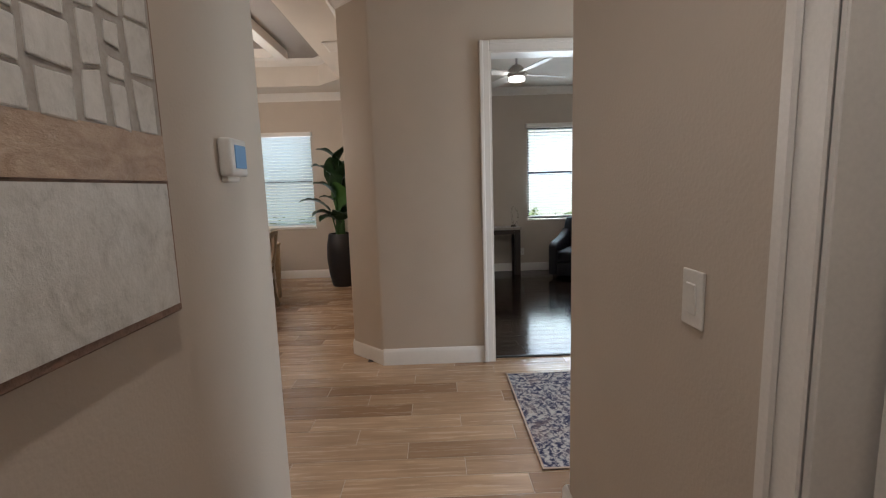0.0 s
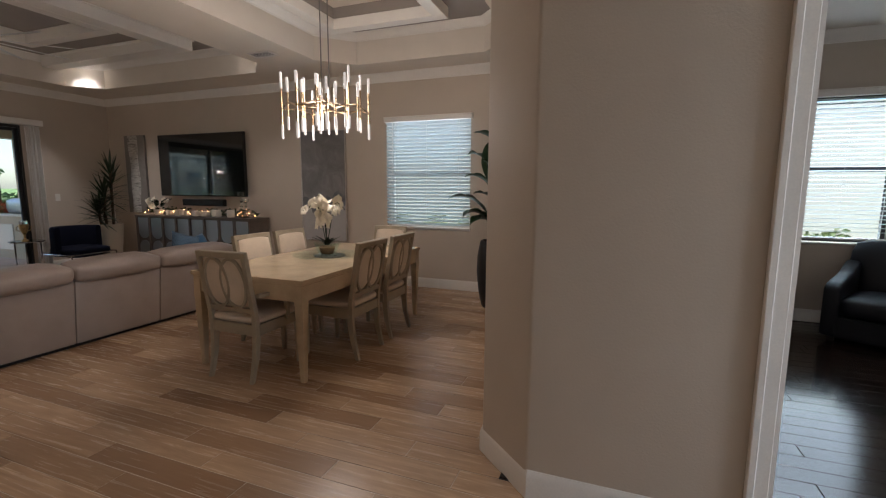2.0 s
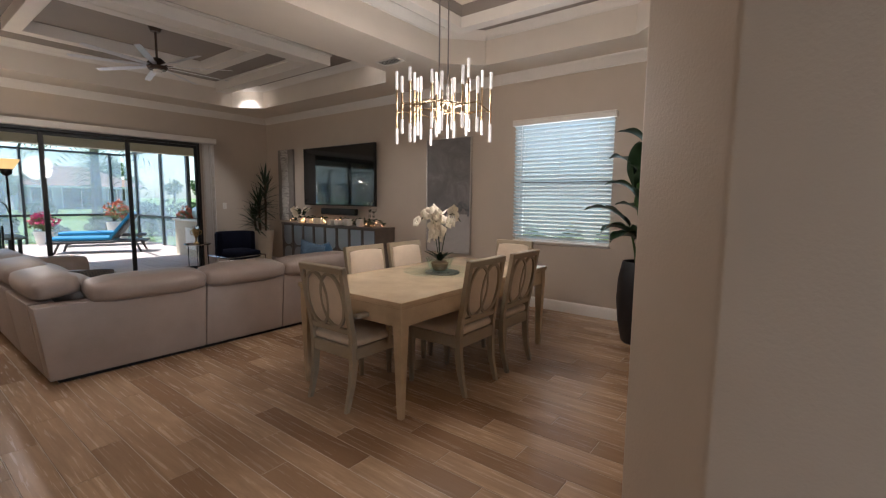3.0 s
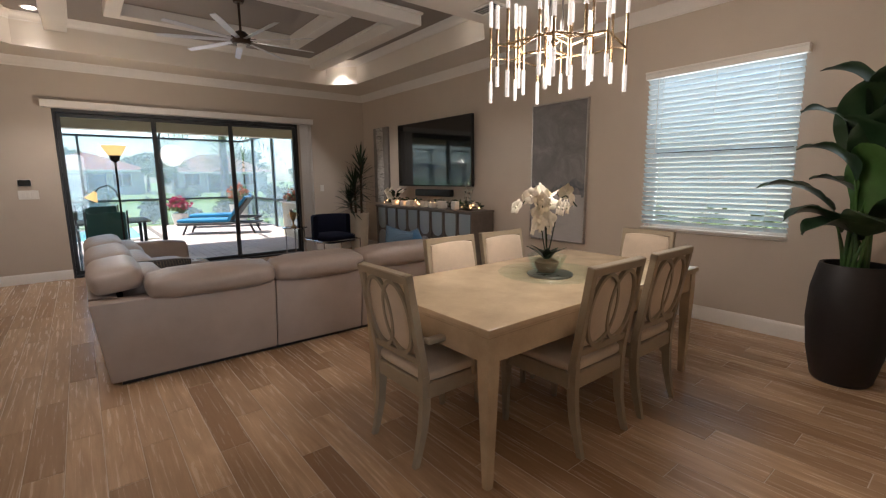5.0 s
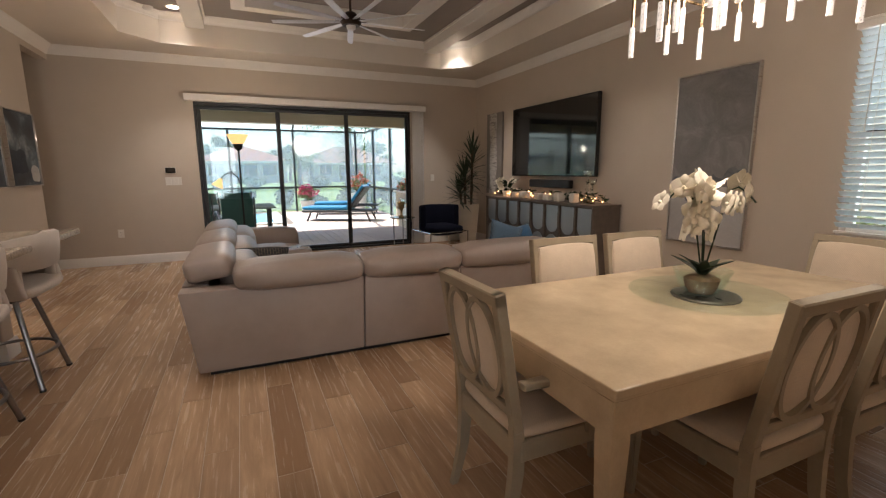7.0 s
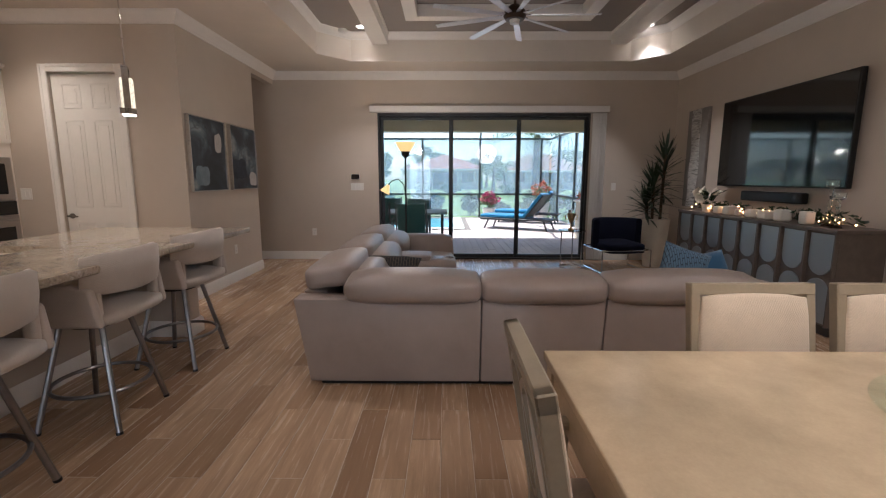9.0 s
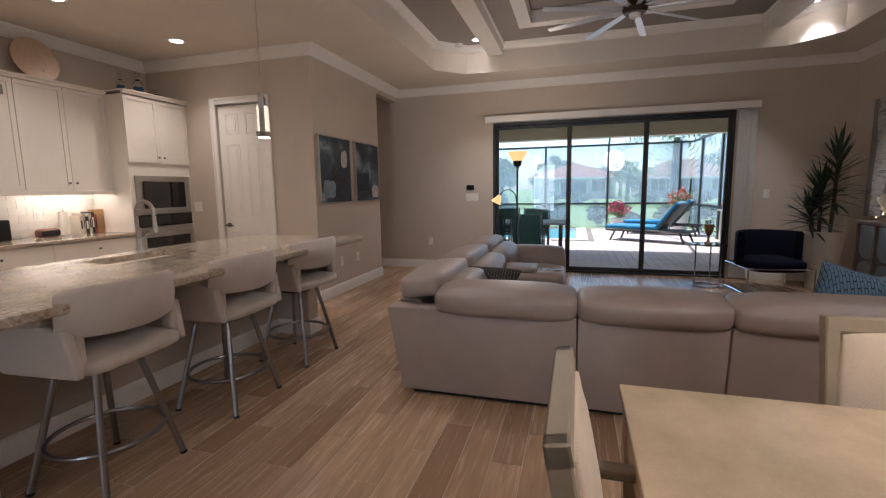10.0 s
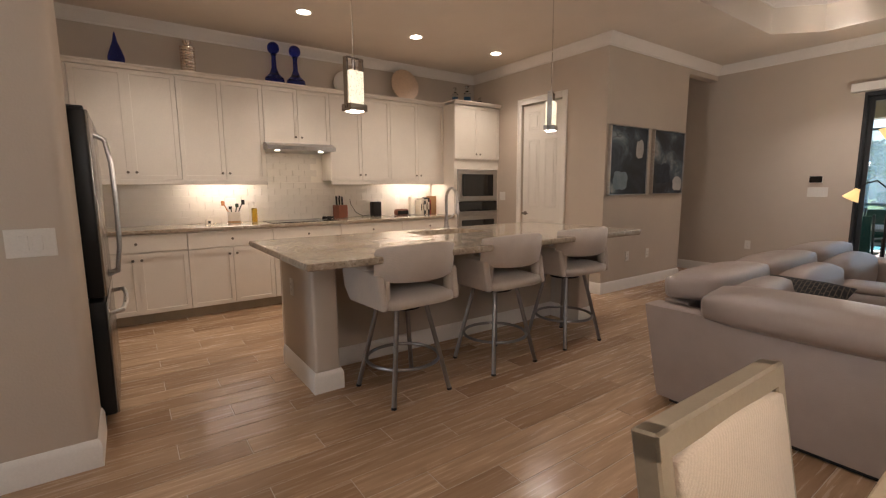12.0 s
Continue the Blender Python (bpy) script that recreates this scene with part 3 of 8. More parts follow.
oL, oD = octagon(*TRAY_L, 0.38), octagon(*TRAY_D, 0.38)
flat_with_holes("ceiling", [(X_W, -1.3), (3.1, -1.3), (3.1, Y_N), (X_W, Y_N)], [oL, oD], CEIL, TRAY_TOP - CEIL, M["ceiling"], "cream painted ceiling with two recessed trays")
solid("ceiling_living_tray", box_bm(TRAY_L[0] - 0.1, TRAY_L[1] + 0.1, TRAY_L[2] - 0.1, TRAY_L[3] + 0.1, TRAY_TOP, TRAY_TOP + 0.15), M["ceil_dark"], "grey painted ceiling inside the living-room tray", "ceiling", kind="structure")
# the dining tray's grey top has a raised middle
dcx0, dcx1, dcy0, dcy1 = -3.30, -2.06, 4.16, 6.64
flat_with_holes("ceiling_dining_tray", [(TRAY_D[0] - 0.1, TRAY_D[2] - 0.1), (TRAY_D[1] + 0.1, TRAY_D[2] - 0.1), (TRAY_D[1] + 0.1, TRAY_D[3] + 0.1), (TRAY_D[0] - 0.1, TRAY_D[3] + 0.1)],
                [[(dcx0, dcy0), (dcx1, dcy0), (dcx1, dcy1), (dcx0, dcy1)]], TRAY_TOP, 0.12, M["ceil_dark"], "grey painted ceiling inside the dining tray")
solid("ceiling_dining_middle", box_bm(dcx0 - 0.1, dcx1 + 0.1, dcy0 - 0.1, dcy1 + 0.1, TRAY_TOP + 0.12, TRAY_TOP + 0.2), M["ceiling"], "pale painted middle panel of the dining tray", "ceiling", kind="structure")
solid("ceiling_slab", box_bm(X_W - T, 3.2, -1.46, Y_N + T, CEIL + 0.60, CEIL + 0.7), M["ceiling"], "plain slab above the ceilings", "ceiling", kind="structure")

CROWN = [(0, -0.115), (0.012, -0.115), (0.016, -0.098), (0.03, -0.085), (0.05, -0.05), (0.078, -0.028), (0.092, -0.014), (0.096, -0.001), (0, -0.001)]
SMALL_CROWN = [(o * 0.8, u * 0.8) for o, u in CROWN]
BASE = [(0, 0), (0.016, 0), (0.016, 0.105), (0.012, 0.118), (0.008, 0.128), (0.004, 0.135), (0, 0.135)]


def moulding(name, profile, path, z, closed=False, label="white painted crown moulding", category="trim"):
    ob = new(name, mesh_of(name, sweep_bm(profile, [(x, y, z) for x, y in path], closed), M["trim"], True, 30))
    return tagged(ob, label, category, kind="structure")


# crown runs: the room lies to the left of the way
moulding("trim_crown_main", CROWN, [(-0.71, 4.11), (-0.71, Y_N), (X_W, Y_N), (X_W, PY), (PX, PY), (PX, KY), (-0.86, KY)], CEIL)
moulding("trim_crown_entry", CROWN, [(3.05, 3.82), (-0.417, 3.82), (-0.71, 4.11)], CEIL)
moulding("trim_crown_den", CROWN, [(2.95, 3.96), (2.95, Y_N), (-0.57, Y_N), (-0.57, 4.17)], CEIL)
moulding("trim_crown_hall", CROWN, [(-1.68, 1.66), (-1.68, HYL), (HX0, HYL), (HX0, -1.3)], CEIL)
for nm, o in (("living", oL), ("dining", oD)):
    moulding("trim_crown_tray_" + nm, SMALL_CROWN, o, TRAY_TOP, True)

# coffer beams in the living tray
BZ = TRAY_TOP - 0.16


def beam(name, x0, x1, y0, y1, z0=BZ, z1=TRAY_TOP):
    solid(name, join(box_bm(x0, x1, y0, y1, z0, z1 - 0.001, 0.004), box_bm(x0 - 0.02, x1 + 0.02, y0 - 0.02, y1 + 0.02, z1 - 0.035, z1 - 0.002, 0.006)), M["trim"], "white painted coffer beam under the grey tray ceiling", "beam", kind="structure")


beam("trim_beam_north", -8.36, -5.50, 6.38, 6.60)
beam("trim_beam_south", -8.36, -5.50, 3.03, 3.25)
beam("trim_beam_east", -5.72, -5.50, 3.25, 6.38)


def frame_ring(name, x0, x1, y0, y1, w, z0, z1, label):
    bm = join(box_bm(x0, x1, y0, y0 + w, z0, z1, 0.004), box_bm(x0, x1, y1 - w, y1, z0, z1, 0.004), box_bm(x0, x0 + w, y0 + w, y1 - w, z0, z1, 0.004), box_bm(x1 - w, x1, y0 + w, y1 - w, z0, z1, 0.004))
    return solid(name, bm, M["trim"], label, "beam", kind="structure")


frame_ring("trim_frame_living", -7.47, -5.80, 3.58, 5.82, 0.15, TRAY_TOP - 0.14, TRAY_TOP - 0.001, "white painted square coffer frame round the ceiling fan")
frame_ring("trim_frame_dining", dcx0 - 0.14, dcx1 + 0.14, dcy0 - 0.14, dcy1 + 0.14, 0.14, TRAY_TOP - 0.12, TRAY_TOP - 0.001, "white painted frame round the dining tray's raised middle")

# baseboards
def baseboard(path):
    return moulding("baseboard", BASE, path, 0.0, label="white painted baseboard along the wall", category="baseboard")


baseboard([(X_W, SLD[0]), (X_W, -0.6)][::1])
baseboard([(-8.26, 0.0), (-8.26, PY), (PX, PY), (PX, 0.77)])
baseboard([(DEN[0] - 0.075, 3.82), (-0.417, 3.82), (-0.71, 4.11), (-0.71, Y_N), (X_W, Y_N), (X_W, SLD[1] + 0.05)])
baseboard([(-1.68, 1.66), (-1.68, HYL), (HX0, HYL), (HX0, -1.2)])
baseboard([(HX1, 0.952), (HX1, HY), (3.0, HY)])
baseboard([(2.95, 7.50), (2.95, Y_N), (-0.57, Y_N), (-0.57, 4.17)])
# ---- doors, windows and fixtures ----
def casing(name, x0, x1, top, face_y, w=0.075, d=0.018, out=-1):
    """Door trim on a wall that faces along y: two legs and a head, with a stepped edge."""
    t = thing(name, "white painted door casing with stepped profile", "door casing", kind="structure")
    ya, yb = sorted((face_y + out * 0.001, face_y + out * d))
    yc, yd = sorted((face_y + out * d, face_y + out * (d + 0.008)))
    for a0, a1, b0, b1 in ((x0 - w, x0, x0 - w, x0 - w + 0.028), (x1, x1 + w, x1 + w - 0.028, x1 + w)):
        part("casing_leg", join(box_bm(a0, a1, ya, yb, 0, top + w, 0.003), box_bm(b0, b1, yc - 0.004, yd, 0, top + w, 0.004)), M["trim"], t)
    part("casing_head", join(box_bm(x0, x1, ya, yb, top, top + w, 0.003), box_bm(x0, x1, yc - 0.004, yd, top + w - 0.028, top + w, 0.004)), M["trim"], t)
    return t


casing("trim_den_casing", DEN[0], DEN[1], DEN[3], 3.82)
solid("trim_den_jamb", join(box_bm(DEN[0] - 0.001, DEN[0] + 0.015, 3.805, 3.975, 0, 2.44), box_bm(DEN[1] - 0.015, DEN[1] + 0.001, 3.805, 3.975, 0, 2.44), box_bm(DEN[0] + 0.015, DEN[1] - 0.015, 3.805, 3.975, 2.425, 2.441)), M["trim"], "white painted jamb lining of the den doorway", "door jamb", kind="structure")


def panel_door(parent, w, h, m, rows, mat="door_white", cols=2):
    """A moulded panel door leaf in the xz plane, centred on x, facing -y; raised panels on both sides."""
    leaf = box_bm(-w / 2, w / 2, -0.018, 0.018, 0.008, h, 0.002)
    leaf.transform(m)
    part("door_leaf", leaf, M[mat], parent)
    gap = 0.10 if w > 0.6 else 0.055
    pw = (w - gap * (cols + 1)) / cols
    for z0, z1 in rows:
        for c in range(cols):
            x0 = -w / 2 + gap + c * (pw + gap)
            for s in (-1, 1):
                ya, yb = sorted((s * 0.0175, s * 0.024))
                yc, yd = sorted((s * 0.0175, s * 0.0225))
                ring = join(box_bm(x0, x0 + pw, ya, yb, z0, z0 + 0.018, 0.004), box_bm(x0, x0 + pw, ya, yb, z1 - 0.018, z1, 0.004), box_bm(x0, x0 + 0.018, ya, yb, z0 + 0.018, z1 - 0.018, 0.004), box_bm(x0 + pw - 0.018, x0 + pw, ya, yb, z0 + 0.018, z1 - 0.018, 0.004), box_bm(x0 + 0.045, x0 + pw - 0.045, yc, yd, z0 + 0.045, z1 - 0.045, 0.004))
                ring.transform(m)
                part("panel", ring, M[mat], parent)


# pantry door, in the kitchen face of the pantry block
pd = thing("door_pantry", "white six-panel pantry door, closed, with dark lever handle", "door", kind="structure")
mP = pose(PX - 0.045, 0.335, 0, 0, 0, -90)
panel_door(pd, 0.70, 2.395, mP @ pose(0, 0, 0, 0, 0, 180), [(0.20, 0.86), (1.02, 1.93), (2.05, 2.30)])
hb = join(tube_bm([(PX - 0.03, 0.045, 0.93), (PX + 0.045, 0.045, 0.93)], 0.011), tube_bm([(PX + 0.042, 0.04, 0.93), (PX + 0.048, 0.09, 0.935), (PX + 0.046, 0.155, 0.928)], 0.009), tube_bm([(PX - 0.028, 0.045, 0.93), (PX - 0.014, 0.045, 0.93)], 0.028, 16))
part("door_handle", hb, M["knob"], pd, "dark bronze lever handle", True)
for z in (0.25, 1.25, 2.2):
    part("hinge", box_bm(PX - 0.03, PX - 0.012, 0.667, 0.679, z - 0.05, z + 0.05, 0.003), M["knob"], pd)
# its casing: the wall faces along x
pc = thing("trim_pantry_casing", "white painted casing round the pantry door", "door casing", kind="structure")
for y0, y1 in ((-0.095, -0.02), (0.69, 0.765)):
    part("casing_leg", join(box_bm(PX + 0.001, PX + 0.018, y0, y1, 0, 2.485, 0.003), box_bm(PX + 0.016, PX + 0.026, min(y0, y1) + (0 if y0 < 0 else 0.047), min(y0, y1) + (0.028 if y0 < 0 else 0.075), 0, 2.485, 0.004)), M["trim"], pc)
part("casing_head", join(box_bm(PX + 0.001, PX + 0.018, -0.02, 0.69, 2.41, 2.485, 0.003), box_bm(PX + 0.016, PX + 0.026, -0.02, 0.69, 2.457, 2.485, 0.004)), M["trim"], pc)

# door casing close to the start, on the hall's east wall
hc = thing("trim_hall_casing", "white painted door casing in the hall", "door casing", kind="structure")
part("casing_leg", join(box_bm(HX1 - 0.018, HX1 + 0.001, 0.87, 0.95, 0, 2.5, 0.003), box_bm(HX1 - 0.027, HX1 - 0.016, 0.92, 0.95, 0, 2.5, 0.005), box_bm(HX1 - 0.02, HX1 - 0.01, 0.87, 0.885, 0, 2.5, 0.003)), M["trim"], hc)
part("jamb", box_bm(HX1 - 0.012, HX1 + 0.15, 0.86, 0.903, 0, 2.44, 0.002), M["trim"], hc)
part("casing_head", box_bm(HX1 - 0.018, HX1 + 0.001, 0.005, 0.87, 2.44, 2.515, 0.003), M["trim"], hc)
hd = thing("door_hall", "white panel door in the hall, standing ajar", "door", kind="structure")
panel_door(hd, 0.78, 2.42, pose(HX1 + 0.09, 0.46, 0, 0, 0, 90), [(0.20, 0.86), (1.02, 1.93), (2.05, 2.30)])


def window(name, x0, x1, z0, z1, y_in, slats_to, closed, label):
    """Single-hung window in the north wall with a faux-wood blind."""
    t = thing(name, label, "window", kind="structure")
    yo = y_in + 0.10
    for a in ((x0, x0 + 0.04, z0, z1), (x1 - 0.04, x1, z0, z1), (x0 + 0.04, x1 - 0.04, z0, z0 + 0.045), (x0 + 0.04, x1 - 0.04, z1 - 0.045, z1)):
        part("window_frame", box_bm(a[0], a[1], yo, yo + 0.05, a[2], a[3], 0.003), M["trim" if closed else "black_metal"], t)
    zm = (z0 + z1) / 2
    part("meeting_rail", box_bm(x0 + 0.04, x1 - 0.04, yo - 0.006, yo + 0.05, zm - 0.025, zm + 0.025, 0.003), M["black_metal"], t)
    for a0, a1 in ((z0 + 0.045, zm - 0.025), (zm + 0.025, z1 - 0.045)):
        p = part("pane", box_bm(x0 + 0.04, x1 - 0.04, yo + 0.022, yo + 0.026, a0, a1), M["pane"], t)
        p.visible_shadow = False
    part("window_sill", box_bm(x0 - 0.01, x1 + 0.01, y_in - 0.02, y_in + 0.1, z0 - 0.024, z0 - 0.001, 0.004), M["trim"], t)
    b = thing("window_blind", "white faux-wood blind, lowered, slats half open", "window blind")
    part("headrail", join(box_bm(x0 - 0.035, x1 + 0.035, y_in - 0.075, y_in - 0.012, z1 - 0.035, z1 + 0.035, 0.004), box_bm(x0 - 0.035, x1 + 0.035, y_in - 0.083, y_in - 0.07, z1 + 0.012, z1 + 0.035, 0.004)), M["trim"], b, "white painted valance")
    pitch, hw = (0.0475, 0.0265) if closed else (0.0445, 0.025)
    n = int((z1 - 0.05 - slats_to) / pitch)
    tilt = 42 if closed else 8
    me = mesh_of("slat", box_bm(x0 - 0.012, x1 + 0.012, -hw, hw, -0.0015, 0.0015), M["blind"])
    for i in range(n):
        s = new("slat", me)
        s.parent = b
        s.matrix_basis = pose(0, y_in - 0.034, z1 - 0.06 - i * pitch, -tilt + random.uniform(-0.5, 0.5), 0, 0)
    part("bottom_rail", box_bm(x0 - 0.012, x1 + 0.012, y_in - 0.05, y_in - 0.018, slats_to - 0.022, slats_to, 0.004), M["trim"], b)
    for fx in (0.12, 0.5, 0.88):
        xx = x0 + (x1 - x0) * fx
        part("ladder_cord", tube_bm([(xx, y_in - 0.062, slats_to), (xx, y_in - 0.062, z1 - 0.03)], 0.0018, 5), M["white_plastic"], b)
    part("tilt_wand", tube_bm([(x0 + 0.10, y_in - 0.07, z1 - 0.02), (x0 + 0.10, y_in - 0.075, z1 - 0.75)], 0.004, 6), M["white_plastic"], b, smooth=True)


window("window_dining", WIN[0], WIN[1], WIN[2], WIN[3], Y_N, 0.87, True, "white-framed dining window behind a lowered blind")
window("window_den", DWIN[0], DWIN[1], DWIN[2], DWIN[3], Y_N, 0.92, False, "black-framed den window behind open blind slats")

# the sliding door: three panels
sd = thing("door_sliding", "black-framed sliding glass door in three panels", "sliding door", kind="structure")
xd = X_W - 0.10
for y0, y1, z0, z1 in ((SLD[0], SLD[0] + 0.032, 0, 2.375), (SLD[1] - 0.032, SLD[1], 0, 2.375), (SLD[0] + 0.032, SLD[1] - 0.032, 2.32, 2.375), (SLD[0] + 0.032, SLD[1] - 0.032, 0.0, 0.028)):
    part("door_frame", box_bm(xd - 0.05, X_W + 0.004, y0, y1, z0, z1, 0.003), M["black_metal"], sd)
for i, (y0, y1) in enumerate(((SLD[0] + 0.032, 4.19), (4.12, 5.285), (5.21, SLD[1] - 0.032))):
    px = xd - 0.03 + i * 0.032
    fr = thing("door_panel", "", "")
    fr.parent = sd
    part("stile", box_bm(px, px + 0.03, y0, y0 + 0.048, 0.03, 2.318, 0.003), M["black_metal"], fr)
    part("stile", box_bm(px, px + 0.03, y1 - 0.048, y1, 0.03, 2.318, 0.003), M["black_metal"], fr)
    part("rail", box_bm(px, px + 0.03, y0 + 0.048, y1 - 0.048, 0.03, 0.085, 0.003), M["black_metal"], fr)
    part("rail", box_bm(px, px + 0.03, y0 + 0.048, y1 - 0.048, 2.27, 2.318, 0.003), M["black_metal"], fr)
    p = part("pane", box_bm(px + 0.012, px + 0.017, y0 + 0.048, y1 - 0.048, 0.085, 2.27), M["pane"], fr)
    p.visible_shadow = False

vb = thing("vertical_blind", "white vertical blind drawn open beside the sliding door", "window blind")
part("valance", join(box_bm(X_W + 0.002, X_W + 0.13, 2.87, 6.63, 2.365, 2.385, 0.003), box_bm(X_W + 0.115, X_W + 0.13, 2.87, 6.63, 2.365, 2.46, 0.003), box_bm(X_W + 0.002, X_W + 0.115, 2.87, 2.882, 2.385, 2.46), box_bm(X_W + 0.002, X_W + 0.115, 6.618, 6.63, 2.385, 2.46)), M["trim"], vb, "white valance box")
vm = mesh_of("vane", box_bm(-0.0018, 0.0018, -0.045, 0.045, 0.03, 2.36), M["vane"])
for i in range(22):
    v = new("vane", vm)
    v.parent = vb
    v.matrix_basis = pose(X_W + 0.06, 6.40 + i * 0.0098, 0, 0, 0, 62 + random.uniform(-5, 5))


def plate(name, m, w, h, kind, label, category):
    """A wall plate lying in its local xz plane, facing -y."""
    t = thing(name, label, category)
    t.matrix_basis = m
    part("plate", box_bm(-w / 2, w / 2, -0.006, 0.0, -h / 2, h / 2, 0.003, 2), M["white_plastic"], t)
    n = max(1, round(w / 0.07)) if kind == "rocker" else 1
    for i in range(n):
        cx = (i - (n - 1) / 2) * 0.046
        if kind == "rocker":
            bm = box_bm(cx - 0.016, cx + 0.016, -0.0105, -0.005, -0.033, 0.033, 0.002)
            bm.transform(pose(0, 0, 0, 3, 0, 0))
            part("rocker", bm, M["white_plastic"], t)
        else:
            for dz in (-0.02, 0.02):
                part("socket", box_bm(cx - 0.014, cx + 0.014, -0.009, -0.005, dz - 0.013, dz + 0.013, 0.003), M["white_plastic"], t)
                for dx in (-0.005, 0.005):
                    part("slot", box_bm(cx + dx - 0.001, cx + dx + 0.001, -0.0095, -0.0088, dz - 0.005, dz + 0.005), M["black"], t)
    return t


plate("light_switch", pose(HX1 - 0.0005, 1.178, 1.187, 0, 0, -90), 0.075, 0.12, "rocker", "white rocker light switch on the hall wall", "light switch")
plate("light_switch", pose(-1.54, HYL + 0.0005, 1.07, 0, 0, 180), 0.165, 0.12, "rocker", "white three-gang light switch on the wall", "light switch")
plate("light_switch", pose(PX + 0.0005, -0.40, 1.165, 0, 0, 90), 0.12, 0.12, "rocker", "white double light switch beside the pantry door", "light switch")
plate("light_switch", pose(X_W + 0.0005, 2.625, 1.203, 0, 0, 90), 0.21, 0.12, "rocker", "white four-gang switch below the alarm keypad", "light switch")
plate("light_switch", pose(X_W + 0.0005, 6.80, 1.21, 0, 0, 90), 0.075, 0.12, "rocker", "white light switch beside the vertical blind", "light switch")
plate("wall_outlet", pose(X_W + 0.0005, 1.893, 0.458, 0, 0, 90), 0.075, 0.12, "socket", "white wall outlet above the baseboard", "wall outlet")
for x in (-7.0, -7.45):
    plate("wall_outlet", pose(x, PY + 0.0005, 0.42, 0, 0, 180), 0.075, 0.12, "socket", "white wall outlet below the blue paintings", "wall outlet")
plate("wall_outlet", pose(-5.12, Y_N - 0.0005, 0.40, 0, 0, 0), 0.075, 0.12, "socket", "white wall outlet beside the console", "wall outlet")
plate("wall_outlet", pose(1.48, Y_N - 0.0005, 0.33, 0, 0, 0), 0.075, 0.12, "socket", "white wall outlet in the den", "wall outlet")
kp = thing("alarm_keypad", "black glass alarm keypad with white edge", "keypad")
part("body", box_bm(X_W + 0.001, X_W + 0.02, 2.53, 2.67, 1.318, 1.408, 0.008, 2), M["white_plastic"], kp)
part("screen", box_bm(X_W + 0.0195, X_W + 0.023, 2.535, 2.665, 1.323, 1.403, 0.006), M["oven_glass"], kp)
th = thing("thermostat", "white wall thermostat with a blue-grey screen", "thermostat")
part("body", box_bm(HX0 + 0.001, HX0 + 0.042, 1.635, 1.747, 1.484, 1.598, 0.009, 3), M["white_plastic"], th, smooth=True)
part("screen", box_bm(HX0 + 0.0415, HX0 + 0.0445, 1.658, 1.735, 1.508, 1.578, 0.002), M["screen_blue"], th, "blue-grey lit screen")
part("sensor_base", box_bm(HX0 + 0.001, HX0 + 0.022, 1.645, 1.73, 1.468, 1.486, 0.005, 2), M["white_plastic"], th)


def downlight(x, y, z):
    t = thing("recessed_light", "white recessed ceiling light, switched on", "ceiling light", (x, y, z), group="recessed ceiling lights")
    part("trim_ring", lathe_bm([(0.062, -0.002), (0.085, -0.004), (0.088, -0.0005)], 28), M["trim"], t, smooth=True)
    part("lens", lathe_bm([(0.0, -0.0015), (0.062, -0.0022)], 28), M["lamp_glow"], t, "glowing warm lens", True)
    return t


for x, y in DOWNLIGHTS + [h[:2] for h in HALL_LIGHTS]:
    downlight(x, y, CEIL - 0.001)
for x, y in ((-8.12, 2.93), (-5.0, 2.93), (-5.0, 6.76), (-8.06, 6.76)):
    downlight(x, y, TRAY_TOP - 0.001)
    spot_lamp("tray_beam", x, y, TRAY_TOP - 0.012, 62 if x < -7 else 34, SOFT, 92)


def smoke_detector(x, y, z):
    t = thing("smoke_detector", "white round smoke detector on the ceiling", "smoke detector", (x, y, z))
    part("body", lathe_bm([(0.0, -0.045), (0.035, -0.044), (0.055, -0.034), (0.065, -0.015), (0.065, 0)], 24), M["white_plastic"], t, smooth=True)
    part("grille", ring_bm(0.046, 0.004, 24, 6, (0, 0, -0.036)), M["white_plastic"], t)


smoke_detector(-8.22, 2.64, TRAY_TOP - 0.001)
smoke_detector(2.55, 7.0, CEIL - 0.001)


def air_vent(x, y, w, d, rz):
    t = thing("ceiling_vent", "white louvred air vent in the ceiling", "air vent", (x, y, CEIL - 0.001), rz)
    part("vent_frame", join(box_bm(-w / 2, w / 2, -d / 2, -d / 2 + 0.02, -0.012, 0, 0.003), box_bm(-w / 2, w / 2, d / 2 - 0.02, d / 2, -0.012, 0, 0.003), box_bm(-w / 2, -w / 2 + 0.02, -d / 2, d / 2, -0.012, 0, 0.003), box_bm(w / 2 - 0.02, w / 2, -d / 2, d / 2, -0.012, 0, 0.003)), M["trim"], t)
    part("backing", box_bm(-w / 2 + 0.02, w / 2 - 0.02, -d / 2 + 0.02, d / 2 - 0.02, -0.002, -0.0005), M["black"], t)
    for i in range(9):
        x0 = -w / 2 + 0.03 + i * (w - 0.06) / 8
        bm = box_bm(-0.011, 0.011, -d / 2 + 0.018, d / 2 - 0.018, -0.001, 0.001)
        bm.transform(pose(x0, 0, -0.008, 0, 35, 0))
        part("slat", bm, M["trim"], t)


air_vent(-1.0, 5.40, 0.33, 0.18, 90)
air_vent(-4.15, 6.40, 0.33, 0.18, 0)
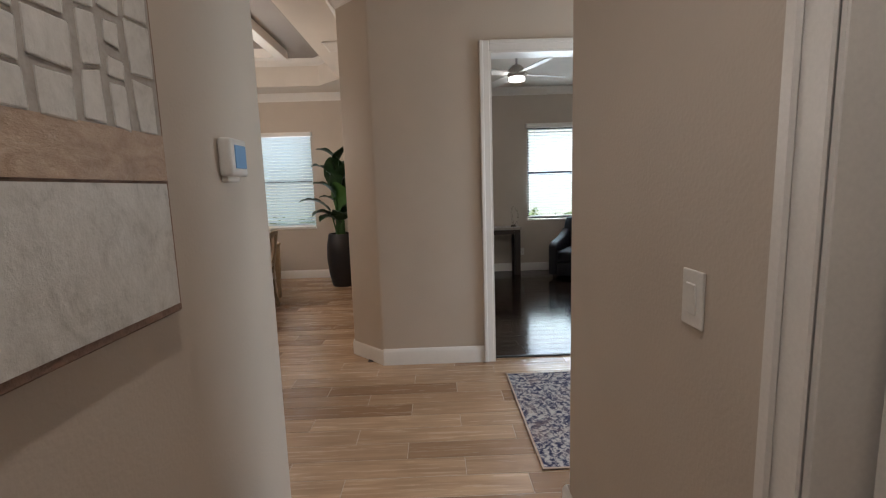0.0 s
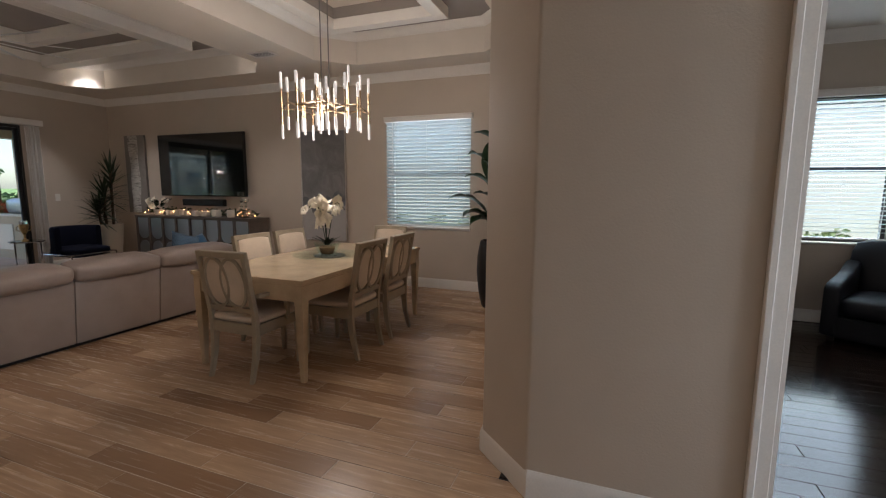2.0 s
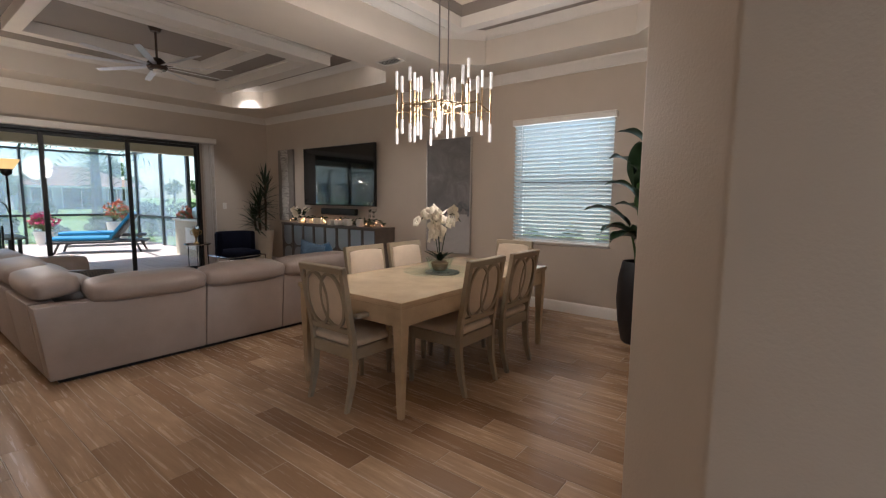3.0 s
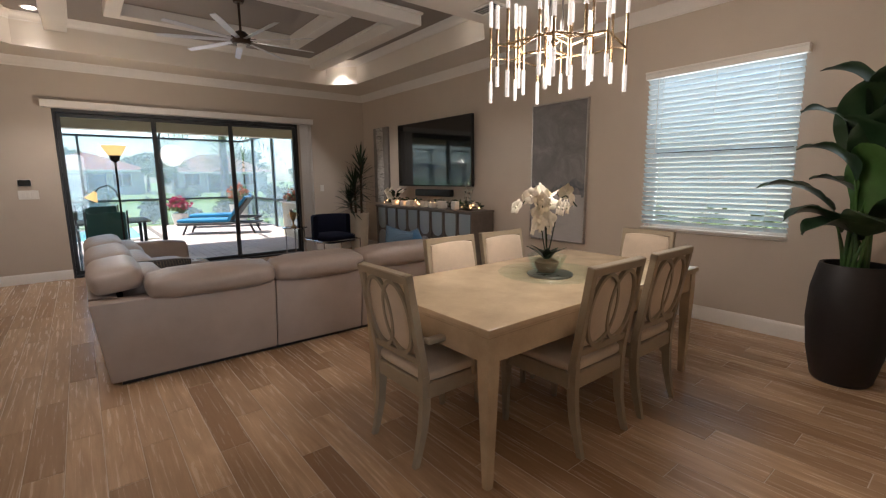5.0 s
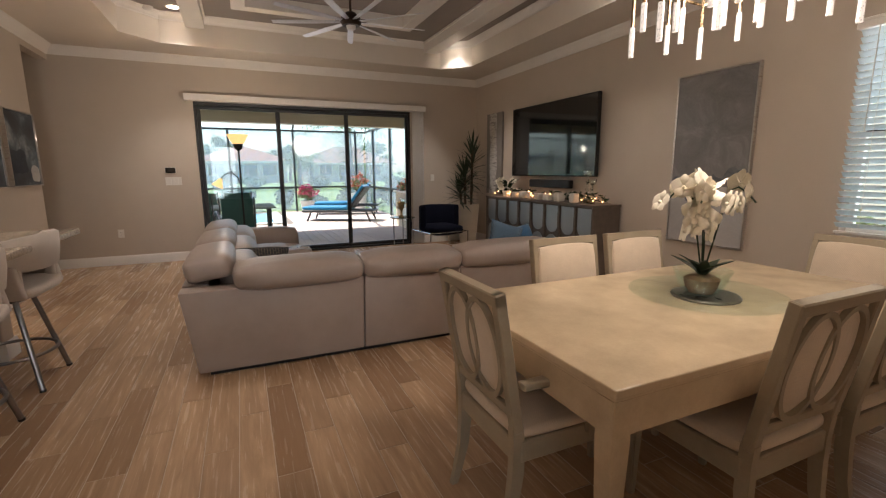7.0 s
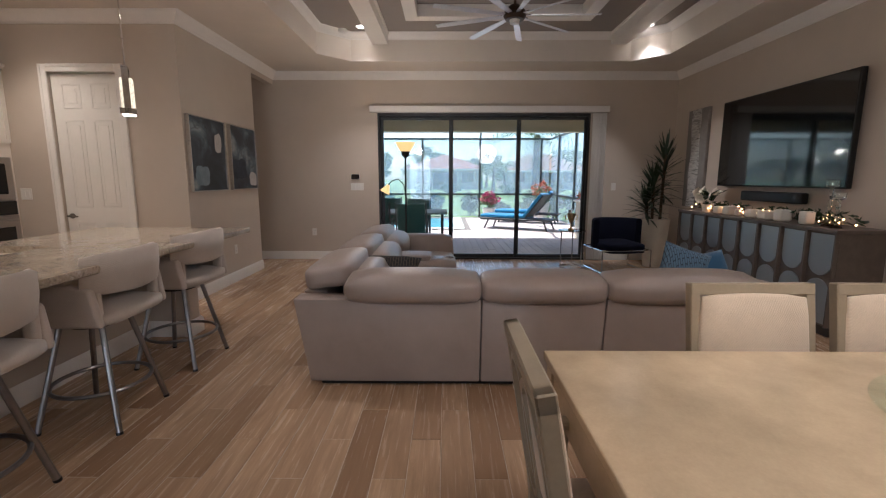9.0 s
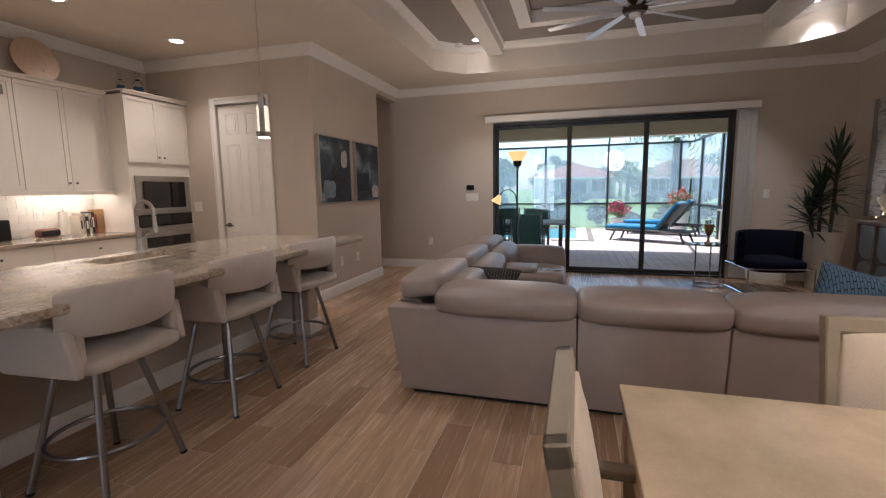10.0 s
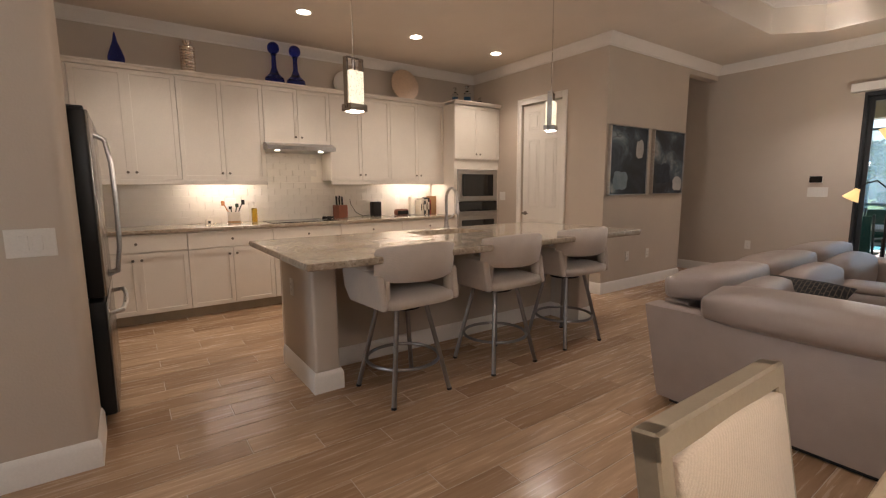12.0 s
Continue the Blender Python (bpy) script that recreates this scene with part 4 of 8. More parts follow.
# ---- dining room ----
TB = thing("dining_table", "washed pale wood dining table with tapered legs", "dining table", (-2.625, 5.42, 0))
part("tabletop", join(box_bm(-0.525, 0.525, -1.01, 1.01, 0.727, 0.757, 0.005, 2), box_bm(-0.515, 0.515, -1.0, 1.0, 0.712, 0.728, 0.004)), M["table_wood"], TB)
for y0, y1, x0, x1 in ((-0.992, -0.968, -0.446, 0.446), (0.968, 0.992, -0.446, 0.446), (-0.933, 0.933, -0.505, -0.481), (-0.933, 0.933, 0.481, 0.505)):
    part("apron", box_bm(x0, x1, y0, y1, 0.595, 0.712, 0.003), M["table_wood"], TB)


def tapered_leg(x, y, top, w0, w1, z0=0.0):
    bm = bmesh.new()
    lo = [bm.verts.new((x + sx * w1 / 2, y + sy * w1 / 2, z0)) for sx, sy in ((-1, -1), (1, -1), (1, 1), (-1, 1))]
    mi = [bm.verts.new((x + sx * w0 / 2, y + sy * w0 / 2, top - 0.13)) for sx, sy in ((-1, -1), (1, -1), (1, 1), (-1, 1))]
    hi = [bm.verts.new((x + sx * w0 / 2, y + sy * w0 / 2, top)) for sx, sy in ((-1, -1), (1, -1), (1, 1), (-1, 1))]
    bm.faces.new(lo[::-1])
    bm.faces.new(hi)
    for a, b in ((lo, mi), (mi, hi)):
        for i in range(4):
            bm.faces.new((a[i], a[(i + 1) % 4], b[(i + 1) % 4], b[i]))
    bmesh.ops.bevel(bm, geom=[e for e in bm.edges if abs(e.verts[0].co.z - e.verts[1].co.z) > 0.05], offset=0.005, segments=2, affect="EDGES")
    return bm


for sx in (-1, 1):
    for sy in (-1, 1):
        part("leg", tapered_leg(sx * 0.478, sy * 0.965, 0.712, 0.068, 0.04), M["table_wood"], TB)


def ellipse_ring(cx, cz, a, b, w, y, m, n=36):
    """A flat wooden oval hoop standing in the xz plane."""
    bm = bmesh.new()
    rows = []
    for i in range(n):
        t = 2 * math.pi * i / n
        rows.append([bm.verts.new((cx + (a + o) * math.cos(t), y + d, cz + (b + o) * math.sin(t))) for o, d in ((-w / 2, -0.009), (w / 2, -0.009), (w / 2, 0.009), (-w / 2, 0.009))])
    for i in range(n):
        for j in range(4):
            bm.faces.new((rows[i][j], rows[(i + 1) % n][j], rows[(i + 1) % n][(j + 1) % 4], rows[i][(j + 1) % 4]))
    bm.transform(m)
    return bm


def rect_path_leg(pts, sizes):
    """A curved leg of rectangular section along points in the yz plane."""
    bm = bmesh.new()
    rows = []
    for (x, y, z), (w, d) in zip(pts, sizes):
        rows.append([bm.verts.new((x + sx * w / 2, y + sy * d / 2, z)) for sx, sy in ((-1, -1), (1, -1), (1, 1), (-1, 1))])
    for a, b in zip(rows, rows[1:]):
        for i in range(4):
            bm.faces.new((a[i], a[(i + 1) % 4], b[(i + 1) % 4], b[i]))
    bm.faces.new(rows[0][::-1])
    bm.faces.new(rows[-1])
    return bm


def dining_chair(arms, label):
    """Faces +y. Sabre back legs, oval fretwork on the back, padded seat and back."""
    c = thing("dining_chair", label, "chair", group="chairs round the dining table")
    part("seat", soft_box(-0.245, 0.245, -0.215, 0.255, 0.425, 0.49, 0.028, puff=0.012), M["chair_fabric"], c, "cream upholstered seat", True, 60)
    part("seat_frame", join(box_bm(-0.24, 0.24, 0.215, 0.25, 0.345, 0.428, 0.005), box_bm(-0.225, 0.225, -0.225, -0.19, 0.345, 0.428, 0.005), box_bm(-0.245, -0.215, -0.2, 0.235, 0.345, 0.428, 0.005), box_bm(0.215, 0.245, -0.2, 0.235, 0.345, 0.428, 0.005)), M["chair_wood"], c)
    mb = pose(0, -0.212, 0.47, 9.5, 0, 0)   # the back leans away
    H = 0.505
    for s in (-1, 1):
        part("leg", tapered_leg(s * 0.235, 0.225, 0.43, 0.046, 0.03), M["chair_wood"], c)
        part("leg", rect_path_leg([(s * 0.214, -0.262, 0), (s * 0.214, -0.243, 0.07), (s * 0.216, -0.218, 0.18), (s * 0.22, -0.207, 0.30), (s * 0.222, -0.207, 0.40), (s * 0.224, -0.213, 0.48)], [(0.028, 0.03), (0.03, 0.034), (0.034, 0.042), (0.036, 0.048), (0.036, 0.046), (0.036, 0.044)]), M["chair_wood"], c)
        part("foot_cap", box_bm(s * 0.214 - 0.013, s * 0.214 + 0.013, -0.275, -0.249, -0.001, 0.004), M["black"], c)
        st = box_bm(s * 0.226 - 0.02, s * 0.226 + 0.02, -0.02, 0.02, -0.01, H, 0.004)
        st.transform(mb)
        part("back_post", st, M["chair_wood"], c)
        if arms:
            part("arm", join(box_bm(s * 0.262 - 0.026, s * 0.262 + 0.026, -0.22, 0.12, 0.632, 0.66, 0.009, 2), tapered_leg(s * 0.255, 0.09, 0.64, 0.032, 0.03, 0.40)), M["chair_wood"], c)
    for tr in (box_bm(-0.246, 0.246, -0.021, 0.021, H - 0.045, H, 0.005), box_bm(-0.21, 0.21, -0.015, 0.015, 0.045, 0.085, 0.004)):
        tr.transform(mb)
        part("back_rail", tr, M["chair_wood"], c)
    pad = soft_box(-0.207, 0.207, -0.006, 0.034, 0.088, H - 0.047, 0.014, puff=0.012)
    pad.transform(mb)
    part("backrest", pad, M["chair_fabric"], c, "cream upholstered back pad", True, 60)
    zc, hb2 = (0.085 + H - 0.045) / 2, (H - 0.13) / 2 - 0.004
    for cx in (-0.086, 0.086):
        part("oval_hoop", ellipse_ring(cx, zc, 0.120, hb2, 0.02, -0.013, mb), M["chair_wood"], c, "", True)
    return c


C0 = dining_chair(False, "champagne wood dining chair with oval fretwork back and cream seat")
SLIM = Matrix.Diagonal((0.95, 1, 1, 1))
C0.matrix_basis = pose(-2.27, 5.165, 0, 0, 0, 90) @ SLIM
copy_thing(C0, pose(-2.27, 5.74, 0, 0, 0, 90) @ SLIM)
copy_thing(C0, pose(-2.975, 5.17, 0, 0, 0, -90) @ SLIM)
copy_thing(C0, pose(-2.975, 5.69, 0, 0, 0, -90) @ SLIM)
A0 = dining_chair(True, "champagne wood dining armchair with oval fretwork back and cream seat")
A0.matrix_basis = pose(-2.66, 4.55, 0, 0, 0, 0) @ Matrix.Diagonal((0.9, 1, 0.985, 1))
copy_thing(A0, pose(-2.60, 6.40, 0, 0, 0, 180) @ SLIM)

LS = thing("lazy_susan", "round clear glass lazy susan on the dining table", "lazy susan", (-2.61, 5.46, 0.7575))
LS_disc = part("disc", lathe_bm([(0, 0.014), (0.325, 0.014), (0.33, 0.017), (0.33, 0.021), (0.325, 0.024), (0, 0.024)], 56), M["glass_green"], LS, smooth=True)
LS_disc.visible_shadow = False
part("base_ring", lathe_bm([(0, 0), (0.14, 0), (0.145, 0.006), (0.14, 0.0135), (0, 0.0135)], 32), M["nickel"], LS, smooth=True)

# orchid in a glass bowl
OR = thing("orchid", "white artificial orchid in a clear glass bowl", "potted orchid", (-2.60, 5.41, 0.782))
OR_bowl = part("bowl", lathe_bm([(0.0, 0.004), (0.055, 0.004), (0.082, 0.03), (0.10, 0.07), (0.118, 0.112), (0.122, 0.112), (0.105, 0.068), (0.087, 0.026), (0.058, 0.0), (0, 0.0)], 36), M["glass_green"], OR, "clear glass bowl", True)
OR_bowl.visible_shadow = False
part("soil", lathe_bm([(0, 0.006), (0.050, 0.006), (0.064, 0.03), (0.074, 0.07), (0.05, 0.085), (0, 0.088)], 24),
     plain("orchid_bark", (0.17, 0.095, 0.05), 0.85, vary=0.4, scale=60, bump=0.5), OR, "brown bark")


def strap_leaf(base, yaw, length, width, rise, droop, n=7):
    bm = bmesh.new()
    rows = []
    for i in range(n + 1):
        t = i / n
        w = width * math.sin(math.pi * min(1, 0.12 + 0.88 * t) ** 0.8) * 0.5 + 0.002
        r, z = length * t * math.cos(rise * (1 - t * 0.6)), length * math.sin(rise) * t - droop * t * t
        d = Vector((math.cos(yaw), math.sin(yaw), 0))
        sd2 = Vector((-d.y, d.x, 0))
        p = Vector(base) + d * r + Vector((0, 0, z))
        rows.append([bm.verts.new(p - sd2 * w + Vector((0, 0, 0.18 * w))), bm.verts.new(p), bm.verts.new(p + sd2 * w + Vector((0, 0, 0.18 * w)))])
    for a, b in zip(rows, rows[1:]):
        bm.faces.new((a[0], a[1], b[1], b[0]))
        bm.faces.new((a[1], a[2], b[2], b[1]))
    ext = bmesh.ops.extrude_face_region(bm, geom=list(bm.faces))
    bmesh.ops.translate(bm, vec=(0, 0, -0.0025), verts=[g for g in ext["geom"] if isinstance(g, bmesh.types.BMVert)])
    return bm


rg = random.Random(7)
for i in range(7):
    part("leaf", strap_leaf((0, 0, 0.085), i * 0.9 + rg.uniform(-0.2, 0.2), rg.uniform(0.10, 0.15), 0.046, rg.uniform(0.7, 1.15), 0.02), M["leaf"], OR, "", True, 60)


def orchid_flower(m):
    """Five petals and a lip."""
    bm = bmesh.new()
    for k in range(5):
        a = math.pi / 2 + k * 2 * math.pi / 5
        wide = 0.026 if k in (1, 4) else 0.018
        pts = []
        n = 5
        rows = []
        for i in range(n + 1):
            t = i / n
            w = wide * math.sin(math.pi * (0.1 + 0.85 * t)) + 0.001
            r = 0.005 + 0.042 * t
            z = 0.006 + 0.008 * math.sin(t * 2.4)
            d = Vector((math.cos(a), math.sin(a), 0))
            s = Vector((-d.y, d.x, 0))
            rows.append([bm.verts.new(d * r - s * w + Vector((0, 0, z))), bm.verts.new(d * r + Vector((0, 0, z + 0.004))), bm.verts.new(d * r + s * w + Vector((0, 0, z)))])
        for p, q in zip(rows, rows[1:]):
            bm.faces.new((p[0], p[1], q[1], q[0]))
            bm.faces.new((p[1], p[2], q[2], q[1]))
    lip = bmesh.new()
    bmesh.ops.create_uvsphere(lip, u_segments=8, v_segments=6, radius=0.008, matrix=Matrix.Translation((0, -0.004, 0.014)))
    bm = join(bm, lip)
    bm.transform(m)
    return bm


for s, (yaw, lean) in enumerate(((2.6, 0.10), (0.6, 0.12), (-1.2, 0.05), (4.0, 0.12))):
    pts = []
    d = Vector((math.cos(yaw), math.sin(yaw), 0))
    for i in range(13):
        t = i / 12
        pts.append(Vector((0, 0, 0.07)) + d * (0.8 * lean * t + 0.13 * max(0, t - 0.72) ** 1.3 * 3) + Vector((0, 0, 0.42 * min(t, 0.78) / 0.78 * (1 - 0.02 * t) - 0.55 * max(0, t - 0.8) ** 2 * 3)))
    part("stem", tube_bm(pts, 0.004, 6), M["leaf"], OR, "", True)
    for i in range(8):
        p = pts[5 + i] + Vector((rg.uniform(-0.05, 0.05), rg.uniform(-0.05, 0.05), rg.uniform(-0.02, 0.03)))
        face = Vector((rg.uniform(-1, 1), rg.uniform(-1.2, 0.4), rg.uniform(-0.1, 0.5))).normalized()
        q = face.to_track_quat("Z", "Y").to_matrix().to_4x4()
        part("flower", orchid_flower(Matrix.Translation(p) @ q @ Matrix.Scale(rg.uniform(1.02, 1.3), 4)), M["petal"], OR, "white orchid flower", True, 60)

# chandelier
CH = thing("chandelier", "champagne brass chandelier with lit bubbled crystal rods", "chandelier", (-2.50, 5.31, 0))
part("canopy", lathe_bm([(0, 3.40), (0.085, 3.40), (0.09, 3.445), (0.09, 3.479)], 32), M["champagne"], CH, smooth=True)
for sy in (-0.055, 0.055):
    part("rod", tube_bm([(0, sy, 2.14), (0, sy, 3.41)], 0.0055, 8), M["steel_leg"], CH, smooth=True)
rg = random.Random(3)
RODS = []
for i in range(12):
    RODS.append((0.345 + (0.02 if i % 2 else -0.015), i * 30 + rg.uniform(-6, 6)))
for i in range(8):
    RODS.append((0.195 + rg.uniform(-0.02, 0.02), i * 45 + 12))
for i in range(3):
    RODS.append((0.085, i * 120 + 30))
tops = []
for r, a in RODS:
    x, y = r * math.cos(radians(a)), r * math.sin(radians(a))
    zc = 2.08 + rg.uniform(-0.035, 0.035)
    up, dn = rg.uniform(0.05, 0.19), rg.uniform(0.05, 0.13)
    part("holder", tube_bm([(x, y, zc - dn), (x, y, zc + up)], 0.0075, 8), M["champagne"], CH, "brass rod holder", True)
    lu, ld = rg.uniform(0.09, 0.14), rg.uniform(0.09, 0.14)
    part("crystal_rod", tube_bm([(x, y, zc + up), (x, y, zc + up + lu)], 0.0105, 10), M["crystal_glow"], CH, "lit bubbled crystal rod", True)
    part("crystal_rod", tube_bm([(x, y, zc - dn), (x, y, zc - dn - ld)], 0.0105, 10), M["crystal_glow"], CH, "lit bubbled crystal rod", True)
    tops.append(Vector((x, y, zc)))
for i in range(12):
    part("arm", tube_bm([tops[i], tops[(i + 1) % 12]], 0.006, 8), M["champagne"], CH, smooth=True)
for i in range(8):
    part("arm", tube_bm([tops[12 + i], tops[12 + (i + 1) % 8]], 0.006, 8), M["champagne"], CH, smooth=True)
    part("arm", tube_bm([tops[12 + i], tops[round(i * 1.5) % 12]], 0.006, 8), M["champagne"], CH, smooth=True)
for i in range(3):
    part("arm", tube_bm([tops[20 + i], tops[12 + i * 2]], 0.006, 8), M["champagne"], CH, smooth=True)
    part("arm", tube_bm([tops[20 + i], (0, 0.055 * (1 if i else -1), 2.15)], 0.006, 8), M["champagne"], CH, smooth=True)
point_lamp("chandelier_light", -2.50, 5.31, 2.08, 28, (1.0, 0.88, 0.74), 0.3)

# tall grey painting
PA = thing("painting", "tall grey abstract painting in a thin silver frame", "painting", (-4.27, Y_N - 0.002, 0))
part("canvas_upper", box_bm(-0.39, 0.39, -0.03, -0.004, 1.17, 2.245), M["art_grey"], PA, "mottled mid-grey field")
part("canvas_lower", box_bm(-0.39, 0.39, -0.03, -0.004, 0.61, 1.17), M["art_pale"], PA, "pale grey field")
rgp = random.Random(5)
edge_pts = [(-0.385 + 0.77 * i / 26, 1.17 + 0.10 * noise.noise(Vector((i * 0.31, 2.2, 0.5))) + 0.08 * (i / 26 > 0.55) + 0.05 * math.sin(i * 0.7) + rgp.uniform(-0.012, 0.012)) for i in range(27)]
bm = bmesh.new()
up = [bm.verts.new((x, -0.0318, z + 0.05)) for x, z in edge_pts]
lw = [bm.verts.new((x, -0.0318, z - 0.07 - 0.04 * math.sin(i * 1.3))) for i, (x, z) in enumerate(edge_pts)]
for i in range(26):
    bm.faces.new((up[i], up[i + 1], lw[i + 1], lw[i]))
ext = bmesh.ops.extrude_face_region(bm, geom=list(bm.faces))
bmesh.ops.translate(bm, vec=(0, 0.0012, 0), verts=[g for g in ext["geom"] if isinstance(g, bmesh.types.BMVert)])
part("brushed_band", bm, M["art_slate"], PA, "dark slate brush strokes")
for a in ((-0.405, -0.39, 0.595, 2.26), (0.39, 0.405, 0.595, 2.26), (-0.39, 0.39, 0.595, 0.61), (-0.39, 0.39, 2.245, 2.26)):
    part("picture_frame", box_bm(a[0], a[1], -0.042, -0.002, a[2], a[3], 0.002), M["nickel"], PA, "thin silver frame")

# bird-of-paradise plant
BP = thing("potted_plant", "tall broad-leaved plant in a fluted charcoal floor pot", "potted plant", (-1.40, 7.06, 0))
prof = [(0.0, 0.0), (0.15, 0.0), (0.165, 0.02), (0.20, 0.2), (0.222, 0.42), (0.215, 0.62), (0.185, 0.78), (0.18, 0.80), (0.165, 0.80), (0.165, 0.74), (0, 0.74)]
pot = lathe_bm(prof, 96)
for v in pot.verts:
    r = math.hypot(v.co.x, v.co.y)
    if r > 0.15 and 0.02 < v.co.z < 0.79:
        k = 1 + 0.012 * math.cos(math.atan2(v.co.y, v.co.x) * 48)
        v.co.x *= k
        v.co.y *= k
part("pot", pot, M["black_pot"], BP, "fluted charcoal pot", True, 60)
part("soil", lathe_bm([(0, 0.745), (0.163, 0.744)], 24), M["soil"], BP)


def broad_leaf(base, yaw, stem, lean, leaf, width, e0, e1, mat):
    """A paddle leaf on a stalk; the blade bends from elevation e0 at its foot to e1 at its tip."""
    d = Vector((math.cos(yaw), math.sin(yaw), 0))
    s = Vector((-d.y, d.x, 0))
    pts = [Vector(base) + d * (lean * (i / 8) ** 1.6) + Vector((0, 0, stem * i / 8)) for i in range(9)]
    n = 14
    p = pts[-1].copy()
    rows = []
    bm = bmesh.new()
    for i in range(n + 1):
        t = i / n
        e = radians(e0 + (e1 - e0) * t ** 1.3)
        up = Vector((0, 0, math.cos(e))) - d * math.sin(e)
        w = width * 0.5 * (math.sin(math.pi * min(1.0, 0.04 + 0.96 * t) ** 0.82) ** 0.75) + 0.0015
        wob = 0.010 * math.sin(t * 15 + yaw * 3)
        rows.append([bm.verts.new(p + s * (k * w) + up * (0.34 * abs(k) * w + wob * k)) for k in (-1, -0.55, 0, 0.55, 1)])
        p = p + (d * math.cos(e) + Vector((0, 0, math.sin(e)))) * (leaf / n)
    part("stalk", tube_bm(pts, 0.008, 7, radii=[0.012 - 0.0007 * i for i in range(9)]), M["leaf_light"], BP, "", True)
    for a2, b2 in zip(rows, rows[1:]):
        for j in range(4):
            bm.faces.new((a2[j], a2[j + 1], b2[j + 1], b2[j]))
    ext = bmesh.ops.extrude_face_region(bm, geom=list(bm.faces))
    bmesh.ops.translate(bm, vec=(0, 0, -0.002), verts=[g for g in ext["geom"] if isinstance(g, bmesh.types.BMVert)])
    part("leaf", bm, M[mat], BP, "", True, 70)


LEAVES = [(196, 1.02, 0.05, 0.46, 0.25, 80, -15), (168, 0.82, 0.05, 0.46, 0.25, 76, -20), (202, 0.60, 0.05, 0.42, 0.22, 70, -25), (182, 0.46, 0.06, 0.34, 0.18, 60, -20),
          (190, 0.40, 0.08, 0.50, 0.20, 50, -30), (248, 0.40, 0.03, 0.46, 0.34, 86, 45), (318, 0.62, 0.05, 0.56, 0.34, 84, 25), (25, 0.72, 0.08, 0.55, 0.28, 74, -10),
          (222, 0.22, 0.07, 0.38, 0.30, 45, -55), (205, 0.26, 0.05, 0.38, 0.28, 60, -62), (292, 0.26, 0.08, 0.40, 0.32, 46, -35), (95, 0.80, 0.05, 0.50, 0.26, 80, 5),
          (350, 1.0, 0.05, 0.52, 0.28, 80, -15), (140, 0.70, 0.06, 0.46, 0.24, 76, 0), (270, 0.72, 0.02, 0.54, 0.34, 84, 30), (335, 0.32, 0.10, 0.44, 0.30, 50, -30), (232, 0.62, 0.03, 0.46, 0.30, 82, 20)]
for i, (a, st, lean, le, wi, e0, e1) in enumerate(LEAVES):
    b = (0.06 * math.cos(i * 2.4), 0.06 * math.sin(i * 2.4), 0.74)
    broad_leaf(b, radians(a), st, lean, le, wi, e0, e1, "leaf_light" if i == 5 else "leaf")
# ---- living room ----
SF = thing("sectional_sofa", "taupe leather corner sofa with folding headrests", "sofa")
XB, YB = -4.42, 3.20        # outer faces of the two backs


def leaning_panel(p0, p1, inward, thick, h, lean, skew=0.0):
    """An upholstered outer panel between two floor points, leaning outwards at the top."""
    a, b, n = Vector((*p0, 0)), Vector((*p1, 0)), Vector((*inward, 0))
    bm = bmesh.new()
    vs = []
    for z, o in ((0.035, 0.0), (h, -lean)):
        for p in (a - (b - a).normalized() * (skew if o else 0.0), b):
            vs.append(bm.verts.new(p + n * o + Vector((0, 0, z))))
            vs.append(bm.verts.new(p + n * (o + thick) + Vector((0, 0, z))))
    a0, a1, b0, b1, c0, c1, d0, d1 = vs
    for f in ((a0, b0, d0, c0), (a1, c1, d1, b1), (c0, d0, d1, c1), (a0, a1, b1, b0), (a0, c0, c1, a1), (b0, b1, d1, d0)):
        bm.faces.new(f)
    bmesh.ops.recalc_face_normals(bm, faces=bm.faces)
    bmesh.ops.bevel(bm, geom=list(bm.edges), offset=0.012, segments=2, affect="EDGES", profile=0.5)
    return bm


SEC_Y = [(3.20, 4.295), (4.30, 5.065), (5.07, 6.30)]
SEC_X = [(-5.35, -4.42), (-6.27, -5.355), (-7.22, -6.275)]
for y0, y1 in SEC_Y:
    part("back_panel", leaning_panel((XB, y0), (XB, y1), (-1, 0), 0.16, 0.60, 0.06, 0.07 if y0 < 3.3 else 0.0), M["leather"], SF, smooth=True)
for x0, x1 in SEC_X[0:]:
    part("back_panel", leaning_panel((x0, YB), (x1 if x1 < -4.5 else XB - 0.16, YB), (0, 1), 0.16, 0.60, 0.07), M["leather"], SF, smooth=True)


def headrest(p0, p1, out, z0, z1, lift=0.0):
    """A fat folding headrest roll that hangs over the outer face."""
    a, b = Vector((*p0, 0)), Vector((*p1, 0))
    L = (b - a).length
    bm = soft_box(-L / 2, L / 2, -0.15, 0.15, -(z1 - z0) / 2, (z1 - z0) / 2, 0.055, puff=0.018)
    d = (b - a).normalized()
    o = Vector((*out, 0))
    rot = Matrix((d, -o, Vector((0, 0, 1)))).transposed().to_4x4()
    if rot.determinant() < 0:
        rot = Matrix((-d, -o, Vector((0, 0, 1)))).transposed().to_4x4()
    tilt = Matrix.Rotation(radians(7), 4, "X")
    bm.transform(Matrix.Translation((a + b) / 2 + o * 0.0 + Vector((0, 0, (z0 + z1) / 2 + lift))) @ rot @ tilt)
    return bm


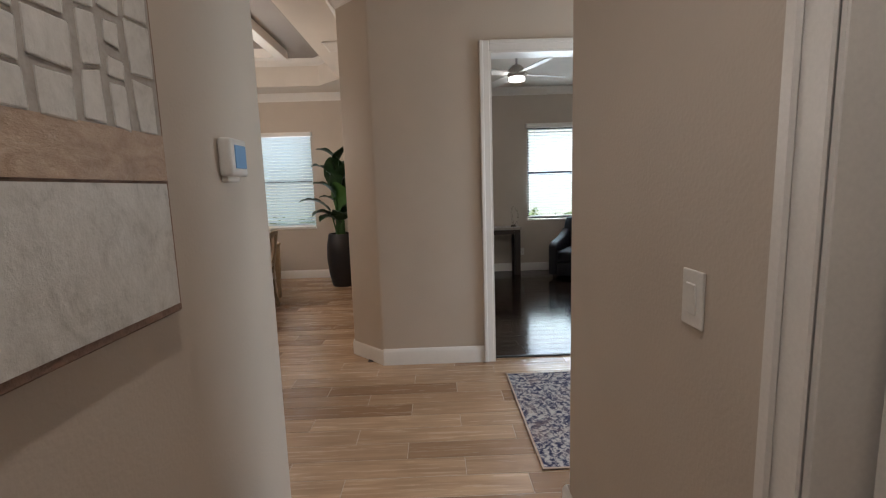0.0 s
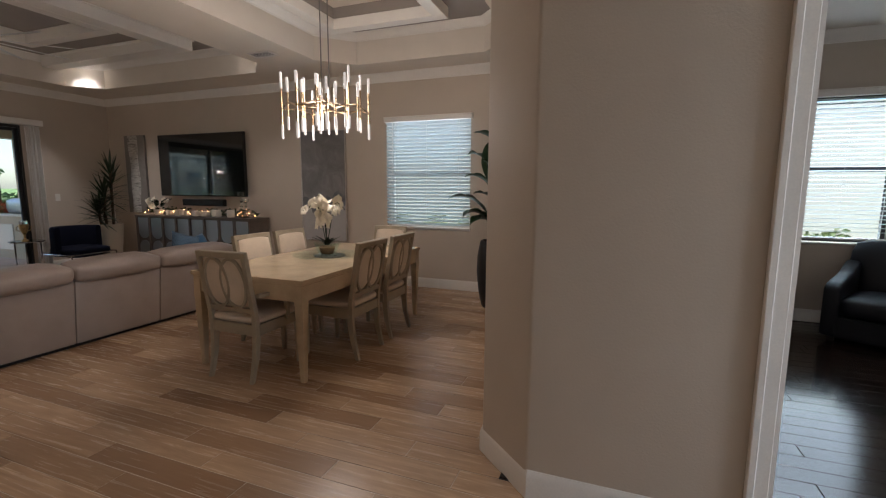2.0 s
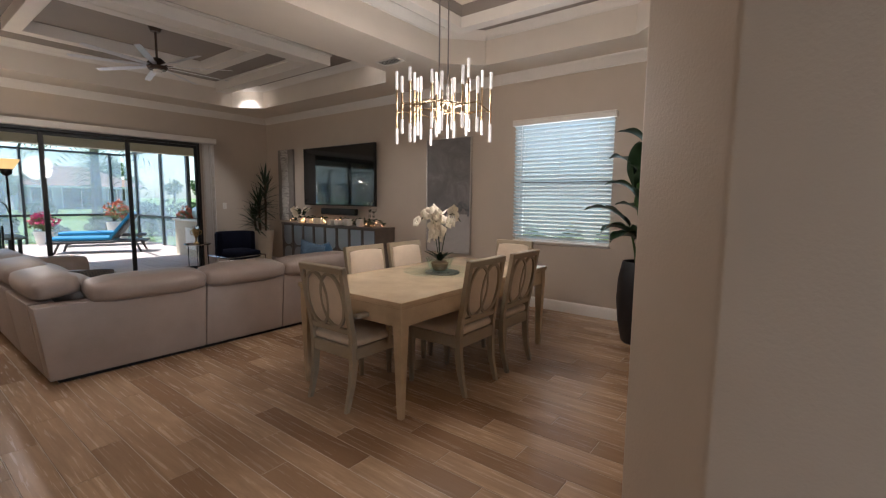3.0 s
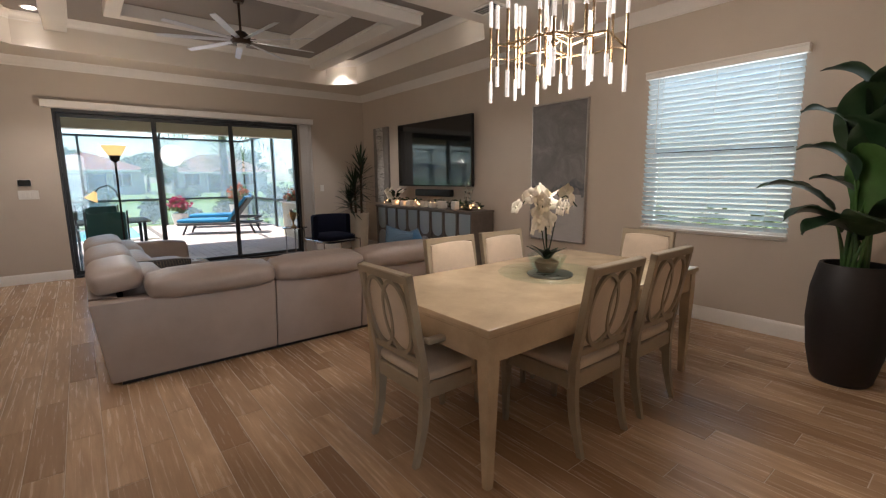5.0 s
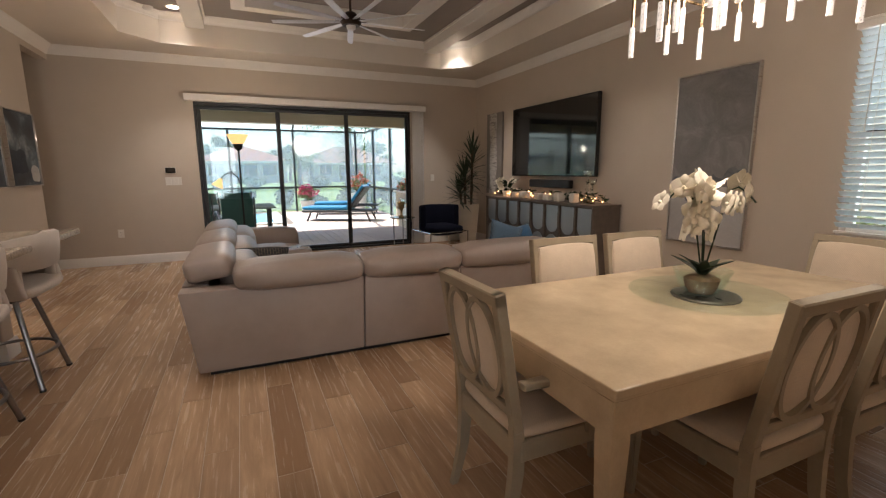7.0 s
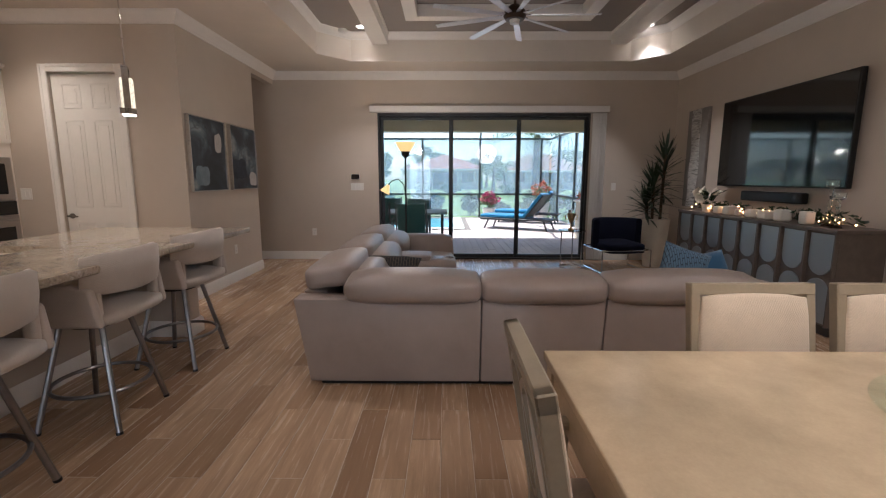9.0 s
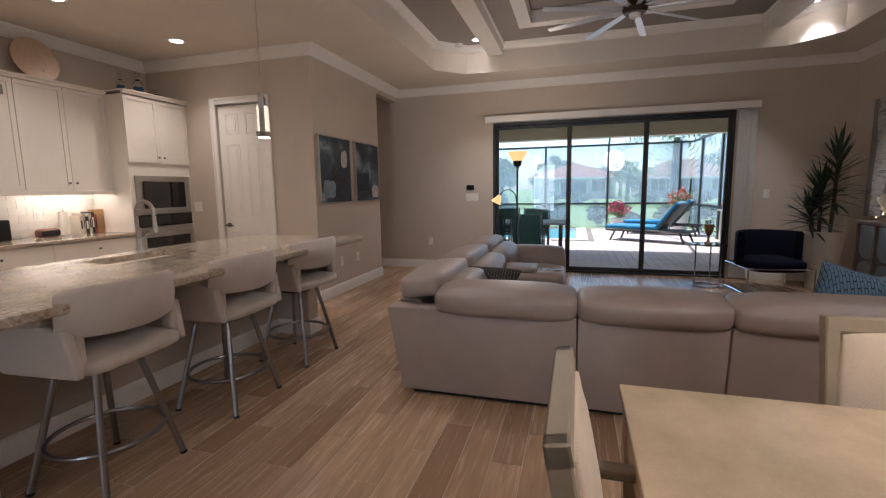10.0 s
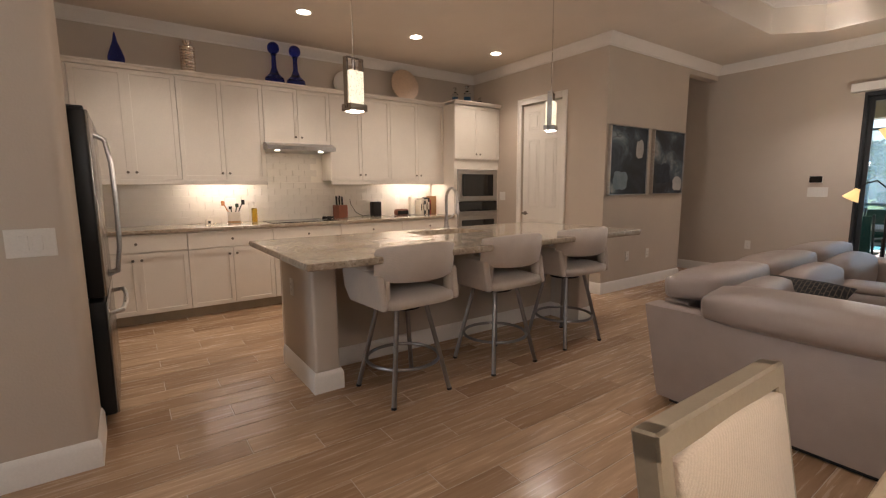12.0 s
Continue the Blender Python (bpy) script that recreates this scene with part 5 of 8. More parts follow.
for y0, y1 in ((3.46, 4.285), (4.305, 5.065), (5.08, 6.02)):
    part("headrest", headrest((XB + 0.02 - 0.06, y0), (XB + 0.02 - 0.06, y1), (1, 0), 0.585, 0.745), M["leather"], SF, smooth=True, angle=80)
for x0, x1 in ((-5.34, -4.50), (-6.26, -5.36), (-7.2, -6.29)):
    part("headrest", headrest((x0, YB + 0.10), (x1, YB + 0.10), (0, -1), 0.62, 0.78), M["leather"], SF, smooth=True, angle=80)
# seats, back cushions, arm and console
for y0, y1 in ((4.10, 5.06), (5.07, 6.04)):
    part("seat_cushion", soft_box(-5.36, -4.62, y0, y1, 0.20, 0.46, 0.05, puff=0.02), M["leather"], SF, smooth=True, angle=80)
for y0, y1 in SEC_Y:
    part("back_cushion", soft_box(-4.80, -4.57, max(y0, 3.55), y1, 0.40, 0.66, 0.06, puff=0.03), M["leather"], SF, smooth=True, angle=80)
for x0, x1 in ((-5.36, -4.62), (-6.05, -5.37), (-7.22, -6.42)):
    part("seat_cushion", soft_box(x0, x1, 3.40, 4.16, 0.20, 0.45, 0.05, puff=0.02), M["leather"], SF, smooth=True, angle=80)
for x0, x1 in SEC_X:
    part("back_cushion", soft_box(x0, min(x1, -4.62), 3.37, 3.62, 0.40, 0.70, 0.07, puff=0.03), M["leather"], SF, smooth=True, angle=80)
con = part("console_box", soft_box(-6.41, -6.06, 3.55, 4.18, 0.18, 0.53, 0.03, puff=0.006), M["leather"], SF, smooth=True, angle=80)
part("console_lid", soft_box(-6.40, -6.07, 3.58, 3.92, 0.52, 0.58, 0.02, puff=0.008), M["leather"], con, smooth=True, angle=80)
for yy in (4.00, 4.11):
    part("cup_holder", join(ring_bm(0.042, 0.006, 24, 6, (-6.235, yy, 0.533)), lathe_bm([(0, 0.478), (0.038, 0.478), (0.041, 0.532)], 20, (-6.235, yy, 0))), M["chrome"], con, "chrome cup holder", True)
part("armrest", soft_box(-7.50, -7.22, 3.24, 4.16, 0.06, 0.63, 0.06, puff=0.015), M["leather"], SF, smooth=True, angle=80)
part("armrest", soft_box(-5.36, -4.50, 6.05, 6.30, 0.06, 0.60, 0.06, puff=0.015), M["leather"], SF, smooth=True, angle=80)
# plinth coloured near black to draw the shade under the sofa
part("plinth", join(box_bm(-5.30, XB - 0.05, 3.26, 6.24, 0.0, 0.21), box_bm(-7.45, -5.30, 3.26, 4.08, 0.0, 0.21)), M["shadow_gap"], SF, "recessed plinth coloured black as shade")


def cushion(name, w, h, d, mat, m, label):
    bm = bmesh.new()
    n = 12
    g = {}
    for s in (-1, 1):
        for i in range(n + 1):
            for j in range(n + 1):
                u, v = 2 * i / n - 1, 2 * j / n - 1
                k = (1 - u ** 4) * (1 - v ** 4)
                pin = 1 - 0.07 * (abs(u) ** 3) * (1 - abs(v)) - 0.0
                g[s, i, j] = bm.verts.new((u * w / 2 * pin, s * (d / 2 * k ** 0.6 + 0.003), v * h / 2 * (1 - 0.07 * (abs(v) ** 3) * (1 - abs(u)))))
        for i in range(n):
            for j in range(n):
                q = (g[s, i, j], g[s, i + 1, j], g[s, i + 1, j + 1], g[s, i, j + 1])
                bm.faces.new(q if s < 0 else q[::-1])
    bmesh.ops.remove_doubles(bm, verts=bm.verts, dist=0.007)
    bm.transform(m)
    return solid(name, bm, M[mat], label, "throw pillow", True, angle=80)


def pillow_pattern(name, base, mark, scale, mode="BRICK"):
    k = Net(name)
    v = k.coords()
    br = k.n("TexBrick", {"Vector": v, "Scale": scale, "Color1": (*base, 1), "Color2": (*base, 1), "Mortar": (*mark, 1), "Mortar Size": 0.035, "Brick Width": 0.7, "Row Height": 0.35})
    k.set(Base_Color=br.outputs[0], Roughness=0.9)
    k.bump(k.noise(350, 2, 0.5, v).outputs[0], 0.3, 0.002)
    return k.m


M["pillow_weave"] = pillow_pattern("black_gold_weave", (0.012, 0.011, 0.012), (0.11, 0.085, 0.06), 16)
M["pillow_stripe"] = pillow_pattern("blue_stripe", (0.10, 0.17, 0.25), (0.012, 0.018, 0.035), 22)
cushion("throw_pillow", 0.50, 0.34, 0.13, "pillow_weave", pose(-5.2, 3.61, 0.60, -58, 0, 82), "black woven throw pillow with tan pattern on the sofa")
cushion("throw_pillow", 0.34, 0.34, 0.12, "pillow_stripe", pose(-4.90, 5.80, 0.68, -20, 18, 80), "blue striped throw pillow on the sofa")
cushion("throw_pillow", 0.32, 0.32, 0.12, "pillow_blue", pose(-4.92, 6.00, 0.65, -24, -8, 96), "plain blue throw pillow on the sofa")

# console with arched insets
CX0, CX1, CY0, CZ = -7.85, -5.34, 7.27, 0.925
CN = thing("sideboard", "grey-brown wooden sideboard with arched pewter insets", "sideboard")
part("top", box_bm(CX0 - 0.01, CX1 + 0.01, CY0 - 0.012, 7.705, CZ - 0.03, CZ, 0.003), M["console_wood"], CN)
part("body", box_bm(CX0, CX1, CY0 + 0.03, 7.70, 0.09, CZ - 0.031, 0.003), M["console_wood"], CN)
part("plinth", box_bm(CX0 + 0.03, CX1 - 0.03, CY0 + 0.06, 7.69, 0.0, 0.09), M["dark_wood"], CN)
NB = 8
bw = (CX1 - CX0) / NB


def arch_cell(x0, x1, z0, z1, y, up, n=14):
    """A thin plate whose end is a half circle."""
    r = (x1 - x0) / 2
    cx = (x0 + x1) / 2
    pts = []
    for i in range(n + 1):
        a = math.pi * i / n
        pts.append((cx + r * math.cos(a), (z1 - r) + r * math.sin(a)) if up else (cx + r * math.cos(a), (z0 + r) - r * math.sin(a)))
    pts += [(x0, z0), (x1, z0)] if up else [(x0, z1), (x1, z1)]
    bm = bmesh.new()
    f = [bm.verts.new((x, y, z)) for x, z in pts]
    b = [bm.verts.new((x, y + 0.012, z)) for x, z in pts]
    bm.faces.new(f)
    bm.faces.new(b[::-1])
    for i in range(len(pts)):
        bm.faces.new((f[i], b[i], b[(i + 1) % len(pts)], f[(i + 1) % len(pts)]))
    bmesh.ops.recalc_face_normals(bm, faces=bm.faces)
    return bm


for i in range(NB):
    x0, x1 = CX0 + i * bw, CX0 + (i + 1) * bw
    part("upright", box_bm(x0 - 0.014 if i else x0, x0 + 0.014, CY0 - 0.004, CY0 + 0.031, 0.09, CZ - 0.031, 0.003), M["console_wood"], CN)
    part("inset", arch_cell(x0 + 0.034, x1 - 0.034, 0.52, CZ - 0.05, CY0 + 0.018, False), M["console_inset"], CN, "pewter arched inset")
    part("inset", arch_cell(x0 + 0.034, x1 - 0.034, 0.11, 0.49, CY0 + 0.018, True), M["console_inset"], CN, "pewter arched inset")
part("upright", box_bm(CX1 - 0.018, CX1, CY0 - 0.004, CY0 + 0.031, 0.09, CZ - 0.031, 0.003), M["console_wood"], CN)

TVT = thing("television", "large wall-mounted flat television, switched off", "television")
part("body", box_bm(-7.645, -5.72, 7.625, 7.675, 1.25, 2.292, 0.006, 2), M["black"], TVT)
part("screen", box_bm(-7.63, -5.735, 7.622, 7.626, 1.268, 2.277), M["tv"], TVT, "dark glossy screen")
part("wall_bracket", box_bm(-7.0, -6.4, 7.67, Y_N - 0.001, 1.5, 2.0), M["black"], TVT)
SB = thing("soundbar", "black fabric soundbar below the television", "soundbar")
part("body", box_bm(-7.16, -6.22, 7.63, 7.71, 1.085, 1.20, 0.015, 2), M["black"], SB)
part("wall_bracket", box_bm(-6.9, -6.5, 7.70, Y_N - 0.001, 1.09, 1.17), M["black"], SB)
part("grille", box_bm(-7.14, -6.24, 7.627, 7.632, 1.095, 1.19, 0.002), M["black"], SB)

BK = thing("birch_canvas", "tall narrow canvas print of a birch trunk", "canvas print")
part("canvas", box_bm(-8.60, -8.09, 7.69, Y_N - 0.002, 0.93, 2.325, 0.003), M["art_birch_edge"], BK, "brown-grey ground")
rows = [(z, -8.37 + 0.012 * math.sin(z * 5), 0.115 + 0.012 * math.sin(z * 9 + 1)) for z in [0.935 + i * (1.385 / 16) for i in range(17)]]
bm = bmesh.new()
L_ = [bm.verts.new((c - w, 7.688, z)) for z, c, w in rows]
R_ = [bm.verts.new((c + w, 7.688, z)) for z, c, w in rows]
for i in range(16):
    bm.faces.new((L_[i], R_[i], R_[i + 1], L_[i + 1]))
ext = bmesh.ops.extrude_face_region(bm, geom=list(bm.faces))
bmesh.ops.translate(bm, vec=(0, 0.0015, 0), verts=[g for g in ext["geom"] if isinstance(g, bmesh.types.BMVert)])
part("painted_trunk", bm, M["art_birch"], BK, "white birch bark")

# things on the sideboard
for i, (x, w, h) in enumerate(((-7.17, 0.105, 0.085), (-6.96, 0.12, 0.10), (-6.79, 0.075, 0.075), (-6.58, 0.105, 0.09), (-6.36, 0.12, 0.09), (-6.13, 0.115, 0.115), (-5.83, 0.095, 0.12))):
    t = thing("candle_cup", "white ceramic candle cup with a wick", "candle", (x, 7.40, CZ), group="white candle cups")
    part("cup", join(box_bm(-w / 2, w / 2, -w / 2, w / 2, 0, h, 0.018, 3)), M["candle_white"], t, smooth=True)
    part("wick", tube_bm([(0, 0, h), (0.002, 0, h + 0.015)], 0.002, 5), M["black"], t)


def garland(name, x0, x1, n, seed, label):
    """A leafy twig garland with fairy lights."""
    t = thing(name, label, "garland")
    r = random.Random(seed)
    pts = [(x0 + (x1 - x0) * i / 12, 7.50 + 0.05 * math.sin(i * 1.3), CZ + 0.03 + 0.012 * math.sin(i * 2.1)) for i in range(13)]
    part("twig", tube_bm(pts, 0.006, 6), M["bark"], t)
    bm = bmesh.new()
    for _ in range(n):
        p = Vector(pts[r.randrange(13)]) + Vector((r.uniform(-0.07, 0.07), r.uniform(-0.08, 0.08), r.uniform(-0.01, 0.09)))
        m = Matrix.Translation(p) @ Euler((r.uniform(0, 6), r.uniform(0, 6), r.uniform(0, 6))).to_matrix().to_4x4()
        a, b, c, d = (bm.verts.new(m @ Vector(q)) for q in ((0, -0.035, 0), (0.011, 0, 0.004), (0, 0.035, 0), (-0.011, 0, 0.004)))
        bm.faces.new((a, b, c, d))
    tagged(part("foliage", bm, M["leaf"], t, "dark green leaves"), kind="stuff")
    for k in range(9):
        p = Vector(pts[r.randrange(13)]) + Vector((r.uniform(-0.05, 0.05), r.uniform(-0.14, -0.03), r.uniform(0.0, 0.06)))
        bs = bmesh.new()
        bmesh.ops.create_icosphere(bs, subdivisions=1, radius=0.007, matrix=Matrix.Translation(p))
        part("fairy_light", bs, M["fairy"], t, "glowing orange fairy light")


garland("garland", CX0 + 0.05, -7.05, 110, 1, "dark leafy garland with orange fairy lights")
garland("garland", -7.05, -6.05, 90, 2, "dark leafy garland with orange fairy lights")
garland("garland", -6.0, -5.45, 120, 4, "dark leafy garland with orange fairy lights")
FL = thing("flower_arrangement", "white flower arrangement with dark leaves in a small pot", "flowers", (-7.52, 7.46, CZ))
part("pot", lathe_bm([(0, 0), (0.06, 0), (0.075, 0.09), (0.066, 0.09), (0, 0.08)], 20), M["candle_white"], FL, smooth=True)
rg = random.Random(21)
for i in range(14):
    p = Vector((rg.uniform(-0.13, 0.13), rg.uniform(-0.1, 0.06), rg.uniform(0.12, 0.27)))
    q = Vector((rg.uniform(-1, 1), rg.uniform(-1.4, 0.1), rg.uniform(0, 1))).normalized().to_track_quat("Z", "Y").to_matrix().to_4x4()
    part("flower", orchid_flower(Matrix.Translation(p) @ q @ Matrix.Scale(1.2, 4)), M["petal"], FL, "white flower", True, 60)
for i in range(9):
    part("leaf", strap_leaf((rg.uniform(-0.04, 0.10), 0, 0.14), i * 0.7, rg.uniform(0.15, 0.22), 0.07, rg.uniform(0.9, 1.3), 0.04), M["leaf"], FL, "", True, 60)
for i in range(4):
    part("leaf", strap_leaf((-0.08, 0, 0.14), 2.6 + i * 0.4, 0.17, 0.05, 1.2, 0.03), M["leaf_light"], FL, "yellow-green leaf", True, 60)
for x, h, seed in ((-5.62, 0.40, 1), (-5.47, 0.30, 2)):
    t = thing("candle_holder", "clear crystal candle holder on the sideboard", "candle holder", (x, 7.42 if h > 0.35 else 7.36, CZ), group="crystal candle holders")
    pr = [(0, 0), (0.05, 0), (0.05, 0.008), (0.014, 0.03)]
    for k in range(7):
        z = 0.04 + (h - 0.12) * k / 6
        pr += [(0.017 + 0.006 * (k % 2), z), (0.012, z + 0.012)]
    pr += [(0.02, h - 0.06), (0.045, h - 0.05), (0.05, h), (0.044, h), (0.04, h - 0.04), (0, h - 0.045)]
    part("stem", lathe_bm(pr, 20), M["glass"], t, smooth=True)

# yucca in a cream pot
YU = thing("potted_yucca", "tall spiky yucca in a tapered cream floor pot", "potted plant", (-8.55, 7.28, 0))
part("pot", lathe_bm([(0, 0), (0.135, 0), (0.145, 0.02), (0.205, 0.72), (0.205, 0.74), (0.187, 0.74), (0.182, 0.66), (0, 0.66)], 40), M["white_pot"], YU, "cream tapered pot", True, 50)
part("soil", lathe_bm([(0, 0.665), (0.168, 0.664)], 20), M["soil"], YU)
rg = random.Random(9)
for (bx, by, h, tip) in ((0.03, 0.05, 1.04, 1.0), (-0.05, -0.10, 0.34, 0.85), (0.02, -0.06, 0.66, 0.9)):
    part("trunk", tube_bm([(bx, by, 0.66), (bx * 1.2, by * 1.3, 0.66 + h)], 0.022, 8), M["bark"], YU, "", True)
    bm = bmesh.new()
    for i in range(50):
        f = i / 49
        z = 0.66 + h * (0.42 + 0.62 * f)
        a = i * 2.4 + rg.uniform(-0.3, 0.3)
        el = radians(-10 + 85 * f + rg.uniform(-12, 12))
        Ln = (0.45 - 0.10 * f) * rg.uniform(0.8, 1.1)
        d = Vector((math.cos(a) * math.cos(el), math.sin(a) * math.cos(el), math.sin(el)))
        s = d.cross(Vector((0, 0, 1)))
        s = s.normalized() if s.length > 0.05 else Vector((1, 0, 0))
        n_ = s.cross(d)
        p0 = Vector((bx * 1.2, by * 1.3, z))
        prev = None
        for k in range(5):
            t = k / 4
            w = 0.020 * (1 - t) ** 0.6 * (0.6 + 0.8 * min(1, t * 3)) + 0.0005
            c = p0 + d * Ln * t + Vector((0, 0, -0.05 * t * t * math.cos(el)))
            cur = (bm.verts.new(c - s * w), bm.verts.new(c + n_ * w * 0.3), bm.verts.new(c + s * w))
            if prev:
                bm.faces.new((prev[0], prev[1], cur[1], cur[0]))
                bm.faces.new((prev[1], prev[2], cur[2], cur[1]))
            prev = cur
    tagged(part("leaf_rosette", bm, M["yucca_leaf"], YU, "dark sword-shaped leaves", True, 60), kind="stuff")

# tub chair with a chrome frame, facing into the room
TC = thing("tub_chair", "navy velvet tub chair on a chrome frame", "armchair", (-8.28, 6.60, 0), 96)
bm = bmesh.new()
rows = []
for i in range(25):
    a = radians(180 * i / 24)
    cx, cy = math.cos(a), math.sin(a)
    ro, ri = 0.37, 0.28
    sx = 1.0
    rows.append([bm.verts.new((r * cx * sx, -0.02 + r * cy * 0.95, z)) for r, z in ((ri, 0.31), (ro, 0.31), (ro, 0.73), (ro - 0.02, 0.755), (ri + 0.02, 0.755), (ri, 0.73))])
for a_, b_ in zip(rows, rows[1:]):
    for j in range(6):
        bm.faces.new((a_[j], b_[j], b_[(j + 1) % 6], a_[(j + 1) % 6]))
bm.faces.new(rows[0])
bm.faces.new(rows[-1][::-1])
bm.transform(pose(0, 0, 0, 0, 0, 0))
part("shell_back", bm, M["navy"], TC, smooth=True, angle=50)
part("seat", soft_box(-0.285, 0.285, -0.32, 0.26, 0.28, 0.43, 0.04, puff=0.02), M["navy"], TC, smooth=True, angle=70)
for s in (-1, 1):
    part("frame_side", join(tube_bm([(s * 0.36, -0.33, 0.0), (s * 0.36, -0.33, 0.33), (s * 0.36, 0.30, 0.33), (s * 0.36, 0.30, 0.0)], 0.011, 8), tube_bm([(s * 0.36, -0.33, 0.012), (s * 0.36, 0.30, 0.012)], 0.011, 8)), M["chrome"], TC, "polished chrome frame")
for y in (-0.33, 0.30):
    part("cross_bar", tube_bm([(-0.36, y, 0.33), (0.36, y, 0.33)], 0.011, 8), M["chrome"], TC)

# round side table with a gold cup
ST = thing("side_table", "small round side table with black top and chrome legs", "side table", (-8.42, 5.98, 0))
part("top", lathe_bm([(0, 0.555), (0.20, 0.555), (0.205, 0.562), (0.205, 0.575), (0, 0.576)], 40), M["oven_glass"], ST, "black glass top", True)
part("rim", ring_bm(0.203, 0.008, 40, 8, (0, 0, 0.565)), M["chrome"], ST, smooth=True)
for a in (40, 160, 280):
    c, s = math.cos(radians(a)), math.sin(radians(a))
    part("leg", tube_bm([(0.17 * c, 0.17 * s, 0.012), (0.17 * c, 0.17 * s, 0.555)], 0.009, 8), M["chrome"], ST, smooth=True)
part("foot_ring", ring_bm(0.17, 0.009, 36, 8, (0, 0, 0.010)), M["chrome"], ST, smooth=True)
CUP = thing("gold_cup", "antique gold two-handled cup on the side table", "decorative cup", (-8.42, 5.96, 0.5765))
part("bowl", lathe_bm([(0, 0), (0.045, 0), (0.045, 0.012), (0.016, 0.03), (0.012, 0.06), (0.02, 0.075), (0.012, 0.09), (0.035, 0.13), (0.055, 0.19), (0.062, 0.25), (0.056, 0.25), (0.045, 0.18), (0, 0.14)], 28), M["gold"], CUP, smooth=True)
for s in (-1, 1):
    part("cup_handle", tube_bm([(0, s * 0.055, 0.23), (0, s * 0.095, 0.21), (0, s * 0.085, 0.16), (0, s * 0.045, 0.15)], 0.006, 6), M["gold"], CUP, smooth=True)
part("candle", lathe_bm([(0, 0.18), (0.048, 0.19), (0.05, 0.30), (0, 0.31)], 20), M["glass"], CUP, "clear glass candle cup", True)

# grey woven rug under the side seats
solid("area_rug", box_bm(-7.95, -5.75, 4.6, 7.15, 0.0, 0.011, 0.004), fabric("grey_striped_rug", (0.16, 0.14, 0.125), weave=180, vary=0.25), "thin grey-brown woven area rug", "rug")

# floor lamp with uplighter and reading arm
LP = thing("floor_lamp", "black floor lamp with amber glass uplighter and reading arm", "floor lamp", (-7.68, 3.54, 0))
part("base", lathe_bm([(0, 0), (0.13, 0), (0.135, 0.012), (0.12, 0.028), (0.02, 0.04), (0, 0.04)], 32), M["black"], LP, smooth=True)
part("pole", tube_bm([(0, 0, 0.03), (0, 0, 1.64)], 0.012, 10), M["black"], LP, smooth=True)
part("uplight_cup", lathe_bm([(0.012, 1.60), (0.05, 1.63), (0.06, 1.70), (0.0, 1.70)], 24), M["black"], LP, smooth=True)
part("shade", lathe_bm([(0.058, 1.69), (0.085, 1.73), (0.125, 1.80), (0.13, 1.80), (0.09, 1.725), (0.062, 1.685)], 32), M["lamp_shade_glow"], LP, "lit amber glass shade", True)
part("reading_arm", tube_bm([(0, 0, 1.13), (-0.01, -0.03, 1.26), (-0.01, -0.10, 1.33), (-0.01, -0.19, 1.30), (-0.01, -0.23, 1.25)], 0.007, 8), M["black"], LP, smooth=True)
bm = lathe_bm([(0.02, 0.0), (0.03, -0.03), (0.07, -0.11), (0.066, -0.11), (0.025, -0.03)], 24)
bm.transform(pose(-0.01, -0.23, 1.25, -28, 0, 0))
part("reading_shade", bm, M["lamp_shade_glow"], LP, "lit amber reading shade", True)
point_lamp("floor_lamp_light", -7.68, 3.54, 1.86, 9, WARM, 0.06)

# living-room ceiling fan
def ceiling_fan(name, at, blades, span, width, drop, metal_mat, blade_mat, light, label, yaw0=8):
    t = thing(name, label, "ceiling fan", at)
    zh = -drop
    part("canopy", lathe_bm([(0, -0.06), (0.05, -0.06), (0.07, -0.02), (0.07, 0)], 28), M[metal_mat], t, smooth=True)
    part("downrod", tube_bm([(0, 0, -0.05), (0, 0, zh + 0.08)], 0.013, 10), M[metal_mat], t, smooth=True)
    part("motor", lathe_bm([(0, zh + 0.10), (0.05, zh + 0.10), (0.10, zh + 0.05), (0.11, zh), (0.09, zh - 0.03), (0, zh - 0.035)], 32), M[metal_mat], t, smooth=True)
    part("light_lens", lathe_bm([(0.09 if light else 0.05, zh - 0.032), (0.085 if light else 0.045, zh - 0.065), (0, zh - 0.075)], 28), M["fan_glow" if light else "white_plastic"], t, "glowing light lens" if light else "", True)
    for i in range(blades):
        m = pose(0, 0, zh + 0.01, 0, 0, yaw0 + 360 * i / blades) @ pose(0, 0, 0, 11, 0, 0)
        bm = bmesh.new()
        prev = None
        for k in range(9):
            x = 0.11 + (span - 0.11) * k / 8
            w = width * (0.62 + 0.38 * min(1, k / 3)) * (1 if k < 8 else 0.8) / 2
            cur = [bm.verts.new((x, -w, -0.003)), bm.verts.new((x, w, -0.003)), bm.verts.new((x, w, 0.003)), bm.verts.new((x, -w, 0.003))]
            if prev:
                for j in range(4):
                    bm.faces.new((prev[j], prev[(j + 1) % 4], cur[(j + 1) % 4], cur[j]))
            else:
                bm.faces.new(cur[::-1])
            prev = cur
        bm.faces.new(prev)
        bm.transform(m)
        part("blade", bm, M[blade_mat], t)
        br = box_bm(0.05, 0.17, -0.016, 0.016, 0.002, 0.01, 0.002)
        br.transform(m)
        part("blade_bracket", br, M[metal_mat], t)
    return t


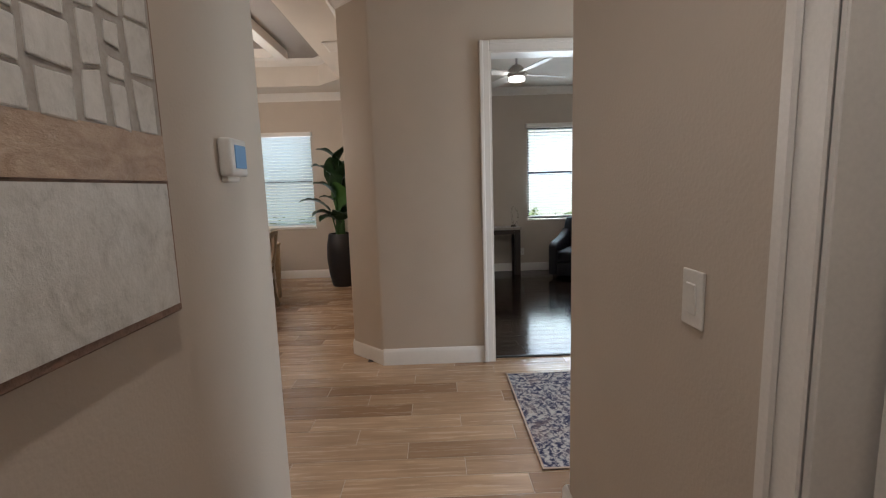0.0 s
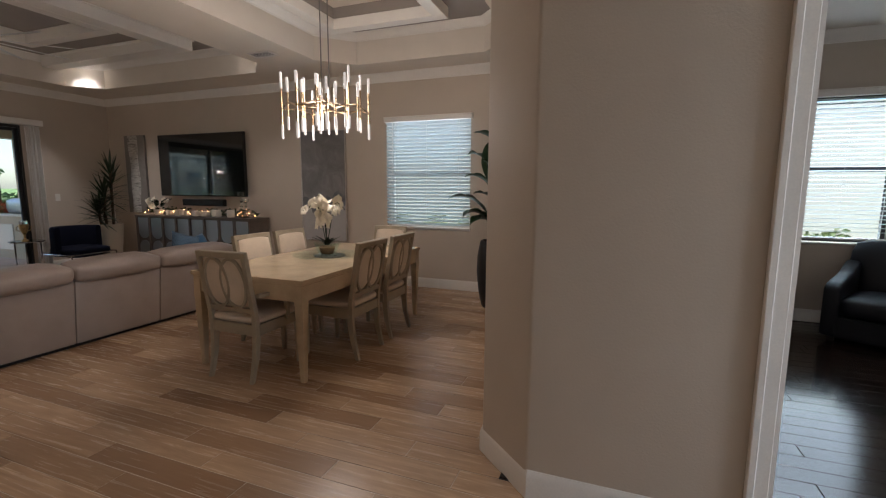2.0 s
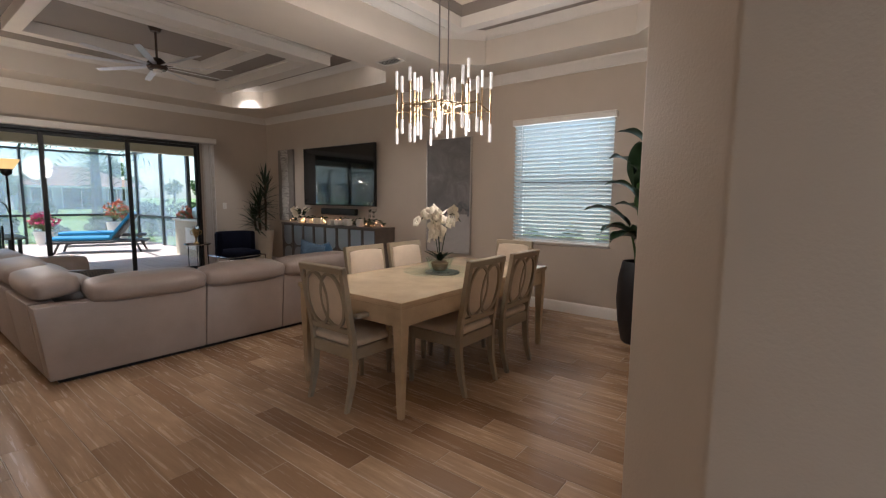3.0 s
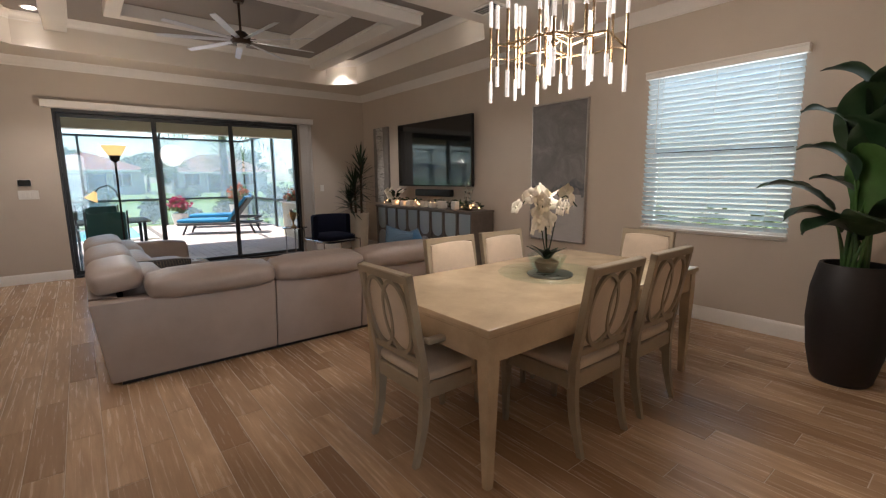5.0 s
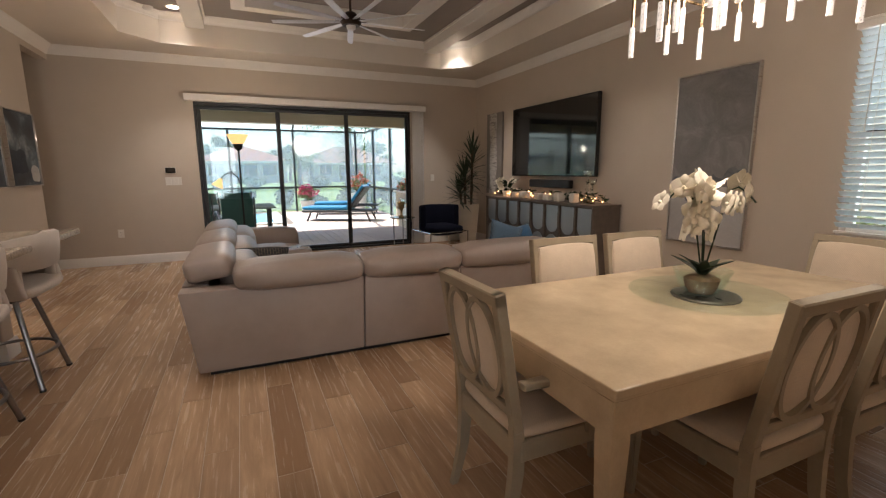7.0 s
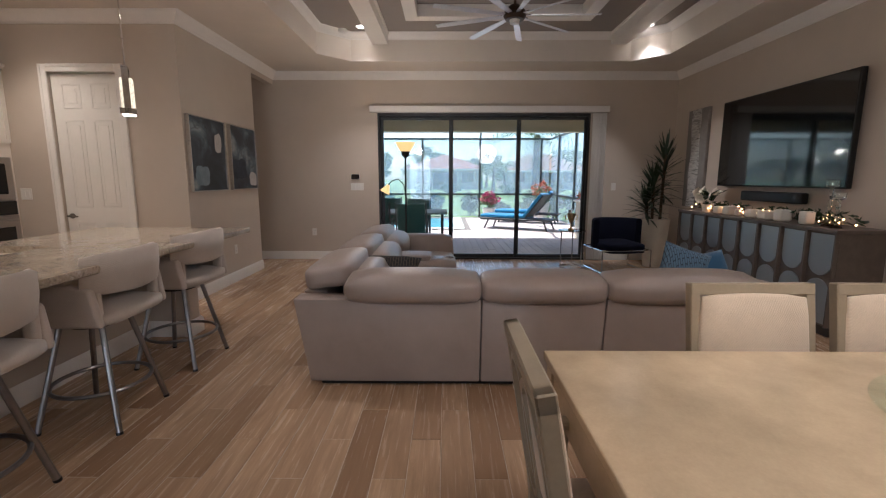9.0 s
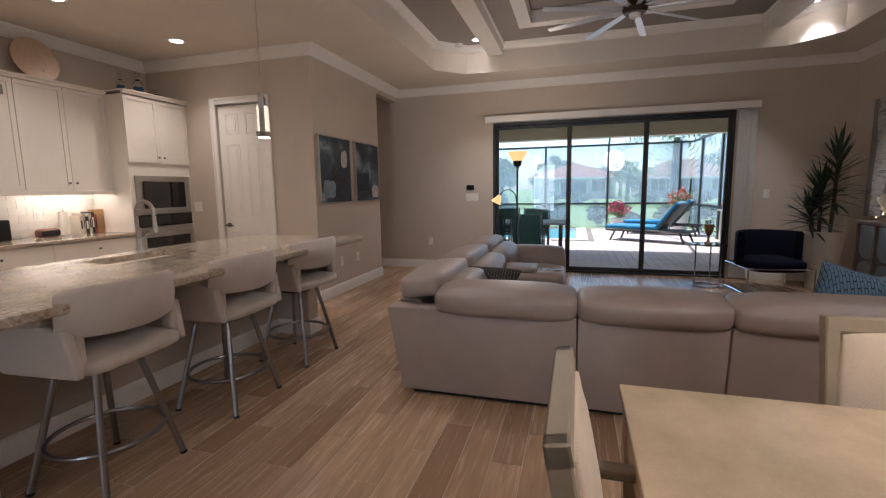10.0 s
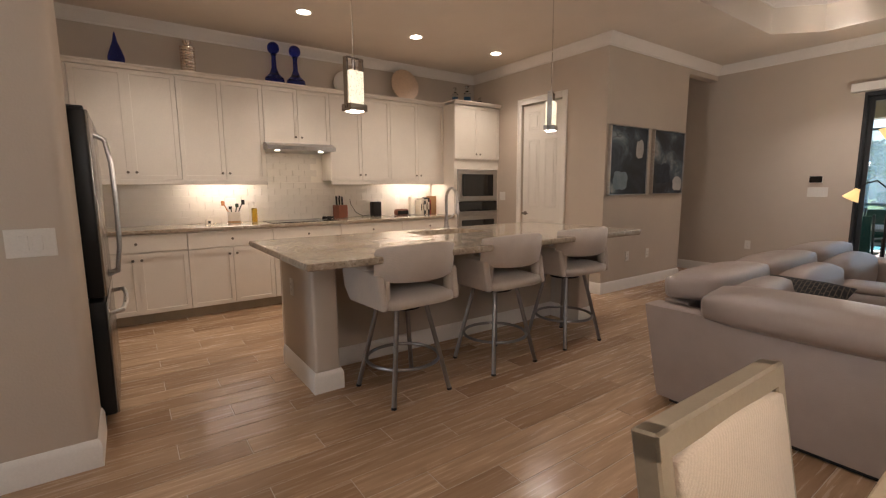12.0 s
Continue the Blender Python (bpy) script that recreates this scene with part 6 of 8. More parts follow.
M["fan_blade"] = metal("brushed_aluminium_blade", (0.78, 0.78, 0.80), 0.34)
M["fan_white"] = plain("white_fan_blade", (0.62, 0.60, 0.57), 0.4, vary=0.03, bump=0)
M["bronze"] = metal("dark_bronze", (0.10, 0.075, 0.06), 0.35)
ceiling_fan("ceiling_fan", (-6.36, 4.74, TRAY_TOP - 0.001), 9, 0.83, 0.068, 0.46, "bronze", "fan_blade", False, "large grey nine-blade ceiling fan at rest")

# the pair of blue paintings on the pantry wall
def misty_canvas():
    """Dark navy wash with drifting slate and chalk veils, different on each canvas."""
    k = Net("navy_veil_canvas")
    rnd = k.n("ObjectInfo").outputs["Random"]
    off = k.n("CombineXYZ", {"X": k.n("Math", {0: rnd, 1: 19.0}, operation="MULTIPLY").outputs[0], "Z": k.n("Math", {0: rnd, 1: 7.0}, operation="MULTIPLY").outputs[0]}).outputs[0]
    v = k.n("VectorMath", {0: k.coords((1.0, 1.0, 1.3)), 1: off}, operation="ADD").outputs[0]
    a = k.noise(2.0, 5, 0.5, v, 1.0)
    b = k.noise(5.5, 6, 0.6, v, 1.6)
    c = k.ramp(a.outputs[0], [(0.36, (0.006, 0.009, 0.015)), (0.47, (0.018, 0.028, 0.042)), (0.56, (0.07, 0.10, 0.125)), (0.64, (0.20, 0.235, 0.25)), (0.72, (0.40, 0.39, 0.37))])
    c = k.mix(k.ramp(b.outputs[0], [(0.48, (0, 0, 0)), (0.66, (0.7, 0.7, 0.7))]), c, (0.010, 0.015, 0.024))
    k.set(Base_Color=c, Roughness=0.45)
    k.bump(b.outputs[0], 0.15, 0.003)
    return k.m


M["paint_veil"] = misty_canvas()
M["paint_navy"] = abstract_paint("navy_brush_paint", [(0.3, (0.008, 0.012, 0.022)), (0.7, (0.03, 0.045, 0.065))], 7.0)
M["paint_mist"] = abstract_paint("mist_blue_brush_paint", [(0.3, (0.13, 0.18, 0.215)), (0.7, (0.26, 0.31, 0.34))], 7.0)
M["paint_chalk"] = abstract_paint("chalk_brush_paint", [(0.3, (0.34, 0.32, 0.30)), (0.7, (0.52, 0.49, 0.46))], 9.0)


def brush_patch(cx, cz, w, h, y, seed):
    """A thin dab of paint with an uneven edge, lying on a canvas that faces +y."""
    bm = bmesh.new()
    vs = []
    for i in range(40):
        a = 2 * math.pi * i / 40
        c, s_ = math.cos(a), math.sin(a)
        k = (abs(c) ** 4 + abs(s_) ** 4) ** -0.25 * (1 + 0.22 * noise.noise(Vector((c * 1.7, s_ * 1.7, seed))) + 0.05 * noise.noise(Vector((c * 7, s_ * 7, seed))))
        vs.append((min(0.36, max(-0.36, cx + w / 2 * c * k)), min(1.99, max(1.205, cz + h / 2 * s_ * k))))
    lo = [bm.verts.new((x, y, z)) for x, z in vs]
    hi = [bm.verts.new((x, y + 0.0015, z)) for x, z in vs]
    bm.faces.new(hi)
    for i in range(40):
        bm.faces.new((lo[i], lo[(i + 1) % 40], hi[(i + 1) % 40], hi[i]))
    bmesh.ops.recalc_face_normals(bm, faces=bm.faces)
    return bm


DABS = [[("paint_chalk", -0.22, 1.74, 0.14, 0.20), ("paint_mist", 0.16, 1.36, 0.26, 0.20)],
        [("paint_chalk", -0.24, 1.33, 0.20, 0.16), ("paint_navy", 0.14, 1.45, 0.34, 0.24)]]
for (x0, x1), dabs in zip(((-7.29, -6.51), (-8.18, -7.42)), DABS):
    t = thing("painting", "navy, mist blue and chalk abstract painting in a silver frame", "painting", ((x0 + x1) / 2, PY + 0.002, 0), group="pair of blue paintings")
    h = (x1 - x0) / 2
    part("canvas", box_bm(-h + 0.012, h - 0.012, 0.004, 0.03, 1.20, 1.995), M["paint_veil"], t)
    for i, (mat, cx, cz, w, hh) in enumerate(dabs):
        part("brush_stroke", brush_patch(cx, cz, w * 1.08, hh * 1.08, 0.0302 + 0.0006 * i, i * 3.1 + x0), M[mat], t)
    for a in ((-h, -h + 0.012, 1.188, 2.007), (h - 0.012, h, 1.188, 2.007), (-h + 0.012, h - 0.012, 1.188, 1.2), (-h + 0.012, h - 0.012, 1.995, 2.007)):
        part("picture_frame", box_bm(a[0], a[1], 0.0, 0.045, a[2], a[3], 0.002), M["nickel"], t)
# ---- kitchen ----
FY = -0.50      # fronts of the base cabinets
UY = -0.765     # fronts of the wall cabinets


def shaker(parent, x0, x1, z0, z1, y, knobs=(), drawer=False):
    """A shaker door or drawer front facing +y, with its knobs."""
    g = 0.0025
    x0, x1, z0, z1 = x0 + g, x1 - g, z0 + g, z1 - g
    r = 0.055 if not drawer else 0.0
    if drawer:
        d = part("drawer_front", box_bm(x0, x1, y, y + 0.019, z0, z1, 0.003), M["cab"], parent)
    else:
        bm = box_bm(x0, x1, y, y + 0.019, z0, z1)
        face = [g for g in bm.faces if g.normal.y > 0.9]
        bmesh.ops.inset_individual(bm, faces=face, thickness=0.0015, depth=0.0)
        bmesh.ops.inset_individual(bm, faces=face, thickness=r, depth=0.0)
        bmesh.ops.inset_individual(bm, faces=face, thickness=0.002, depth=-0.010)
        d = part("door", bm, M["cab"], parent)
    for kx, kz in knobs:
        k = lathe_bm([(0, 0.024), (0.010, 0.023), (0.013, 0.016), (0.006, 0.010), (0.005, 0.0)], 14)
        k.transform(pose(kx, y + 0.019, kz, -90, 0, 0))
        part("knob", k, M["knob"], d, "dark nickel knob", True)
    return d


def wall_unit(x0, x1, z0, z1, label="white shaker wall cabinet with two doors"):
    t = thing("wall_cabinet", label, "kitchen cabinet", group="white wall cabinets")
    part("body", box_bm(x0 + 0.001, x1 - 0.001, KY + 0.001, UY, z0, z1), M["cab"], t)
    xm = (x0 + x1) / 2
    shaker(t, x0, xm, z0, z1, UY + 0.001, [(xm - 0.035, z0 + 0.07)])
    shaker(t, xm, x1, z0, z1, UY + 0.001, [(xm + 0.035, z0 + 0.07)])


ZB, ZT = 1.39, 2.42
wall_unit(-2.375, -1.54, ZB, ZT)
wall_unit(-3.20, -2.376, ZB, ZT)
wall_unit(-3.965, -3.201, 1.81, ZT, "short white shaker cabinet above the range hood")
wall_unit(-4.79, -3.966, ZB, ZT)
wall_unit(-5.64, -4.791, ZB, ZT)
wall_unit(-1.539, -0.88, ZB, ZT, "white shaker corner wall cabinet")
for x0, x1 in ((-3.20, -0.88), (-5.64, -3.966)):
    solid("trim_light_rail", box_bm(x0, x1, UY - 0.02, UY + 0.02, ZB - 0.05, ZB - 0.001, 0.004), M["cab"], "white light rail below the wall cabinets", "trim", kind="structure")
solid("trim_cabinet_crown", sweep_bm([(0, 0), (0.02, 0), (0.028, 0.018), (0.045, 0.032), (0.045, 0.045), (-0.3, 0.045), (-0.3, 0.03), (0, 0.03)], [(-5.645, UY + 0.02, ZT + 0.001), (-0.88, UY + 0.02, ZT + 0.001)]), M["cab"], "white crown on top of the wall cabinets", "trim", kind="structure")


def base_unit(x0, x1, doors=2, label="white shaker base cabinet with drawer above two doors"):
    t = thing("base_cabinet", label, "kitchen cabinet", group="white base cabinets")
    part("body", box_bm(x0 + 0.001, x1 - 0.001, KY + 0.001, FY, 0.10, 0.874), M["cab"], t)
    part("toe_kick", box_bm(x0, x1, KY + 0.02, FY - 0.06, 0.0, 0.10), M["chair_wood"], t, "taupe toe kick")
    xm = (x0 + x1) / 2
    shaker(t, x0, x1, 0.70, 0.868, FY + 0.001, [(xm, 0.785)], True)
    shaker(t, x0, xm, 0.105, 0.695, FY + 0.001, [(xm - 0.035, 0.63)])
    shaker(t, xm, x1, 0.105, 0.695, FY + 0.001, [(xm + 0.035, 0.63)])


for x0, x1 in ((-1.50, -0.88), (-2.345, -1.501), (-3.165, -2.346), (-3.95, -3.166), (-4.79, -3.951), (-5.64, -4.791)):
    base_unit(x0, x1)
solid("worktop", box_bm(-5.64, -0.88, KY + 0.001, FY + 0.035, 0.875, 0.912, 0.006, 2), M["granite"], "speckled tan granite worktop along the wall", "worktop")

# tall oven unit
OV = thing("oven_cabinet", "tall white cabinet housing microwave and wall oven", "kitchen cabinet")
ox0, ox1 = -6.465, -5.641
part("body", box_bm(ox0, ox1, KY + 0.001, FY, 0.10, 2.43), M["cab"], OV)
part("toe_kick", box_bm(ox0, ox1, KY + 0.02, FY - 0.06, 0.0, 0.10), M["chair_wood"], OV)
part("cabinet_crown", sweep_bm([(0, 0), (0.02, 0), (0.028, 0.018), (0.045, 0.032), (0.045, 0.045), (-0.5, 0.045), (-0.5, 0.03), (0, 0.03)], [(ox0, FY + 0.02, 2.431), (ox1 + 0.012, FY + 0.02, 2.431)]), M["cab"], OV)
om = (ox0 + ox1) / 2
shaker(OV, ox0, om, 1.69, 2.42, FY + 0.001, [(om - 0.035, 1.76)])
shaker(OV, om, ox1, 1.69, 2.42, FY + 0.001, [(om + 0.035, 1.76)])
MW = thing("microwave", "built-in stainless microwave with black window", "microwave")
part("trim_frame", join(box_bm(-6.42, -5.69, FY + 0.002, FY + 0.028, 1.10, 1.545, 0.004)), M["stainless"], MW)
part("door", box_bm(-6.33, -5.77, FY + 0.0275, FY + 0.045, 1.17, 1.48, 0.004), M["oven_glass"], MW, "black glass door")
part("control_panel", box_bm(-6.328, -6.225, FY + 0.0445, FY + 0.047, 1.18, 1.47), M["black"], MW)
OVN = thing("wall_oven", "stainless built-in wall oven with black glass", "oven")
part("control_panel", box_bm(-6.42, -5.69, FY + 0.002, FY + 0.03, 0.955, 1.095, 0.003), M["oven_glass"], OVN)
part("door", box_bm(-6.42, -5.69, FY + 0.002, FY + 0.035, 0.36, 0.945, 0.004), M["stainless"], OVN)
part("window", box_bm(-6.36, -5.75, FY + 0.034, FY + 0.038, 0.45, 0.83, 0.003), M["oven_glass"], OVN)
part("handle", join(tube_bm([(-6.36, FY + 0.085, 0.90), (-5.75, FY + 0.085, 0.90)], 0.012, 10), tube_bm([(-6.32, FY + 0.03, 0.90), (-6.32, FY + 0.085, 0.90)], 0.008, 8), tube_bm([(-5.79, FY + 0.03, 0.90), (-5.79, FY + 0.085, 0.90)], 0.008, 8)), M["stainless"], OVN, "stainless bar handle", True)

# hood, cooktop, backsplash
HD = thing("range_hood", "slim stainless under-cabinet range hood", "range hood")
bm = bmesh.new()
pr = [(KY + 0.002, 1.72), (KY + 0.002, 1.805), (-0.66, 1.805), (-0.56, 1.765), (-0.56, 1.725)]
va = [bm.verts.new((-3.955, y, z)) for y, z in pr]
vb_ = [bm.verts.new((-3.185, y, z)) for y, z in pr]
bm.faces.new(va)
bm.faces.new(vb_[::-1])
for i in range(5):
    bm.faces.new((va[i], va[(i + 1) % 5], vb_[(i + 1) % 5], vb_[i]))
part("body", bm, M["stainless"], HD)
part("handle", box_bm(-3.68, -3.46, -0.562, -0.555, 1.738, 1.75, 0.002), M["nickel"], HD)
for x in (-3.82, -3.32):
    part("hood_lamp", lathe_bm([(0, 1.7185), (0.03, 1.7192)], 20, (x, -0.70, 0)), M["lamp_glow"], HD, "small lit hood lamp")
CT = thing("cooktop", "black glass electric cooktop in the worktop", "cooktop")
part("glass", box_bm(-3.94, -3.19, -1.00, -0.55, 0.9125, 0.919, 0.003), M["oven_glass"], CT)
for x, y, r in ((-3.75, -0.88, 0.09), (-3.38, -0.88, 0.075), (-3.75, -0.67, 0.07), (-3.38, -0.67, 0.1)):
    part("burner_ring", ring_bm(r, 0.0012, 36, 4, (x, y, 0.9192)), M["steel_leg"], CT)

# under-cabinet strips
for x0, x1 in ((-3.1, -2.45), (-5.55, -4.85)):
    u = thing("cabinet_light", "slim lit strip under the wall cabinets", "cabinet light")
    part("strip", box_bm(x0, x1, -0.90, -0.86, ZB - 0.016, ZB - 0.001, 0.002), M["lamp_glow"], u)
    area_lamp("cabinet_light_beam", look(((x0 + x1) / 2, -0.88, ZB - 0.02), ((x0 + x1) / 2, -0.92, 0.9)), x1 - x0, 0.03, 0.26, (1.0, 0.80, 0.55))
area_lamp("hood_beam", look((-3.57, -0.70, 1.71), (-3.57, -0.72, 0.9)), 0.55, 0.05, 0.45, (1.0, 0.80, 0.55))

# island
IS = thing("kitchen_island", "greige kitchen island with white baseboard and granite top", "kitchen island")
ix0, ix1 = -5.50, -2.77
part("cabinet_body", box_bm(ix0, ix1 - 0.02, 1.14, 1.24, 0.10, 0.872), M["cab"], IS, "white cabinet side")
part("knee_wall", box_bm(ix0 + 0.16, ix1 - 0.16, 1.24, 1.56, 0.0, 0.873), M["wall"], IS)
part("end_pillar", box_bm(ix1 - 0.165, ix1, 1.241, 1.905, 0.0, 0.873, 0.02, 3), M["wall"], IS, "", True)
part("end_pillar", box_bm(ix0, ix0 + 0.165, 1.241, 1.905, 0.0, 0.873, 0.02, 3), M["wall"], IS, "", True)
IB = [(o, u) for o, u in BASE]
part("base_trim", sweep_bm(IB, [(ix1, 1.241), (ix1, 1.905), (ix1 - 0.165, 1.905), (ix1 - 0.165, 1.56), (ix0 + 0.165, 1.56), (ix0 + 0.165, 1.905), (ix0, 1.905), (ix0, 1.241)][::-1]), M["trim"], IS, "white baseboard", True)
# top with a hole for the sink
sx0, sx1, sy0, sy1 = -4.42, -3.80, 1.27, 1.62
bmt = join(box_bm(-5.53, sx0, 1.10, 2.37, 0.8735, 0.915), box_bm(sx1, -2.60, 1.10, 2.37, 0.8735, 0.915), box_bm(sx0, sx1, 1.10, sy0, 0.8735, 0.915), box_bm(sx0, sx1, sy1, 2.37, 0.8735, 0.915))
bmesh.ops.remove_doubles(bmt, verts=bmt.verts, dist=1e-4)
part("granite_top", bmt, M["granite"], IS, "speckled tan granite top")
part("top_edge", sweep_bm([(0, 0.0), (0.006, 0.004), (0.009, 0.02), (0.006, 0.038), (0, 0.0415)], [(-5.53, 1.10, 0.8735), (-5.53, 2.37, 0.8735), (-2.60, 2.37, 0.8735), (-2.60, 1.10, 0.8735)], True), M["granite"], IS, "", True)
SK = thing("sink", "double-bowl stainless sink set under the granite", "sink")
for x0, x1 in ((sx0, -4.12), (-4.10, sx1)):
    part("bowl", join(box_bm(x0, x1, sy0, sy1, 0.70, 0.704), box_bm(x0 - 0.004, x0, sy0, sy1, 0.70, 0.872), box_bm(x1, x1 + 0.004, sy0, sy1, 0.70, 0.872), box_bm(x0, x1, sy0 - 0.004, sy0, 0.70, 0.872), box_bm(x0, x1, sy1, sy1 + 0.004, 0.70, 0.872)), M["stainless"], SK)
FA = thing("faucet", "brushed nickel gooseneck kitchen faucet", "faucet", (-4.30, 1.19, 0.9152))
pts = [(0, 0, 0.02), (0, 0, 0.27)] + [(0, 0.085 - 0.085 * math.cos(radians(a)), 0.27 + 0.10 * math.sin(radians(a))) for a in range(15, 181, 15)] + [(0, 0.17, 0.20)]
part("spout", tube_bm(pts, 0.014, 12), M["nickel"], FA, smooth=True)
part("spray_head", tube_bm([(0, 0.17, 0.215), (0, 0.172, 0.14)], 0.018, 12, radii=[0.015, 0.021]), M["nickel"], FA, smooth=True)
part("base", lathe_bm([(0, 0), (0.03, 0), (0.03, 0.01), (0.02, 0.03), (0.018, 0.12), (0, 0.12)], 20), M["nickel"], FA, smooth=True)
part("lever", tube_bm([(0, 0, 0.08), (-0.05, 0.0, 0.10), (-0.09, 0, 0.13)], 0.008, 8), M["nickel"], FA, smooth=True)
plate("wall_outlet", pose(ix1 + 0.0005, 1.50, 0.62, 0, 0, 90), 0.075, 0.12, "socket", "white outlet on the island's end", "wall outlet")


def bar_stool():
    """Swivel stool facing -y: padded seat, wrap-around back with a gap, tube legs and foot ring."""
    t = thing("bar_stool", "oatmeal upholstered swivel bar stool on pewter legs", "bar stool", group="stools along the island")
    part("seat", soft_box(-0.237, 0.237, -0.24, 0.25, 0.585, 0.675, 0.04, puff=0.02), M["stool_fabric"], t, smooth=True, angle=80)
    bm = bmesh.new()
    rows = []
    n = 30
    for i in range(n + 1):
        u = 1 - 2 * i / n
        x, y = 0.272 * u, 0.262 - 0.13 * abs(u) ** 2.6
        nx, ny = 0.33 * 2.6 / 2.6 * abs(u) ** 1.6 * (1 if u > 0 else -1), 0.272
        ln = math.hypot(nx, ny)
        nx, ny = nx / ln, ny / ln
        f = abs(u)
        z0, z1 = 0.765 + 0.01 * f, 0.962 - 0.025 * f ** 3
        rows.append([bm.verts.new((x + nx * o, y + ny * o + (z - 0.7) * 0.10, z)) for o, z in ((-0.025, z0), (0.0, z0 - 0.016), (0.024, z0), (0.03, (z0 + z1) / 2), (0.024, z1), (0.0, z1 + 0.016), (-0.025, z1), (-0.03, (z0 + z1) / 2))])
    for a_, b_ in zip(rows, rows[1:]):
        for j in range(8):
            bm.faces.new((a_[j], b_[j], b_[(j + 1) % 8], a_[(j + 1) % 8]))
    bm.faces.new(rows[0])
    bm.faces.new(rows[-1][::-1])
    part("backrest", bm, M["stool_fabric"], t, "curved upholstered backrest", True, 60)
    for s in (-1, 1):
        bm = bmesh.new()
        out = [(0.235, 0.60), (0.20, 0.80), (0.02, 0.835), (-0.17, 0.83), (-0.235, 0.79), (-0.22, 0.68), (-0.16, 0.60)]
        lo = [bm.verts.new((s * (0.238 + 0.03 * (z - 0.6)), y, z)) for y, z in out]
        hi = [bm.verts.new((s * (0.285 + 0.05 * (z - 0.6)), y, z)) for y, z in out]
        bm.faces.new(lo)
        bm.faces.new(hi[::-1])
        for i in range(len(out)):
            bm.faces.new((lo[i], lo[(i + 1) % len(out)], hi[(i + 1) % len(out)], hi[i]))
        bmesh.ops.recalc_face_normals(bm, faces=bm.faces)
        bmesh.ops.bevel(bm, geom=list(bm.edges), offset=0.018, segments=3, affect="EDGES", profile=0.5)
        part("arm", bm, M["stool_fabric"], t, "", True, 60)
        part("arm_pad", soft_box(s * 0.275 - 0.035, s * 0.275 + 0.035, -0.235, 0.10, 0.815, 0.86, 0.02, puff=0.004), M["stool_fabric"], t, smooth=True, angle=80)
        part("back_strut", soft_box(s * 0.23 - 0.02, s * 0.23 + 0.02, 0.15, 0.21, 0.62, 0.80, 0.015), M["stool_fabric"], t, smooth=True, angle=80)
    part("swivel_plate", lathe_bm([(0, 0.545), (0.12, 0.545), (0.12, 0.575), (0, 0.576)], 24), M["black"], t)
    for a in (45, 135, 225, 315):
        c, s = math.cos(radians(a)), math.sin(radians(a))
        part("leg", tube_bm([(0.155 * c, 0.155 * s, 0.56), (0.30 * c, 0.30 * s, 0.006)], 0.015, 10), M["steel_leg"], t, "pewter tube leg", True)
        part("foot_cap", tube_bm([(0.298 * c, 0.298 * s, 0.014), (0.301 * c, 0.301 * s, 0.0)], 0.017, 10), M["black"], t)
    part("foot_ring", ring_bm(0.232, 0.011, 44, 8, (0, 0, 0.215)), M["steel_leg"], t, "pewter foot ring", True)
    return t


S0 = bar_stool()
S0.matrix_basis = pose(-3.262, 2.15, 0, 0, 0, 4)
copy_thing(S0, pose(-4.06, 2.14, 0, 0, 0, 2))
copy_thing(S0, pose(-4.86, 2.12, 0, 0, 0, -2))

# pendants
for x, y, rz in ((-3.14, 1.8, 12), (-5.0, 1.8, 30)):
    t = thing("pendant_light", "chrome-framed pendant with lit seeded glass block", "pendant light", (x, y, 0), rz, group="pendants over the island")
    for sx in (-1, 1):
        part("frame_bar", box_bm(sx * 0.06 - 0.006, sx * 0.06 + 0.006, -0.02, 0.02, 1.795, 2.10, 0.001), M["chrome"], t)
    part("frame_bar", box_bm(-0.066, 0.066, -0.02, 0.02, 2.10, 2.112, 0.001), M["chrome"], t)
    part("frame_base", box_bm(-0.066, 0.066, -0.05, 0.05, 1.782, 1.825, 0.002), M["chrome"], t)
    part("glass_block", box_bm(-0.05, 0.05, -0.04, 0.04, 1.825, 2.03, 0.006, 2), M["pendant_glow"], t, "lit seeded glass block")
    part("socket", tube_bm([(0, 0, 2.03), (0, 0, 2.10)], 0.014, 10), M["chrome"], t)
    part("lower_lens", box_bm(-0.045, 0.045, -0.038, 0.038, 1.780, 1.7825), M["lamp_glow"], t)
    part("rod", tube_bm([(0, 0, 2.11), (0, 0, CEIL - 0.02)], 0.005, 8), M["chrome"], t)
    for z in (2.30, 2.60):
        part("rod_joint", tube_bm([(0, 0, z), (0, 0, z + 0.03)], 0.008, 8), M["chrome"], t)
    part("canopy", box_bm(-0.06, 0.06, -0.06, 0.06, CEIL - 0.022, CEIL - 0.001, 0.003), M["chrome"], t)
    point_lamp("pendant_lamp_light", x, y, 1.74, 3.5, WARM, 0.04)

